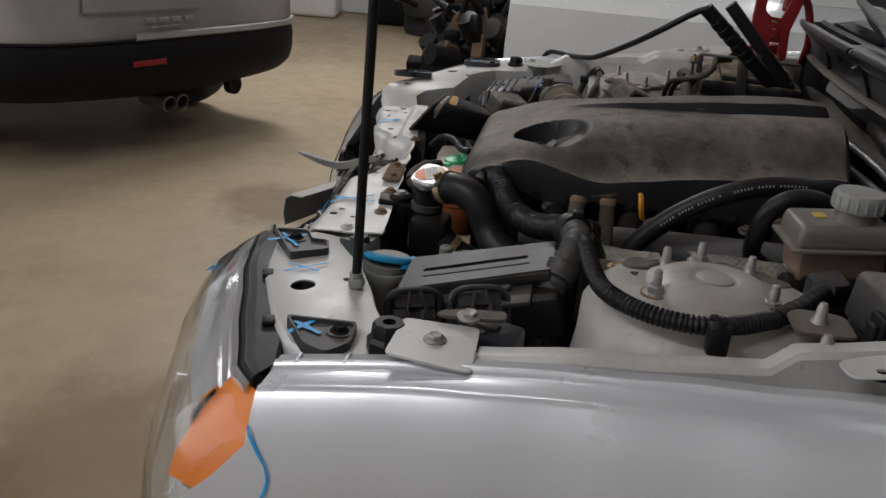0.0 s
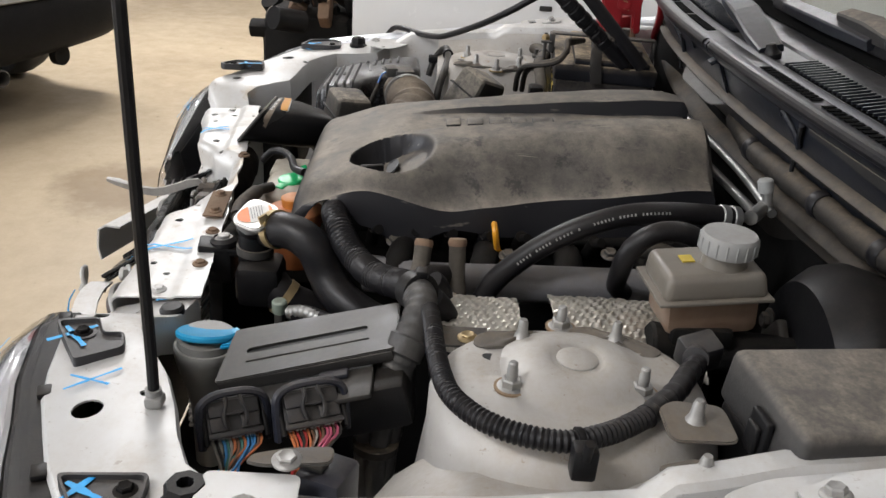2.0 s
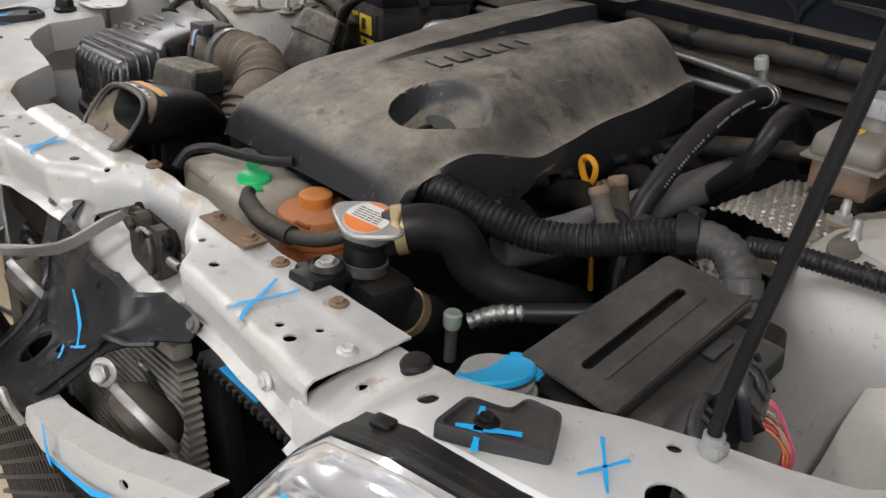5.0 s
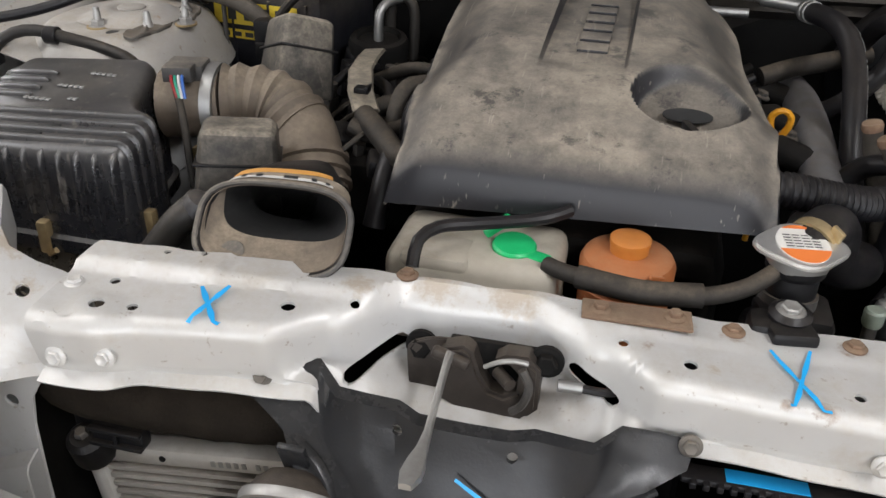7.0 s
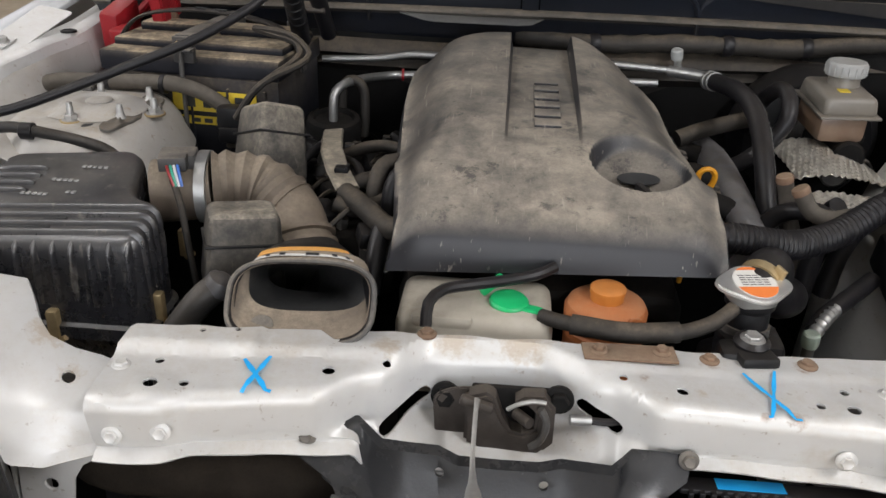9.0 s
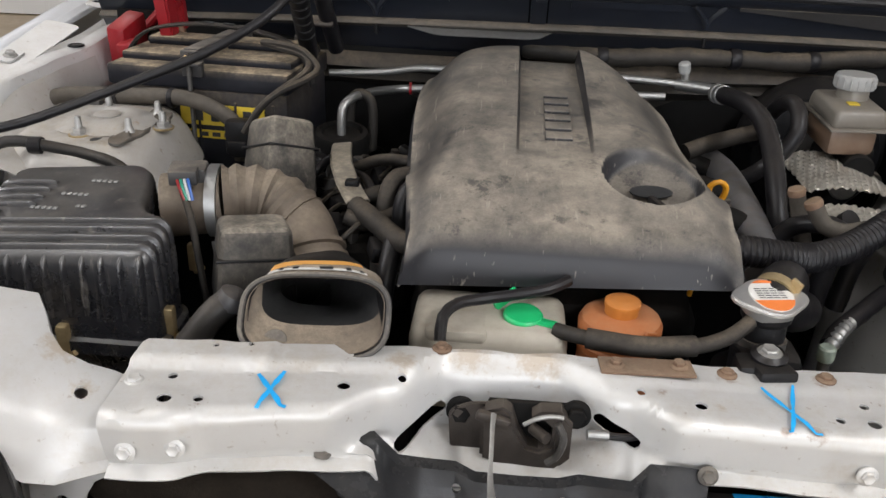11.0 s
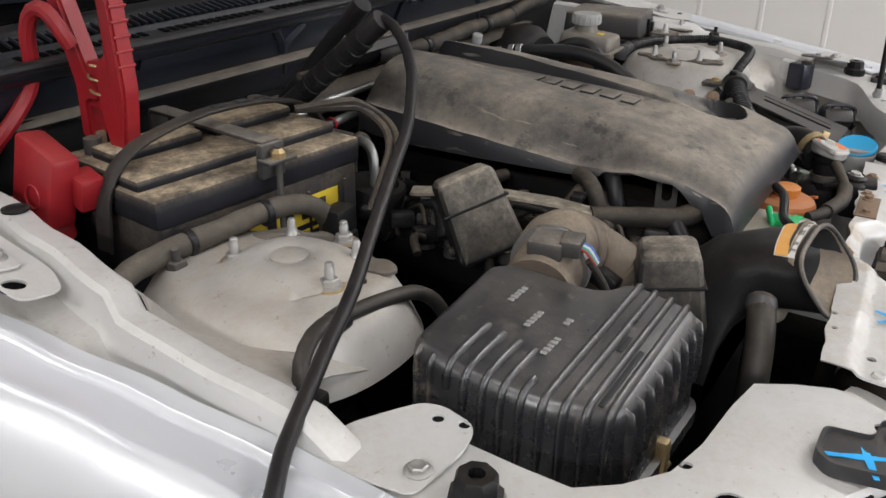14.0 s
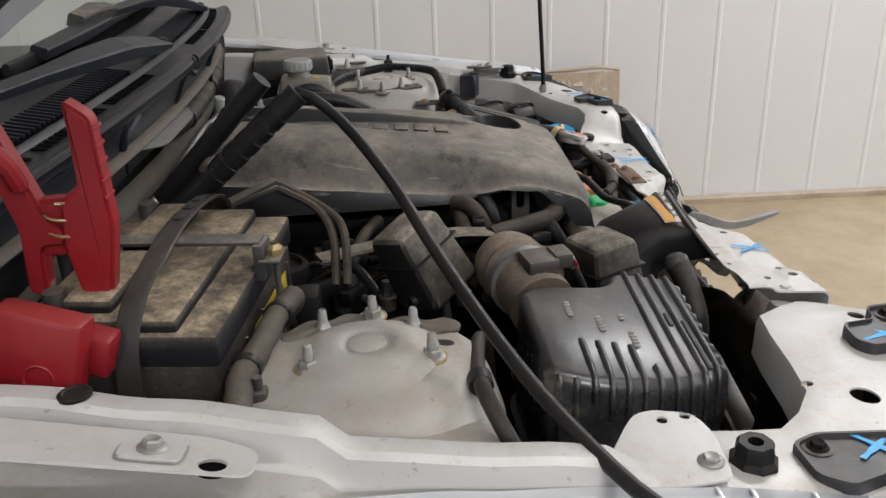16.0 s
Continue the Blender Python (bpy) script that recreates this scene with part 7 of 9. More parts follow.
part("shield_lip", box(EM @ V(0.0945, 0.085, -0.004), (0.003, 0.165, 0.010), 0.001, ER), SHIELDGREY, ecm)
part("case", box(EM @ V(0.062, 0.085, -0.040), (0.128, 0.18, 0.046), 0.006, ER), PLASTIC, ecm)
part("ledge", box(EM @ V(0.116, 0.070, -0.014), (0.046, 0.156, 0.006), 0.003, ER), SHIELDGREY, ecm, "dusty ledge")
part("inner_cover", box(EM @ V(0.103, 0.112, -0.008), (0.013, 0.028, 0.006), 0.003, ER), BAILBLUE, ecm)
WIRES = {n: surface(n + "_wire", c, None, 0.4, 0, 40, bump=0, dust=0.15) for n, c in (("sky", (0.05, 0.27, 0.62)), ("orange", (0.72, 0.22, 0.08)), ("pink", (0.70, 0.13, 0.24)), ("red", (0.60, 0.05, 0.05)), ("ash", (0.40, 0.37, 0.32)), ("teal", (0.09, 0.28, 0.24)), ("brown", (0.20, 0.10, 0.06)), ("coal", (0.02, 0.02, 0.02)))}
PLUGS = (((0.5605, 0.184, 0.915), (0.5395, 0.1815, 0.935), 0.047, (0.588, 0.176, 0.884), ("ash", "coal", "ash", "sky", "teal", "ash", "orange", "brown", "teal", "orange", "sky", "sky", "sky", "brown", "orange")),
         ((0.5540, 0.2495, 0.925), (0.5310, 0.2475, 0.945), 0.051, (0.580, 0.244, 0.893), ("orange", "orange", "red", "coal", "red", "orange", "brown", "ash", "red", "brown", "pink", "pink", "brown", "pink", "coal")))
for n_c, (teeth, back, wide, gather, names) in enumerate(PLUGS):
    back_dir = V(*back) - V(*teeth)
    row_dir = V(-0.40, 0.92, 0)
    cm = frame3(teeth, row_dir, (back_dir - row_dir * (back_dir.dot(row_dir) / row_dir.dot(row_dir))).normalized())
    cr = cm.to_3x3().to_4x4()
    h = wide / 2

    def piece(c, size, bevel=0.001):
        return box(cm @ V(*c), size, bevel, cr)
    con = part("connector", merge(piece((0, 0.016, -0.014), (wide, 0.034, 0.024), 0.003), piece((0, 0.023, -0.0005), (wide * 0.92, 0.014, 0.006), 0.002), piece((-h * 0.55, 0.010, -0.001), (wide * 0.34, 0.012, 0.004)), piece((h * 0.55, 0.010, -0.001), (wide * 0.34, 0.012, 0.004)), piece((0, 0.001, -0.0035), (wide, 0.005, 0.008), 0.0015)), HOUSING, ecm, "dusty black plug")
    for e in (-h - 0.002, h + 0.002):
        part("shroud", piece((e, 0.012, -0.016), (0.004, 0.036, 0.030), 0.0015), PLASTIC, con)
    part("bail", sweep([cm @ V(-h - 0.005, -0.006, -0.016), cm @ V(-h - 0.0055, 0.016, -0.003), cm @ V(-h - 0.003, 0.028, 0.003), cm @ V(-h + 0.008, 0.034, 0.005), cm @ V(0, 0.0352, 0.0055), cm @ V(h - 0.008, 0.034, 0.005), cm @ V(h + 0.003, 0.028, 0.003), cm @ V(h + 0.0055, 0.016, -0.003), cm @ V(h + 0.005, -0.006, -0.016)], 0.0034, 8, 0.004, flat=1.3), BAILBLUE, con, "blue-black locking bail")
    for d in (-0.0075, 0.0075):
        part("clip", sweep([cm @ V(d * 0.8, 0.031, 0.007), cm @ V(d * 0.9, 0.024, 0.0085), cm @ V(d * 1.25, 0.018, 0.0065), cm @ V(d * 1.25, 0.011, 0.0055), cm @ V(d * 1.0, 0.006, 0.003)], 0.0019, 6, 0.003), HOUSING, con)
    part("clip_bar", piece((0, 0.0175, 0.004), (0.015, 0.003, 0.003)), HOUSING, con)
    rw = random.Random(5 + n_c)
    for k, nm in enumerate(names):
        x = -h * 0.86 + wide * 0.86 * k / 14
        start = cm @ V(x, -0.0015, -0.009)
        out = cm @ V(x * 0.95, -0.010 - 0.003 * rw.random(), -0.006 + 0.004 * rw.random())
        mid = out.lerp(V(*gather), 0.55) + V(0.004 * rw.random(), 0.006 * (rw.random() - 0.5), 0.003)
        low = V(*gather) + V(0.004 * rw.random(), 0.018 * (rw.random() - 0.5) + 0.012 * x / h, -0.004 * rw.random())
        part("wire", sweep([start, out, mid, low, low + V(-0.012, 0, -0.05)], 0.0013, 6, 0.005), WIRES[nm], con)
        if k % 4 != 1:
            part("contact", piece((x, -0.0018, -0.0035), (0.0019, 0.0016, 0.0034), 0.0003), LIGHTGREY, con)
tie = thing("wing_stay", "dusty grey sheet metal bracket with a bolt beside the wing", "bracket")
part("strip", plate(rounded([(0, 0.006), (0.012, 0.0), (0.058, -0.006), (0.062, 0.012), (0.030, 0.016), (0.006, 0.014)], 0.006, 3), 0.003, frame3((0.697, 0.220, 0.991), (-0.22, 1, 0.03), (-1, -0.2, 0)), 0.0008), IRON, tie)
bolt((0.688, 0.247, 0.994), tie, (0.05, 0, 1), 0.0066, STEEL, 0.005)
part("relay", box((0.676, 0.273, 0.956), (0.036, 0.036, 0.050), 0.005, pose(0, 0, 0, 0, 0, -22)), BAILBLUE, tie, "black relay block under the bracket")
part("relay_top", box((0.676, 0.262, 0.9825), (0.012, 0.022, 0.004), 0.001, pose(0, 0, 0, 0, 0, -22)), IRON, tie)

# looms
loom = thing("engine_loom", "thick corrugated black wiring loom across the engine bay", "wiring harness")
part("conduit", sweep([(0.135, 0.240, 0.958), (0.160, 0.232, 0.964), (0.182, 0.226, 0.969), (0.204, 0.226, 0.971), (0.230, 0.234, 0.966), (0.261, 0.246, 0.958), (0.290, 0.262, 0.952), (0.325, 0.280, 0.955), (0.355, 0.297, 0.963), (0.385, 0.315, 0.975), (0.412, 0.328, 0.983)], 0.0165, 16, 0.01, ribs=(0.0062, 0.0022)), RUBBER, loom)
part("collar", merge(lathe([(0.0175, -0.010), (0.0195, -0.009), (0.0195, 0.009), (0.0175, 0.010)], (0.414, 0.329, 0.984), (0.8, 0.45, 0.2), 24), box((0.413, 0.333, 1.004), (0.014, 0.012, 0.008), 0.002)), PLASTIC, loom)
part("trunk", sweep([(0.412, 0.328, 0.983), (0.438, 0.334, 0.985), (0.458, 0.333, 0.978), (0.474, 0.324, 0.962), (0.484, 0.314, 0.940)], 0.0165, 16, 0.004, wobble=0.10, ribs=(0.009, 0.0012)), LOOMTAPE, loom, "tape wrapped trunk")
part("tape_collar", lathe([(0.0170, -0.010), (0.0190, -0.008), (0.0182, 0.0), (0.0190, 0.008), (0.0170, 0.010)], (0.476, 0.322, 0.958), (0.5, -0.35, -0.75), 18), LOOMTAPE, loom)
for dy, dx, r in ((0.001, 0.004, 0.0115), (-0.011, 0.0, 0.0100), (0.011, -0.004, 0.0095)):
    part("taped_branch", sweep([(0.478 + dx, 0.320 + dy * 0.4, 0.955), (0.488 + dx, 0.309 + dy, 0.925), (0.496 + dx, 0.302 + dy * 1.3, 0.885), (0.502 + dx, 0.299 + dy, 0.845), (0.506 + dx, 0.298 + dy * 0.6, 0.78)], r, 12, 0.006, flat=0.85, wobble=0.22), LOOMTAPE, loom, "taped wires going down")
part("cable_tie", lathe([(0.0200, -0.004), (0.0220, -0.0035), (0.0220, 0.0035), (0.0200, 0.004)], (0.501, 0.299, 0.865), (0.1, -0.05, -1), 20), DUSTYRUBBER, loom)
part("branch", sweep([(0.462, 0.342, 0.990), (0.500, 0.344, 0.998), (0.550, 0.347, 1.002), (0.590, 0.352, 1.004), (0.615, 0.359, 1.004), (0.639, 0.376, 1.004), (0.655, 0.399, 1.004), (0.664, 0.423, 1.005), (0.666, 0.443, 1.006), (0.658, 0.464, 1.006), (0.646, 0.483, 1.005), (0.626, 0.508, 1.005), (0.596, 0.534, 1.005), (0.567, 0.552, 1.004), (0.544, 0.566, 1.000), (0.530, 0.572, 0.985), (0.52, 0.575, 0.95)], 0.0088, 14, 0.01, ribs=(0.0044, 0.0014)), RUBBER, loom, "thinner corrugated branch")
part("taped_end", sweep([(0.630, 0.504, 1.005), (0.596, 0.534, 1.005), (0.567, 0.552, 1.004), (0.544, 0.566, 1.000)], 0.0094, 14, 0.006, ribs=(0.014, 0.0010)), RUBBER, loom)
part("plug", merge(box((0.512, 0.578, 0.992), (0.026, 0.034, 0.030), 0.004, pose(0, 0, 0, 10, 15, 20)), rod((0.525, 0.572, 0.995), (0.538, 0.567, 1.000), 0.011)), HOUSING, loom, "grey blue connector plug")
part("cable_tie", lathe([(0.0094, -0.002), (0.0104, -0.002), (0.0104, 0.002), (0.0094, 0.002)], (0.6655, 0.448, 1.006), (-0.15, 1, 0), 18), PLASTIC, loom)
part("clip", merge(box((0.684, 0.449, 1.004), (0.016, 0.018, 0.026), 0.003), rod((0.690, 0.449, 1.01), (0.694, 0.449, 1.026), 0.0036)), PLASTIC, loom)
for pts, r in (([(0.355, 0.345, 0.965), (0.350, 0.355, 0.950), (0.345, 0.36, 0.90), (0.34, 0.36, 0.84)], 0.012), ([(0.405, 0.345, 0.972), (0.395, 0.360, 0.950), (0.380, 0.37, 0.90), (0.37, 0.37, 0.84)], 0.012), ([(0.345, 0.33, 0.955), (0.325, 0.345, 0.958), (0.300, 0.365, 0.945), (0.28, 0.37, 0.92)], 0.011), ([(0.30, 0.195, 0.885), (0.315, 0.215, 0.893), (0.345, 0.245, 0.898), (0.385, 0.285, 0.905)], 0.010)):
    thing("loom_branch", "taped black loom branch going down into the bay", "wiring harness", sweep(pts, r, 12, 0.008, wobble=0.08), RUBBER, group="loom branches")

for pts in ([(0.306, 0.334, 0.986), (0.312, 0.333, 0.976), (0.322, 0.331, 0.962), (0.340, 0.325, 0.958), (0.362, 0.316, 0.966)], [(0.298, 0.371, 0.986), (0.303, 0.3715, 0.970), (0.310, 0.373, 0.945), (0.320, 0.376, 0.920), (0.332, 0.379, 0.890), (0.336, 0.38, 0.85)]):
    dh = thing("dusty_hose", "short brown dusty rubber hose with a torn end", "hose", group="dusty hoses")
    part("hose", sweep(pts, 0.0098, 12, 0.006, wobble=0.08), TAPE, dh)
    part("torn_end", lathe([(0.0098, -0.004), (0.0106, 0.0), (0.0094, 0.004), (0.005, 0.0045)], pts[0], V(*pts[0]) - V(*pts[1]), 14), RUST, dh, "frayed rusty end")

dip = thing("dipstick", "orange plastic dipstick handle with loop", "dipstick")
part("loop", sweep([(0.2205, 0.424, 0.940), (0.212, 0.420, 0.958), (0.212, 0.418, 0.971), (0.221, 0.4165, 0.977), (0.230, 0.418, 0.971), (0.230, 0.420, 0.958), (0.2215, 0.424, 0.940)], 0.0034, 8, 0.004, flat=1.2), YELLOW, dip)
part("stem", merge(rod((0.221, 0.424, 0.942), (0.220, 0.440, 0.905), 0.005), rod((0.220, 0.440, 0.905), (0.218, 0.46, 0.80), 0.0035)), YELLOW, dip)

vac = thing("vacuum_hose", "long black rubber brake vacuum hose with white print", "hose")
HA = [(0.318, 0.375, 0.845), (0.305, 0.392, 0.888), (0.297, 0.413, 0.936), (0.296, 0.444, 0.970), (0.296, 0.477, 0.996), (0.295, 0.512, 1.015), (0.291, 0.551, 1.027), (0.284, 0.594, 1.030), (0.274, 0.638, 1.027), (0.265, 0.684, 1.021)]
part("hose", sweep(HA, 0.0125, 16, 0.008), RUBBER, vac)
for k in range(2):
    q = V(*HA[-1]).lerp(V(*HA[-2]), 0.1 + 0.3 * k)
    part("ferrule", lathe([(0.0128, -0.005), (0.0142, -0.004), (0.0142, 0.004), (0.0128, 0.005)], q, V(*HA[-1]) - V(*HA[-2]), 20), ALU, vac)
hc = spline(HA, 0.004)
for k in range(40):
    i = 34 + k + (3 if k > 18 else 0)
    if k in (5, 11, 17, 25, 31):
        continue
    d = (hc[i + 1] - hc[i]).normalized()
    out = V(0.93, 0, 0.36)
    part("print_bar", box(hc[i] + out * 0.0126, (0.0010, 0.0018, 0.0028), 0.0, frame3((0, 0, 0), out, d).to_3x3().to_4x4()), LIGHTGREY, vac)
heat = thing("heater_hose", "curved black rubber heater hose", "hose", sweep([(0.285, 0.565, 0.930), (0.300, 0.552, 0.945), (0.325, 0.546, 0.972), (0.343, 0.546, 1.002), (0.347, 0.556, 1.022), (0.346, 0.578, 1.034), (0.342, 0.610, 1.030), (0.335, 0.65, 1.0), (0.33, 0.69, 0.95)], 0.011, 14, 0.008), RUBBER)
heat2 = thing("heater_hose", "short straight rubber heater hose at the bulkhead", "hose", sweep([(0.215, 0.60, 0.955), (0.25, 0.615, 0.965), (0.30, 0.64, 0.972), (0.345, 0.66, 0.978)], 0.012, 14, 0.01), DUSTYRUBBER)

foil = thing("heat_shield", "dimpled silver foil heat shield beside the exhaust", "heat shield")


def dimpled(x0, x1, y0, y1, crest, z0, drop, step=0.0021):
    """Foil sheet pressed in wavy rows, bowed down away from its crest."""
    nu, nv = int((y1 - y0) / step), int((x1 - x0) / step)
    rows = []
    for i in range(nu):
        row = []
        for j in range(nv):
            x, y = x0 + j * step, y0 + i * step
            wave = 0.0017 * math.sin(2 * math.pi * (x + 0.5 * y) / 0.0098 + 1.3 * math.sin(2 * math.pi * (y - 0.4 * x) / 0.0112)) + 0.0008 * noise.noise(V(x * 120, y * 120, 4))
            row.append(V(x, y, z0 - drop * ((x - crest) / 0.08) ** 2 + wave + 0.005 * noise.noise(V(x * 14, y * 14, 2))))
        rows.append(row)
    return loft(rows, thick=0.0008)


part("sheet", dimpled(0.338, 0.450, 0.352, 0.440, 0.385, 0.950, 0.020), FOIL, foil, smooth=50)
part("sheet", dimpled(0.346, 0.480, 0.468, 0.612, 0.395, 0.961, 0.022), FOIL, foil, smooth=50)

sbk = thing("shield_bracket", "dusty steel bracket with a bolt beside the strut tower", "bracket", at=(0.470, 0.372, 0.972))
part("sheet", merge(box((0.002, 0, -0.002), (0.034, 0.050, 0.003), 0.001), box((-0.016, -0.020, -0.018), (0.003, 0.012, 0.034), 0.001)), IRON, sbk)
bolt((0.006, 0.006, 0.000), sbk, (0, 0, 1), 0.0062, YELLOWZINC, 0.005)
port2 = thing("service_port", "aluminium low pressure service port with green-grey cap", "valve")
part("stem", merge(rod((0.290, 0.174, 0.845), (0.290, 0.174, 0.885), 0.0060)), IRON, port2)
part("cap", lathe([(0.0075, 0), (0.0088, 0.003), (0.0088, 0.014), (0.007, 0.016)], (0.290, 0.174, 0.880), (0, 0, 1), 16), surface("grey_green_plastic", (0.30, 0.36, 0.30), None, 0.45, 0, 40, bump=0.05, dust=0.2), port2)
part("line", sweep([(0.297, 0.188, 0.885), (0.312, 0.205, 0.895), (0.330, 0.228, 0.897)], 0.0082, 12, 0.005, ribs=(0.008, 0.0016)), ALU, port2, "crimped aluminium fitting")

brake = thing("brake_fluid_reservoir", "stained translucent brake fluid reservoir with grey cap", "reservoir", at=(-0.020, 0.008, -0.006))
part("body", box((0.443, 0.594, 1.034), (0.074, 0.100, 0.026), 0.007, pose(0, 0, 0, 5, 0, 4), 0.92, 3), MILKY, brake)
part("fluid_part", box((0.441, 0.598, 1.001), (0.066, 0.090, 0.040), 0.010, pose(0, 0, 0, 5, 0, 4)), FLUID, brake, "brown stained lower half")
part("seam", box((0.443, 0.594, 1.0215), (0.081, 0.108, 0.004), 0.0015, pose(0, 0, 0, 5, 0, 4)), MILKY, brake)
part("neck", lathe([(0.022, 0), (0.021, 0.010), (0.020, 0.024)], (0.450, 0.607, 1.042), (0, 0, 1), 28), MILKY, brake)
part("cap", lathe([(0.0255, 0.0), (0.0265, 0.002), (0.0265, 0.016), (0.0245, 0.019), (0.014, 0.0195)], (0.450, 0.607, 1.060), (0, 0, 1), 36), GREYCAP, brake, "ribbed grey cap")
for k in range(18):
    a = 2 * math.pi * k / 18
    part("cap_rib", rod((0.450 + 0.0265 * math.cos(a), 0.607 + 0.0265 * math.sin(a), 1.062), (0.450 + 0.0265 * math.cos(a), 0.607 + 0.0265 * math.sin(a), 1.075), 0.0011, seg=6), GREYCAP, brake)
part("label", box((0.441, 0.574, 1.0462), (0.014, 0.012, 0.0012), 0.0, pose(0, 0, 0, 5, 0, 4)), LABEL_YELLOW, brake, "small yellow symbol label")
mcyl = thing("brake_master_cylinder", "dark cast brake master cylinder with booster", "brake booster")
part("cylinder", rod((0.438, 0.555, 0.955), (0.436, 0.70, 0.945), 0.022, seg=24, chamfer=0.003), DARK, mcyl)
part("riser", box((0.440, 0.60, 0.975), (0.040, 0.06, 0.02), 0.006), DARK, mcyl)
part("end_plug", lathe([(0.019, 0), (0.019, 0.014), (0.016, 0.017), (0.005, 0.017)], (0.432, 0.588, 0.925), (-0.15, -1, 0), 28), ALU, mcyl, "bright end plug")
part("flange", box((0.430, 0.690, 0.930), (0.085, 0.012, 0.06), 0.004, pose(0, 0, 0, 0, 40, 0)), IRON, mcyl)
part("booster", lathe([(0.05, -0.045), (0.095, -0.035), (0.112, -0.010), (0.114, 0.010), (0.105, 0.04), (0.06, 0.06)], (0.432, 0.745, 0.925), (0, 1, 0.05), 44), PLASTIC, mcyl, "round black brake booster")
for q in ((0.395, 0.688, 0.965), (0.465, 0.688, 0.895)):
    bolt(q, mcyl, (0, -1, 0), 0.008, IRON, 0.008)
part("pipe", sweep([(0.455, 0.60, 0.93), (0.475, 0.595, 0.94), (0.49, 0.60, 0.92), (0.495, 0.62, 0.86)], 0.003, 8, 0.006), IRON, mcyl)

fuse = thing("fuse_box", "dusty black plastic fuse box with latch", "fuse box")
FM = pose(0.640, 0.655, 1.005, 0, 0, 7)


def fuse_piece(c, size, bevel, taper=1.0):
    bm = box(c, size, bevel, None, taper, 3)
    bmesh.ops.transform(bm, matrix=FM, verts=bm.verts[:])
    return bm


part("lid", fuse_piece((0, 0, 0.020), (0.118, 0.160, 0.046), 0.007, 0.96), GREYPLASTIC, fuse, "dusty lid")
part("tray", fuse_piece((0, 0, -0.035), (0.112, 0.154, 0.066), 0.006), PLASTIC, fuse)
part("latch", merge(fuse_piece((0.012, -0.082, 0.012), (0.024, 0.006, 0.036), 0.002), fuse_piece((0.012, -0.087, 0.012), (0.015, 0.005, 0.022), 0.002)), PLASTIC, fuse)
fb = thing("fuse_box_bracket", "dusty dark steel bracket with studs", "bracket")
part("sheet", plate(rounded([(0, 0), (0.05, 0.0), (0.05, 0.02), (0.03, 0.03), (0.0, 0.028)], 0.008, 4), 0.003, frame3((0.722, 0.502, 1.012), (-0.25, 1, 0.02), (-1, -0.25, -0.10)), 0.001), GRIMY, fb)
part("sheet", plate(rounded([(0, 0), (0.05, 0.0), (0.05, 0.045), (0.012, 0.05), (0.0, 0.04)], 0.010, 4), 0.003, frame3((0.668, 0.512, 1.010), (0.0, 1, 0.02), (-1, 0, 0)), 0.001), GRIMY, fb)
for q in ((0.643, 0.536, 1.013), (0.706, 0.524, 1.013)):
    part("stud", lathe([(0.008, 0), (0.0055, 0.005), (0.0045, 0.014), (0.003, 0.018)], q, (0, 0, 1), 12), STEEL, fb)

# ---- front of the car ----
core = thing("radiator", "dusty aluminium condenser and radiator core with fine fins", "radiator")
LEAN = pose(0, 0, 0, 0, -8, 0)


def on_core(x, y, z):
    """A point of the core, counted from its top edge, which leans a little to one side."""
    return V(-0.262, 0.0, 0.745) + LEAN.to_3x3() @ V(x, y, z)


part("core_back", box(on_core(0.12, 0.050, -0.12), (0.46, 0.02, 0.28), 0.003, LEAN), DARK, core)
header = part("header", box(on_core(0.12, 0.012, 0), (0.43, 0.024, 0.020), 0.006, LEAN), CORE_RAIL, core, "pale dusty top rail")
part("stamp", merge(*[box(on_core(0.020 + k * 0.0075 + (0.006 if k > 4 else 0), -0.0003, 0.0005), (0.0042, 0.0006, 0.006), 0.0, LEAN) for k in range(11)]), STEEL, header, "stamped marks that cannot be read")
# dark disc on the solid rail paints the shade of a small hole
part("rail_hole_shade", lathe([(0.0032, -0.0004), (0.0030, 0.0006)], on_core(-0.030, -0.0004, 0.001), (0, -1, 0), 12), DARK, header)
part("rear_rail", box(on_core(0.10, 0.040, 0.004), (0.42, 0.022, 0.006), 0.002, LEAN), CORE_RAIL, core)
first = None
for k in range(22):
    if first is None:
        first = part("tube", box(on_core(0.12, 0.014, -0.019), (0.43, 0.020, 0.0044), 0.0, LEAN), CORE, core)
    else:
        ob = new("tube", first.data)
        ob.parent = core
        ob.location = LEAN.to_3x3() @ V(0, 0, -k * 0.0098)
part("side_tank", box(on_core(-0.106, 0.016, -0.115), (0.018, 0.030, 0.235), 0.006, LEAN), CORE_RAIL, core)
mount = thing("radiator_mount", "black plastic radiator mount with a round bolt head", "bracket")
part("boss", merge(lathe([(0.018, -0.034), (0.0195, -0.028), (0.018, -0.006), (0.013, -0.001), (0.0, 0.0)], (-0.357, -0.012, 0.766), (0, -0.35, 1), 24), box((-0.357, 0.004, 0.776), (0.032, 0.012, 0.030), 0.003)), PLASTIC, mount)
part("arm", merge(box((-0.322, -0.008, 0.772), (0.050, 0.014, 0.020), 0.003), box((-0.322, -0.017, 0.780), (0.050, 0.006, 0.004), 0.001), box((-0.322, -0.017, 0.765), (0.050, 0.006, 0.004), 0.001), box((-0.322, -0.0165, 0.772), (0.004, 0.005, 0.018), 0.001)), PLASTIC, mount)
part("bolt_head", lathe([(0.0065, 0.0), (0.0065, 0.004), (0.005, 0.006)], (-0.357, -0.014, 0.767), (0, -0.35, 1), 6), IRON, mount)
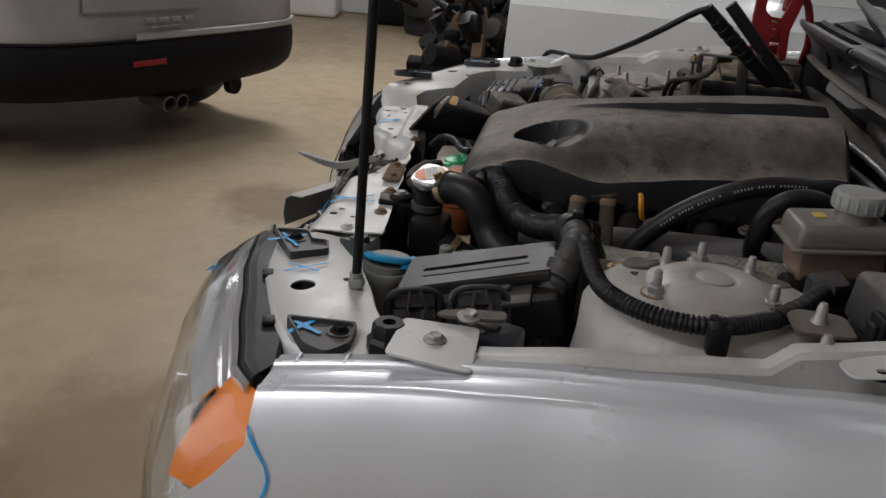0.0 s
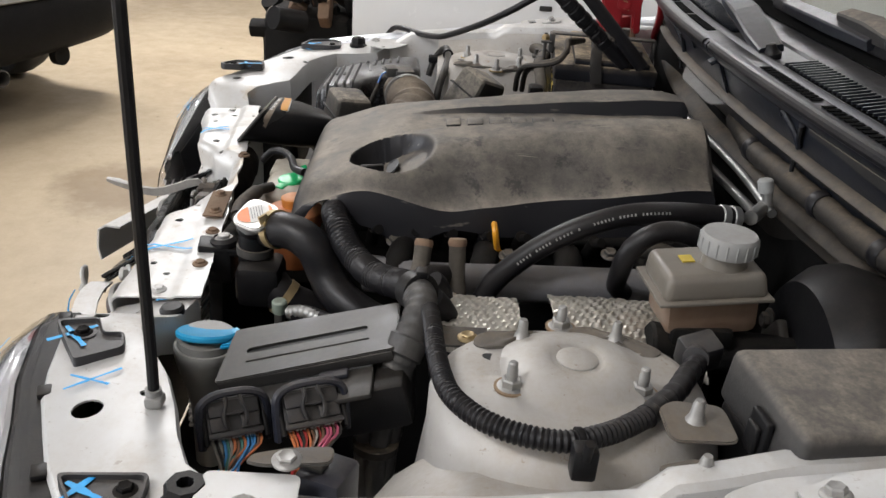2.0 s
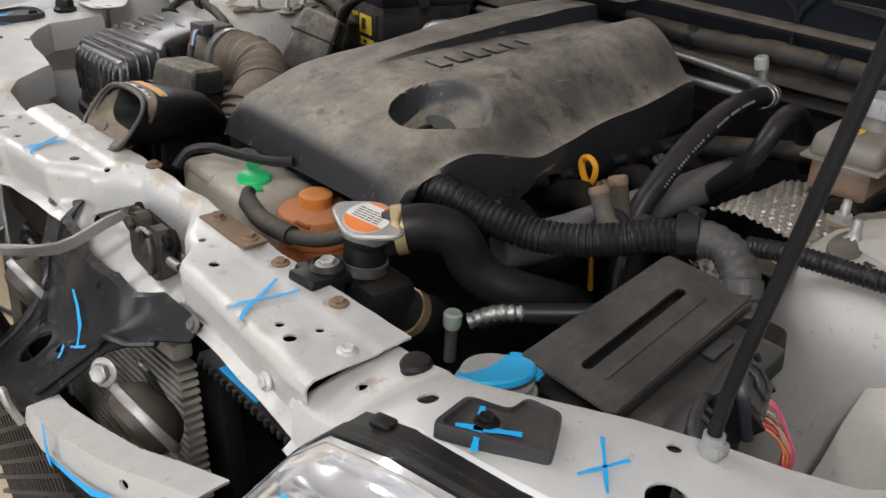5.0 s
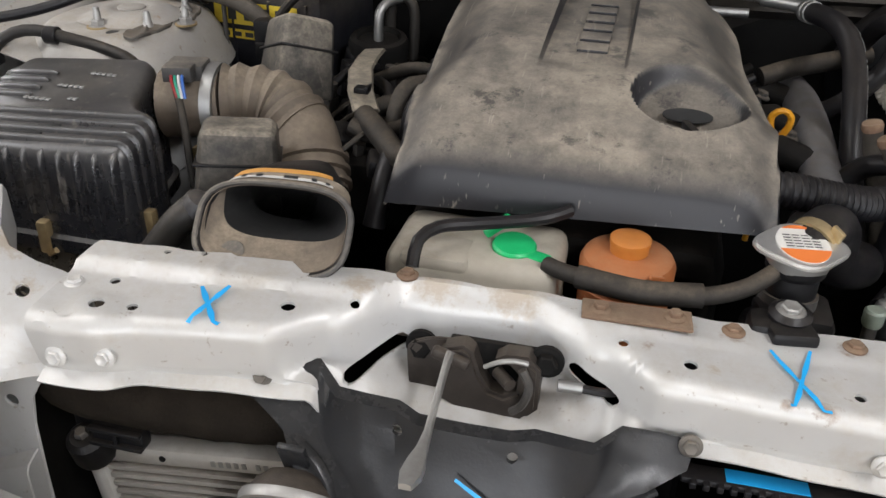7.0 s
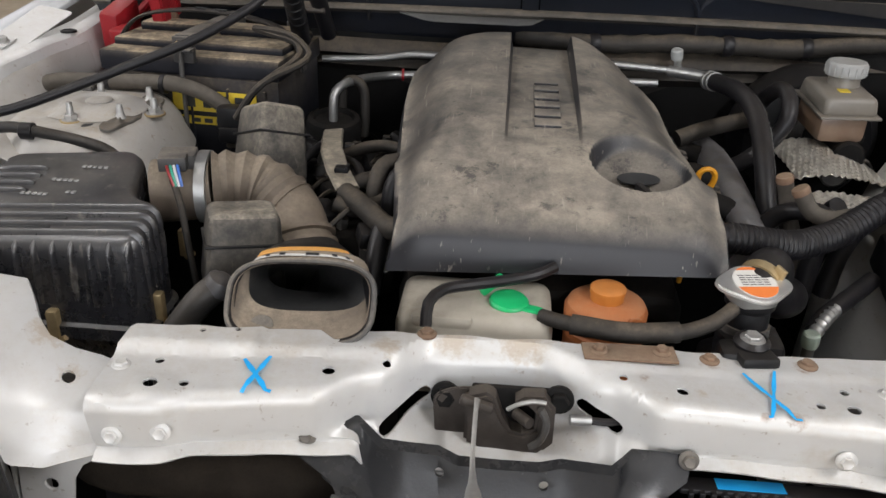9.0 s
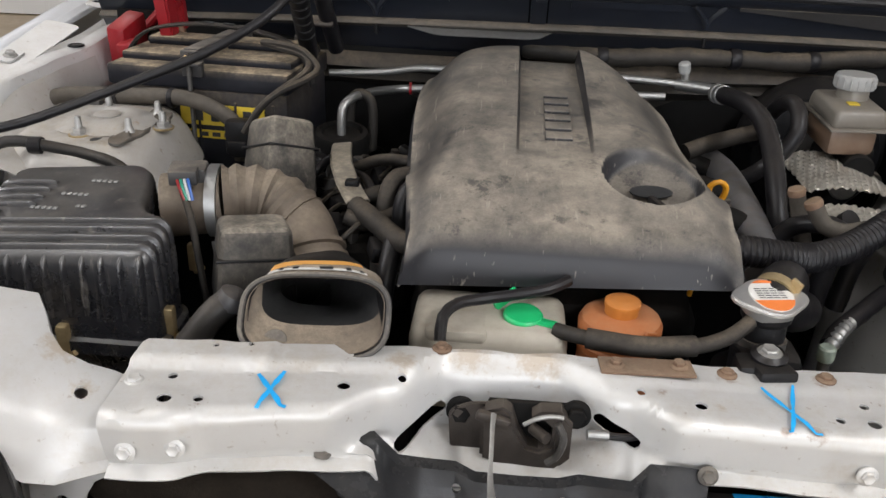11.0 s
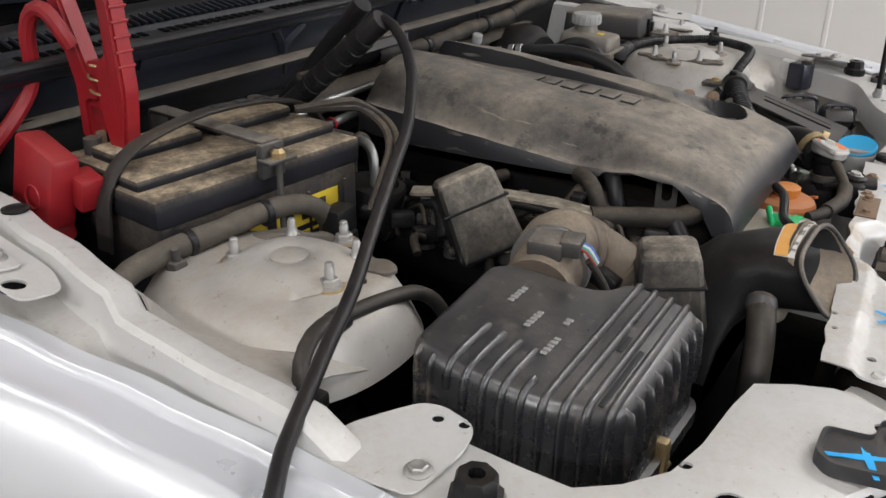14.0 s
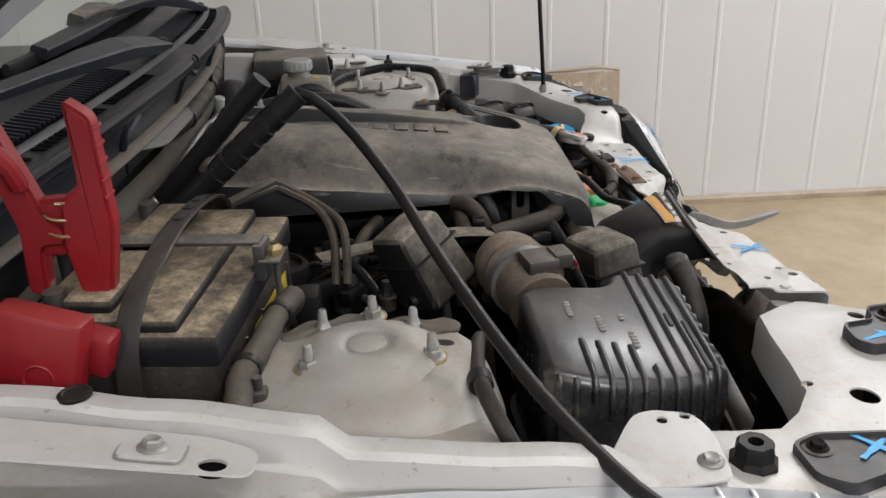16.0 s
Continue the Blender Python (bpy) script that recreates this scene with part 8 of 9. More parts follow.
seal = thing("radiator_seal", "black toothed rubber strip with a blue marker patch", "rubber seal")
part("strip", box((0.245, 0.012, 0.828), (0.21, 0.018, 0.006), 0.002, pose(0, 0, 0, 0, 3, 4)), RUBBER, seal)
for i in range(20):
    part("tooth", box((0.150 + i * 0.0098, -0.002 + i * 0.0007, 0.8325 - i * 0.0005), (0.005, 0.012, 0.006), 0.001), RUBBER, seal)
part("marker_patch", box((0.203, 0.010, 0.8325), (0.060, 0.014, 0.002), 0.0, pose(0, 0, 0, 0, 3, 4)), BLUE_MARK, seal, "blue marker patch")
duct = thing("air_duct", "dark foam seal above the radiator core", "air duct")
part("foam", sweep([(-0.392, 0.000, 0.826), (-0.36, -0.002, 0.820), (-0.28, 0.000, 0.817), (-0.21, 0.004, 0.818), (-0.14, 0.010, 0.818)], 0.030, 18, 0.008, flat=1.1, wobble=0.06, radius=lambda t: 0.030 - 0.014 * (2 * t - 1) ** 6), FOAM, duct)

latch = thing("bonnet_latch", "greasy dark steel bonnet latch with release lever", "bonnet latch")
part("base", plate(rounded([(-0.055, -0.038), (0.046, -0.036), (0.050, 0.006), (0.034, 0.014), (-0.040, 0.014), (-0.058, 0.006)], 0.008, 3), 0.004, frame3((-0.017, 0.030, 0.889), (1, 0.09, 0), (0, 0.05, 1)), 0.001), LATCH, latch)
jaw = [(-0.046, 0.856), (-0.030, 0.848), (0.020, 0.848), (0.031, 0.860), (0.031, 0.896), (0.021, 0.907), (0.004, 0.906), (-0.006, 0.899), (0.008, 0.897), (0.015, 0.890), (0.014, 0.874), (0.004, 0.868), (-0.006, 0.871), (-0.014, 0.884), (-0.020, 0.903), (-0.028, 0.908), (-0.046, 0.902)]
part("box", plate([(x, z) for x, z in jaw], 0.020, frame3((0, 0.030, 0), (1, 0, 0), (0, 0, 1)), 0.003), LATCH, latch, smooth=30)
part("back_plate", box((-0.006, 0.029, 0.880), (0.070, 0.006, 0.050), 0.002), DARK, latch)
part("pawl", merge(box((-0.036, 0.006, 0.900), (0.030, 0.008, 0.010), 0.003, pose(0, 0, 0, 0, 18, 0)), rod((-0.002, 0.020, 0.884), (0.010, 0.006, 0.884), 0.005)), LATCH, latch)
part("hook", sweep([(-0.010, 0.006, 0.897), (0.000, 0.005, 0.904), (0.012, 0.005, 0.9075), (0.022, 0.006, 0.906)], 0.0020, 8, 0.004), STEEL, latch, "worn bright steel hook")
part("spring", sweep([(0.012, 0.008, 0.858), (0.020, 0.006, 0.868), (0.024, 0.006, 0.885), (0.018, 0.006, 0.900)], 0.0034, 8, 0.004), IRON, latch)
lever = part("lever", loft([[V(x - w, y, z - h), V(x - w, y, z + h), V(x - w * 0.4, y, z + h + 0.001), V(x + w * 0.4, y, z + h + 0.001), V(x + w, y, z + h), V(x + w, y, z - h)] for x, y, z, w, h in
             ((-0.034, 0.012, 0.896, 0.0020, 0.004), (-0.036, 0.000, 0.905, 0.0020, 0.005), (-0.036, -0.015, 0.901, 0.0018, 0.006), (-0.036, -0.032, 0.894, 0.0018, 0.006), (-0.036, -0.050, 0.887, 0.0018, 0.006), (-0.035, -0.066, 0.885, 0.0022, 0.0055), (-0.034, -0.085, 0.888, 0.0035, 0.005), (-0.033, -0.100, 0.893, 0.0060, 0.004), (-0.032, -0.118, 0.899, 0.0070, 0.003), (-0.032, -0.131, 0.902, 0.0040, 0.002))], closed=True, caps=True), STEEL, latch, "bare bright steel release lever")
part("cable_end", rod((0.044, 0.016, 0.884), (0.062, 0.018, 0.883), 0.0048), ALU, latch, "bright cable end")
part("cable", sweep([(0.060, 0.018, 0.883), (0.080, 0.022, 0.880), (0.094, 0.035, 0.876), (0.10, 0.06, 0.87)], 0.0034, 8, 0.006), RUBBER, latch)
for q in ((-0.064, 0.030, 0.890), (0.034, 0.024, 0.898)):
    bolt(q, latch, (0, -1, 0.12), 0.008, DARK, 0.009)
    part("pad", lathe([(0.013, -0.002), (0.013, 0.0015), (0.010, 0.002)], q, (0, -1, 0.12), 18), DARK, latch)

# stay bracket that hangs below the latch
stayb = thing("latch_stay_bracket", "dark grey steel latch stay with round hole and blue marks", "bracket")
top_line = [(-0.184, -0.021, 0.878), (-0.168, -0.014, 0.884), (-0.152, -0.010, 0.887), (-0.134, -0.008, 0.888), (-0.122, -0.020, 0.886), (-0.111, -0.031, 0.884), (-0.088, -0.033, 0.884), (-0.064, -0.034, 0.884), (-0.048, -0.040, 0.880), (-0.015, -0.040, 0.879), (0.018, -0.038, 0.878), (0.035, -0.034, 0.880), (0.076, -0.035, 0.878), (0.085, -0.025, 0.879), (0.094, -0.014, 0.880), (0.122, -0.008, 0.875), (0.146, -0.002, 0.868)]
rowsS = [[], [], [], [], [], []]
for i, (x, y, z) in enumerate(top_line):
    sd = (i - 8) / 8
    t = abs(sd)
    e = max(0.0, t - 0.5) / 0.5
    rowsS[0].append(V(x, y + 0.003, z - 0.0005))
    rowsS[1].append(V(x, y - 0.007 * (1 - e), z - 0.003))
    rowsS[2].append(V(x * (1 - 0.02 * e), y - 0.011, z - 0.017))
    rowsS[3].append(V(x * (0.96 - 0.14 * e), y * 0.5 - 0.036, 0.846 + 0.004 * e))
    rowsS[4].append(V(-0.020 + 0.092 * sd, -0.076 + 0.012 * sd, 0.800 + 0.022 * sd))
    rowsS[5].append(V(-0.030 + 0.084 * sd, -0.136 + 0.012 * sd + 0.010 * t ** 4, 0.757 + 0.022 * sd))
rowsS.append([V(-0.030 + 0.082 * (i - 8) / 8, -0.143 + 0.012 * (i - 8) / 8 + 0.010 * (abs(i - 8) / 8) ** 4, 0.737 + 0.022 * (i - 8) / 8) for i in range(17)])
sb = loft(rowsS, thick=0.003)
sb = cut(sb, [rod((-0.037, -0.099, 0.70), (-0.037, -0.099, 0.86), 0.0175), rod((-0.062, -0.01, 0.866), (-0.062, -0.10, 0.870), 0.004), rod((0.022, -0.01, 0.862), (0.022, -0.10, 0.866), 0.004), rod((0.004, -0.086, 0.74), (0.004, -0.086, 0.84), 0.0055), rod((-0.068, -0.082, 0.74), (-0.068, -0.082, 0.84), 0.0042)])
part("sheet", sb, BRACKET, stayb, smooth=50)
bolt((-0.175, -0.0235, 0.877), stayb, (0, -1, 0.3), 0.0054, GRIMY)
bolt((0.143, -0.006, 0.868), stayb, (0, -1, 0.3), 0.0054, GRIMY)
for k in (1, -1):
    part("bead", sweep([(-0.018 + k * 0.140, -0.034, 0.8465), (-0.018 + k * 0.112, -0.052, 0.838), (-0.018 + k * 0.092, -0.062, 0.829 + k * 0.010), (-0.020 + k * 0.080, -0.077 + k * 0.010, 0.803 + k * 0.019), (-0.025 + k * 0.074, -0.106 + k * 0.010, 0.780 + k * 0.019), (-0.030 + k * 0.070, -0.133 + k * 0.010, 0.760 + k * 0.019)], 0.0046, 8, 0.01, flat=0.7), BRACKET, stayb)
bolt((0.084, -0.072, 0.808), stayb, (0.5, -0.8, 0.3), 0.009, STEEL, 0.010)
marks("marker_stroke", [[V(-0.014, -0.060, 0.844), V(0.004, -0.063, 0.834), V(0.022, -0.068, 0.823), V(0.030, -0.073, 0.815), V(0.038, -0.078, 0.8095)], [V(0.024, -0.080, 0.804), V(0.036, -0.078, 0.809), V(0.050, -0.074, 0.8155)], [V(0.008, -0.082, 0.7985), V(0.016, -0.086, 0.797), V(0.022, -0.092, 0.794)]], stayb, 0.0026, lift=0.0040, normal=(-0.2, -0.5, 0.83))


def horn_at(c, d):
    ob = thing("horn", "round dusty metal car horn", "car horn", group="car horns")
    part("shell", lathe([(0.008, -0.026), (0.026, -0.022), (0.034, -0.014), (0.038, -0.006), (0.040, 0.0), (0.038, 0.006), (0.034, 0.014), (0.026, 0.018), (0.012, 0.020), (0.002, 0.020)], c, d, 36), LATCH, ob)
    part("rim", lathe([(0.038, -0.005), (0.0425, -0.004), (0.0435, 0.0), (0.0425, 0.004), (0.038, 0.005)], c, d, 36), STEEL, ob)
    part("tab", box(V(*c) + V(0, 0.012, 0.030), (0.022, 0.006, 0.06), 0.002, pose(0, 0, 0, 20, 0, 0)), BRACKET, ob)


horn_at((-0.137, -0.066, 0.792), (0.05, -0.86, -0.50))
horn_at((0.132, -0.054, 0.777), (0.05, -0.86, -0.50))
beam = thing("bumper_beam", "white painted steel bumper support with blue marker lines", "bumper beam")
part("rail", loft([[V(x, y, z), V(x, y - 0.004, z + 0.02), V(x, y, z + 0.052), V(x, y + 0.012, z + 0.060), V(x, y + 0.035, z + 0.058)] for x, y, z in ((-0.46, -0.105, 0.70), (-0.30, -0.140, 0.715), (-0.16, -0.160, 0.735), (-0.06, -0.165, 0.755))], thick=0.003), PAINT, beam)
part("arm", cut(loft([[V(x, y, z), V(x + 0.003, y - 0.004, z + h * 0.4), V(x + 0.004, y, z + h), V(x, y + 0.03, z + h)] for x, y, z, h in ((0.052, -0.136, 0.752, 0.026), (0.085, -0.136, 0.748, 0.036), (0.130, -0.128, 0.748, 0.042), (0.190, -0.112, 0.752, 0.042), (0.235, -0.092, 0.752, 0.048), (0.275, -0.072, 0.756, 0.044))], thick=0.003), [rod((0.252, -0.12, 0.782), (0.252, -0.03, 0.782), 0.006), rod((0.212, -0.14, 0.782), (0.212, -0.06, 0.782), 0.005)]), PAINT, beam)
marks("marker_stroke", [[V(0.108, -0.133, 0.792), V(0.122, -0.136, 0.784), V(0.128, -0.137, 0.772), V(0.128, -0.136, 0.760)], [V(0.118, -0.136, 0.766), V(0.150, -0.127, 0.760), V(0.180, -0.120, 0.760), V(0.205, -0.112, 0.768)]], beam, 0.005, lift=0.004, normal=(0.1, -1, 0.1))
part("hook", sweep([(0.056, -0.142, 0.762), (0.048, -0.150, 0.785), (0.036, -0.150, 0.790), (0.026, -0.156, 0.765), (0.032, -0.162, 0.748)], 0.0042, 8, 0.006), STEEL, beam, "bent steel hook")
grille = thing("lower_grille", "black plastic honeycomb grille panel", "grille")
for i in range(24):
    x = -0.52 + i * 0.034
    for s in (1, -1):
        a, b = V(x, -0.100, 0.688), V(x + s * 0.36, -0.112, 0.43)
        part("bar", box((a + b) / 2, (0.006, 0.024, (b - a).length), 0.0015, pose(0, 0, 0, 0, -s * math.degrees(math.atan2(0.36, 0.258)), 0)), PLASTIC, grille)
part("edge", sweep([(-0.66, -0.080, 0.690), (-0.2, -0.102, 0.694), (0.10, -0.102, 0.690), (0.40, -0.08, 0.688)], 0.009, 8, 0.03), PLASTIC, grille)
part("backing", box((-0.10, -0.076, 0.55), (1.0, 0.004, 0.27), 0.001), DARK, grille)


def headlamp(right):
    ob = thing("headlamp", "clear headlamp with chrome reflector, amber indicator and blue marks", "headlamp", group="headlamps")
    # upper edge of the lamp, the way it bulges and how far
    st = [((0.350, -0.085, 0.838), (-0.15, -1), 0.45), ((0.366, -0.060, 0.874), (-0.08, -1), 0.60), ((0.384, -0.037, 0.908), (0, -1), 0.80), ((0.408, -0.022, 0.934), (0.12, -1), 0.98), ((0.456, -0.013, 0.946), (0.25, -0.97), 1.05), ((0.540, 0.007, 0.947), (0.33, -0.94), 1.1),
          ((0.590, 0.026, 0.946), (0.35, -0.93), 1.15), ((0.640, 0.042, 0.944), (0.45, -0.9), 1.2), ((0.685, 0.060, 0.944), (0.58, -0.82), 1.25), ((0.724, 0.072, 0.946), (0.72, -0.70), 1.15), ((0.752, 0.088, 0.950), (0.93, -0.37), 0.95), ((0.770, 0.099, 0.953), (1, -0.05), 0.75)]
    if not right:
        edge = [(0.372, -0.132, 0.830), (0.390, -0.115, 0.860), (0.415, -0.096, 0.895), (0.446, -0.080, 0.923), (0.480, -0.068, 0.938), (0.515, -0.050, 0.944), (0.566, -0.024, 0.947), (0.620, -0.006, 0.949), (0.672, 0.012, 0.951), (0.722, 0.034, 0.955), (0.752, 0.054, 0.959), (0.774, 0.067, 0.962)]
        st = [((-e[0], e[1], e[2]), (-d[0], d[1]), k) for e, (was, d, k) in zip(edge, st)]
    prof = [(0, 0), (0.012, -0.003), (0.030, -0.015), (0.050, -0.032), (0.068, -0.060), (0.080, -0.10), (0.085, -0.15), (0.080, -0.21), (0.060, -0.25)]

    def at(i, o, z):
        e, d, k = st[i]
        d = V(*d, 0).normalized()
        return V(*e) + d * o * k + V(0, 0, z * (0.55 + 0.45 * k))

    def band(rows, i0=0, i1=12, thick=0.002):
        return loft([[at(i, o, z) for o, z in rows] for i in range(i0, i1)], thick=thick)
    lens = part("lens", band(prof), LENS, ob, "clear plastic lens", 60)
    lens.visible_shadow = False
    part("flange", band([(-0.030, -0.020), (-0.021, -0.004), (-0.019, -0.001), (0.007, -0.0015), (0.010, -0.004), (0.0115, -0.013)], 0, 11), PLASTIC, ob, "black plastic flange", 30)
    for i in (3, 5, 7):
        c = (at(i, -0.010, 0) + at(i + 1, -0.010, 0)) / 2
        part("clip", box(c + V(0, 0, 0.001), (0.016, 0.012, 0.006), 0.002, pose(0, 0, 0, 0, 0, 20 if right else -20)), PLASTIC, ob)
    part("chrome_band", band([(0.0115, -0.014), (0.0120, -0.0060), (0.0165, -0.0080), (0.0175, -0.016)], 0, 11), CHROME, ob, "bright chrome band", 30)
    part("groove", band([(0.0175, -0.015), (0.0195, -0.022), (0.024, -0.024), (0.027, -0.019)], 0, 10, 0.001), CHROME, ob)
    part("chrome_band", band([(0.026, -0.030), (0.0275, -0.0175), (0.036, -0.023), (0.046, -0.033), (0.049, -0.044), (0.047, -0.052)], 0, 10), CHROME, ob, "bright chrome band", 30)
    part("bezel", band([(0.047, -0.050), (0.040, -0.062), (0.050, -0.075), (0.054, -0.082)], 0, 10, 0.001), CHROME, ob)
    steps = []
    for k in range(9):
        z = -0.080 - 0.019 * k
        steps += [(0.054 + 0.0022 * min(k, 5), z), ((0.045 if k % 2 else 0.050) + 0.0022 * min(k, 5), z - 0.011)]
    part("reflector", band(steps, 0, 10, 0.0015), CHROME, ob, "chrome stepped reflector", 25)
    for i, r in ((4, 0.046), (7, 0.044)):
        d = (at(i, 0.06, -0.14) - at(i, 0.0, -0.16)).normalized()
        part("bowl", lathe([(r, 0.0), (r * 0.9, -0.010), (r * 0.6, -0.026), (0.015, -0.034), (0.010, -0.014), (0.004, -0.006)], at(i, 0.060, -0.145), d, 32, False), CHROME, ob)
    part("indicator", band([(0.010, -0.010), (0.020, -0.016), (0.040, -0.036), (0.060, -0.066), (0.066, -0.085), (0.058, -0.094)], 9, 12, 0.003), AMBER, ob, "amber indicator lens", 50)
    part("housing", loft([[at(i, -0.019, -0.005) for i in range(12)], [at(i, -0.035, -0.05) for i in range(12)], [at(i, -0.02, -0.25) for i in range(12)], [at(i, 0.062, -0.252) for i in range(12)]], thick=0.003), PLASTIC, ob)
    marks("marker_stroke", [[at(3, 0.052, -0.0335), at(4, 0.056, -0.040)], [at(3, 0.066, -0.0555), at(4, 0.060, -0.046)]], ob, 0.007, lift=0.003, normal=(0.1 if right else -0.1, -0.7, 0.7))
    return ob


headlamp(True)
headlamp(False)


# ---- other things in the workshop ----
suv = thing("parked_suv", "silver grey SUV parked with its tail towards the car", "car")
suv.matrix_world = pose(-2.72, -1.53, 0, 0, 0, 66)
half_w = 0.92


def tail(y):
    """How far the tail curves forward at y, more so at the corners."""
    k = abs(y) / half_w
    return -0.05 * k * k - 0.16 * k ** 7


ycs = [-half_w + i * half_w / 22 for i in range(45)]
part("bumper", loft([[V(tail(y) + dx, y, z) for dx, z in ((-0.16, 0.30 + 0.05 * abs(y)), (-0.06, 0.33 + 0.05 * abs(y)), (-0.01, 0.38 + 0.04 * abs(y)), (0.012, 0.47), (0.015, 0.56), (0.0, 0.605), (0.012, 0.615))] for y in ycs], thick=0.01), BUMPER, suv, "dark grey plastic bumper", 50)
part("bumper_trim", loft([[V(tail(y) + dx, y, z) for dx, z in ((0.010, 0.612), (0.020, 0.620), (0.016, 0.640), (0.0, 0.646))] for y in ycs if y > -0.36], thick=0.006), STEEL, suv, "bright bumper trim")
part("tailgate", loft([[V(tail(y) + dx, y * s, z) for dx, z, s in ((-0.012, 0.60, 1), (-0.008, 0.66, 1), (-0.010, 0.80, 1), (-0.02, 0.95, 0.99), (-0.08, 1.10, 0.97), (-0.22, 1.45, 0.86), (-0.40, 1.66, 0.78), (-1.0, 1.72, 0.74))] for y in ycs], thick=0.01), CAR_SILVER, suv, "silver tailgate and roof", 50)
for s in (-1, 1):
    part("side", loft([[V(-0.21 - x, s * (half_w + 0.01 * (x > 0.3)), z) for z in (0.42, 0.70, 1.05)] + [V(-0.36 - x, s * 0.78, 1.50)] for x in (0.0, 0.2, 0.9, 1.8, 2.8, 3.8)], thick=0.01), CAR_SILVER, suv)
    part("rear_window", box((-0.8, s * 0.86, 1.27), (0.9, 0.02, 0.34), 0.01, pose(0, 0, 0, s * 18, 0, 0)), INK_AND_SHADE, suv)
    for x in (-0.98, -3.3):
        w = part("wheel", lathe([(0.22, -0.11), (0.35, -0.11), (0.365, -0.06), (0.365, 0.06), (0.35, 0.11), (0.22, 0.11)], (x, s * 0.76, 0.365), (0, 1, 0), 40), TYRE, suv, "black tyre")
        part("rim", lathe([(0.21, -0.05), (0.22, 0.08), (0.05, 0.06), (0.02, 0.06)], (x, s * 0.76, 0.365), (0, s, 0), 24), CAR_SILVER, w)
    part("mud_flap", box((-0.42, s * 0.80, 0.38), (0.04, 0.16, 0.12), 0.03, pose(0, 0, 0, 0, 12, 0)), PLASTIC, suv)
    part("tail_lamp", box((-0.13, s * 0.80, 0.96), (0.10, 0.16, 0.30), 0.03), RED, suv, "red tail lamp")
part("tow_hook", merge(box((-0.10, 0.36, 0.355), (0.05, 0.07, 0.10), 0.02), lathe([(0.025, -0.02), (0.05, -0.02), (0.05, 0.02), (0.025, 0.02)], (-0.10, 0.36, 0.315), (1, 0.1, 0), 24)), DARK, suv, "rusty tow hook")
for y in (-0.10, -0.02):
    part("exhaust", lathe([(0.030, 0), (0.038, 0.01), (0.042, 0.20), (0.036, 0.205), (0.033, 0.10), (0.01, 0.08)], (-0.26, y, 0.285), (1, 0, -0.05), 24), IRON, suv, "oval steel exhaust tip")
part("reflector", box((0.012, -0.27, 0.510), (0.012, 0.19, 0.026), 0.004), RED, suv, "red reflector")
part("rear_window", box((-0.155, 0, 1.29), (0.02, 1.30, 0.34), 0.01, pose(0, 0, 0, 0, -22, 0)), INK_AND_SHADE, suv)
part("underbody", box((-2.0, 0, 0.42), (3.5, 1.5, 0.16), 0.02), DARK, suv)
part("muffler", rod((-0.55, 0.20, 0.33), (-0.55, 0.65, 0.33), 0.09, seg=20), DARK, suv)
part("front", box((-3.9, 0, 0.75), (0.9, 1.7, 0.6), 0.08), CAR_SILVER, suv)
part("roof", loft([[V(x, y * 0.78, 1.72 + 0.02 * math.cos(y * 1.8)) for y in (-0.95, -0.5, 0, 0.5, 0.95)] for x in (-0.9, -1.6, -2.4)] + [[V(-3.15, y * 0.9, 1.06) for y in (-0.95, -0.5, 0, 0.5, 0.95)], [V(-3.9, y * 0.9, 1.0) for y in (-0.95, -0.5, 0, 0.5, 0.95)]], thick=0.01), CAR_SILVER, suv, "silver roof and bonnet")
part("boot_floor", box((-1.6, 0, 0.56), (3.0, 1.62, 0.06), 0.01), DARK, suv)
part("lamp_bar", loft([[V(tail(y) + dx, y, z) for dx, z in ((-0.006, 0.735), (0.012, 0.75), (0.010, 0.84), (-0.012, 0.86))] for y in ycs if -0.62 < y < 0.05], thick=0.006), CAR_SILVER, suv, "silver trim over the number plate")
for i in range(4):
    part("name_block", box((0.0, -0.245 + i * 0.075, 0.700), (0.008, 0.055, 0.024), 0.004), STEEL, suv)
for i in range(3):
    part("print_bar", box((0.0, -0.225 + i * 0.06, 0.668), (0.004, 0.045, 0.010), 0.002), STEEL, suv)

wc = thing("white_car", "white wrecked car with its nose stripped", "car")
ys2 = [0.02 + i * 0.1 for i in range(30)]
part("wing", loft([[V(-2.40 - 0.05 * math.exp(-((y - 0.5) / 0.35) ** 2) * 0, y, lo), V(-2.34, y, 0.5 + 0.5 * max(0, lo - 0.45) * 0), V(-2.33, y, 0.80), V(-2.38, y, 0.95), V(-2.55, y, 1.02 + 0.02 * y), V(-3.2, y, 1.06 + 0.03 * y)] for y, lo in [(y, 0.30 + 0.42 * max(0.0, 1 - ((y - 0.42) / 0.40) ** 2)) for y in ys2]], thick=0.008), CAR_WHITE, wc, "white wing and doors")
part("door_gap", box((-2.322, 1.02, 0.66), (0.012, 0.008, 0.64), 0.0), INK_AND_SHADE, wc)
part("far_side", box((-3.9, 1.6, 0.72), (0.05, 3.0, 0.7), 0.02), CAR_WHITE, wc)
part("cabin", loft([[V(-2.42, y, 1.06), V(-2.62, y + 0.15, 1.50), V(-3.6, y + 0.15, 1.50), V(-3.85, y, 1.06)] for y in (1.1, 1.6, 2.3, 2.9)], thick=0.02), CAR_WHITE, wc)
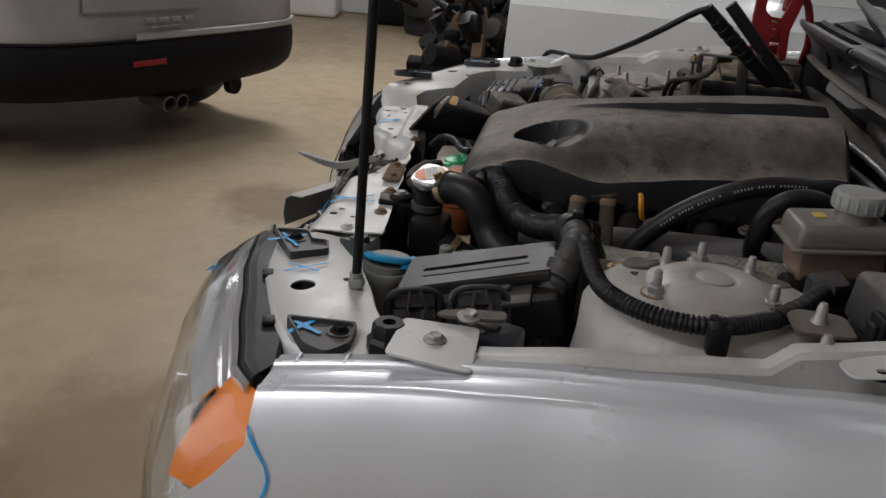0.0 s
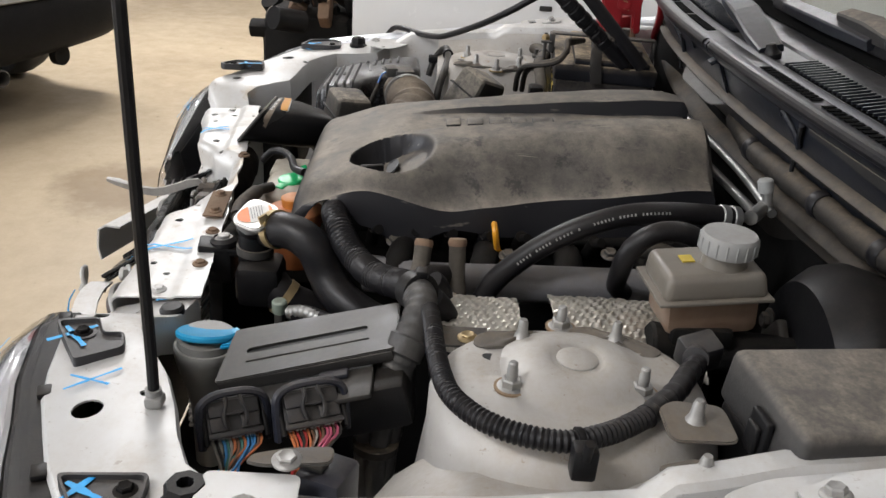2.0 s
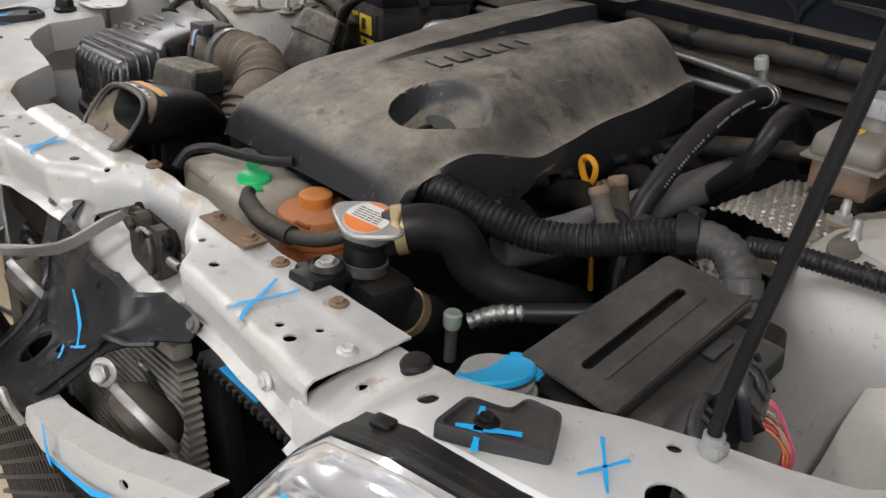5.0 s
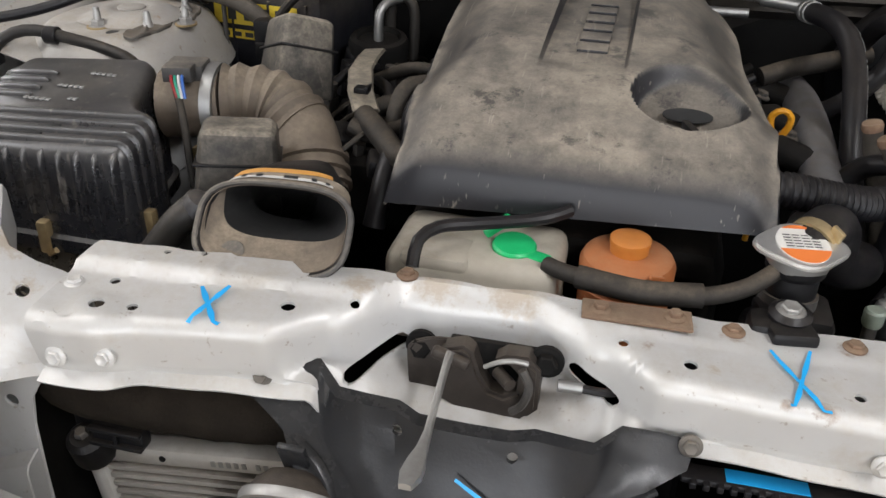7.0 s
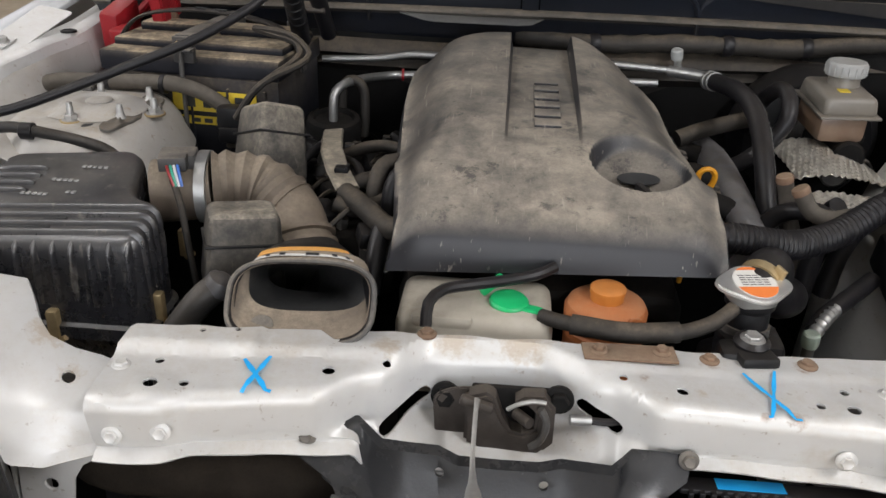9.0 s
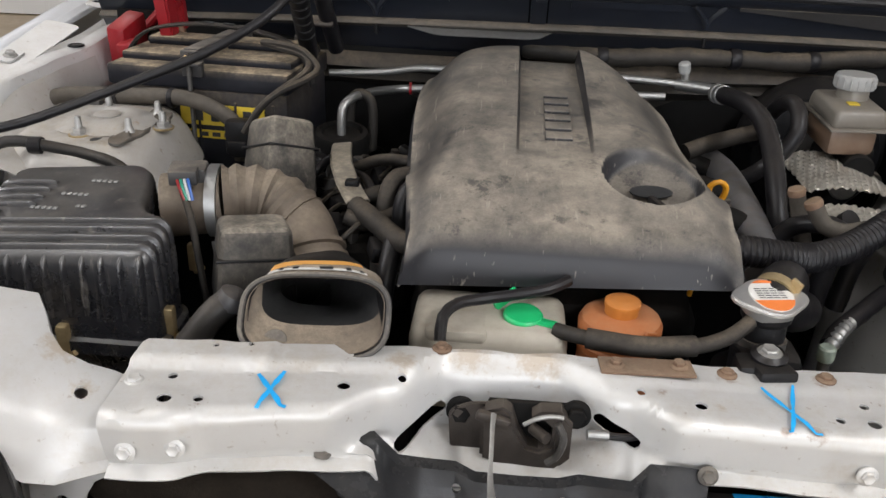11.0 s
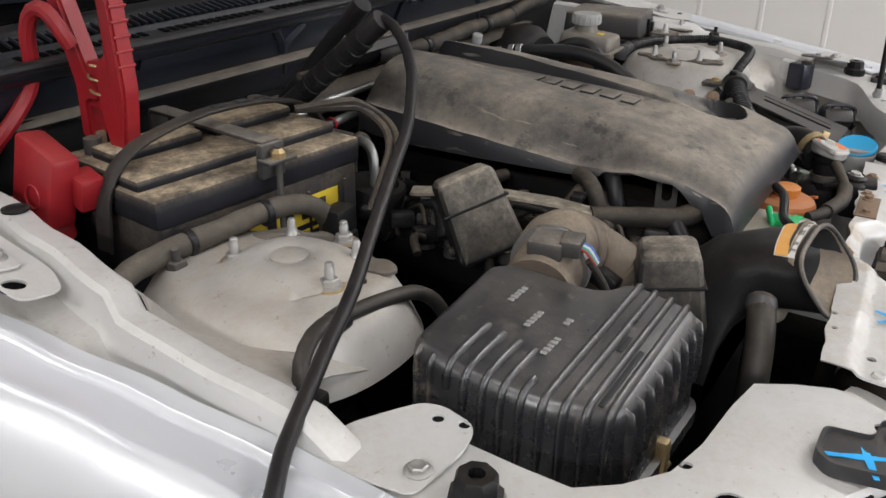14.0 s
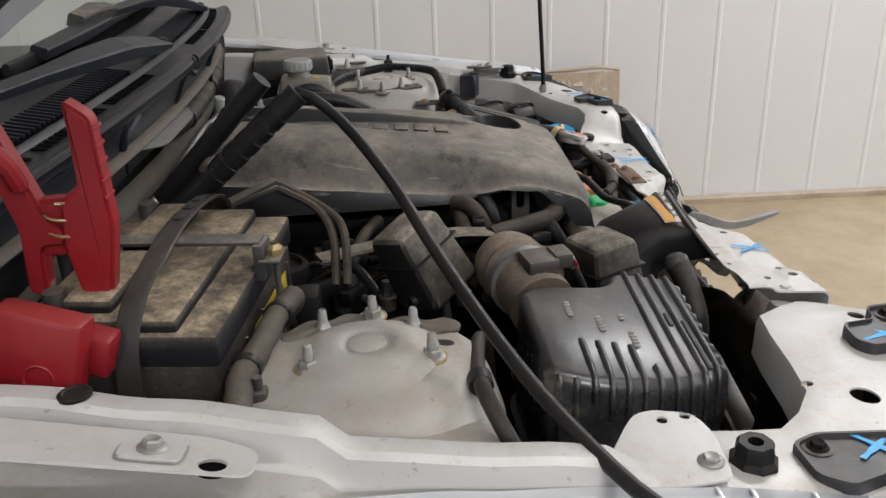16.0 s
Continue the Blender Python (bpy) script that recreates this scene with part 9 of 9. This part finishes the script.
for y in (0.44, 2.5):
    for x in (-2.50, -3.75):
        part("wheel", lathe([(0.05, -0.09), (0.31, -0.09), (0.325, -0.05), (0.325, 0.05), (0.31, 0.09), (0.05, 0.09)], (x, y, 0.325), (1, 0, 0), 36), TYRE, wc)
part("floor_pan", box((-3.1, 1.6, 0.34), (1.4, 2.8, 0.1), 0.02), DARK, wc)
part("name_block", box((-2.328, 0.78, 0.82), (0.006, 0.05, 0.02), 0.003), INK_AND_SHADE, wc)
eng = thing("stripped_engine", "bare grimy engine with manifolds on a wooden pallet", "engine")
part("pallet", merge(*[box((-3.05 + i * 0.18, -0.17, 0.10), (0.12, 0.9, 0.02), 0.003) for i in range(6)], *[box((-2.6, -0.53 + i * 0.36, 0.05), (1.1, 0.09, 0.09), 0.003) for i in range(3)]), surface("grey_wood", (0.22, 0.17, 0.12), None, 0.8), eng, "weathered wooden pallet")
part("block", box((-2.58, -0.17, 0.42), (0.42, 0.36, 0.60), 0.05), DARK, eng)
rnd = random.Random(11)
for i in range(46):
    c = V(-2.58 + (rnd.random() - 0.5) * 0.46, -0.17 + (rnd.random() - 0.5) * 0.40, 0.56 + rnd.random() * 0.40)
    if c.z < 0.72:
        c.x += 0.06 * (1 if c.x > -2.58 else -1)
    k = i % 4
    mt = (DARK, DARK, PLASTIC, RUST)[rnd.randrange(4)] if i % 6 else IRON
    if k == 0:
        part("flange", rod(c, c + V(rnd.random() - 0.5, rnd.random() - 0.5, rnd.random() - 0.5) * 0.2, 0.03 + rnd.random() * 0.03, seg=14), mt, eng)
    elif k == 1:
        part("bracket", box(c, (0.04 + rnd.random() * 0.09, 0.04 + rnd.random() * 0.09, 0.04 + rnd.random() * 0.08), 0.012, pose(0, 0, 0, rnd.random() * 90, rnd.random() * 90, 0)), mt, eng)
    elif k == 2:
        part("hose", sweep([c, c + V(rnd.random() - 0.5, rnd.random() - 0.5, 0.3) * 0.2, c + V(rnd.random() - 0.5, rnd.random() - 0.5, rnd.random() - 0.3) * 0.3], 0.016, 8, 0.03), RUBBER, eng)
    else:
        part("pulley", lathe([(0.02, -0.015), (0.06, -0.015), (0.055, 0), (0.06, 0.015), (0.02, 0.015)], c, (rnd.random() - 0.5, 1, 0.2), 22), mt, eng)

# packet leaning on the wall, far clutter
pk = thing("wrapped_packet", "brown packet wrapped in clear film leaning on the wall", "packet")
prow = []
for i in range(14):
    t = i / 13
    prow.append([V(2.375 - 0.05 + 0.012 * noise.noise(V(i * 0.7, j * 0.9, 0)) - 0.10 * (1 - t), -0.47 + 0.30 * j / 10 + 0.01 * noise.noise(V(i, j, 2)), 0.62 * t + 0.004) for j in range(11)])
part("wrapping", loft(prow, thick=0.03), CARDBOARD, pk, smooth=25)
part("film_fold", sweep([(2.345, -0.48, 0.625), (2.335, -0.38, 0.640), (2.340, -0.28, 0.632), (2.345, -0.16, 0.628)], 0.008, 6, 0.03, wobble=0.5), CARDBOARD, pk)
for y0, z0, w, h, seed in ((-0.44, 0.40, 0.16, 0.20, 1), (-0.30, 0.44, 0.12, 0.16, 5), (-0.40, 0.18, 0.20, 0.18, 9)):
    sheet = [[V(2.325 - 0.05 - 0.10 * (1 - (z0 + h * i / 9) / 0.62) + 0.05 - 0.026 + 0.020 * noise.noise(V(i * 0.8, j * 0.9, seed)), y0 + w * j / 9, z0 + h * i / 9) for j in range(10)] for i in range(10)]
    part("film_sheet", loft(sheet, thick=0.0015), FILM, pk, "crumpled clear film", 15)
for y, w, h, mt, nm, lab in ((-2.75, 0.7, 0.35, WHITE, "white_sack", "crumpled white sack on the floor"), (-1.55, 0.9, 0.45, DARK, "dark_crate", "dark crate by the far wall"), (-0.5, 0.8, 0.6, TYRE, "dark_crate", "stack of dark boxes by the far wall"), (0.9, 1.0, 0.9, DARK, "dark_crate", "dark cabinet by the far wall")):
    bmx = box((-8.6, y, h / 2), (0.6, w, h), 0.06, pose(0, 0, 0, 0, 0, 8), 0.9, 3)
    thing(nm, lab, "sack" if "sack" in nm else "crate", bmx, mt)
for i, y in enumerate((-1.2, -1.2, -0.95)):
    thing("loose_tyre", "worn black tyre lying by the far wall", "tyre", lathe([(0.19, -0.09), (0.29, -0.095), (0.31, -0.05), (0.31, 0.05), (0.29, 0.095), (0.19, 0.09), (0.185, 0.0), (0.19, -0.09)], (-8.0 + 0.1 * i, y, 0.10 + 0.2 * (i % 2)), (0, 0, 1), 32, False), TYRE, group="loose tyres")
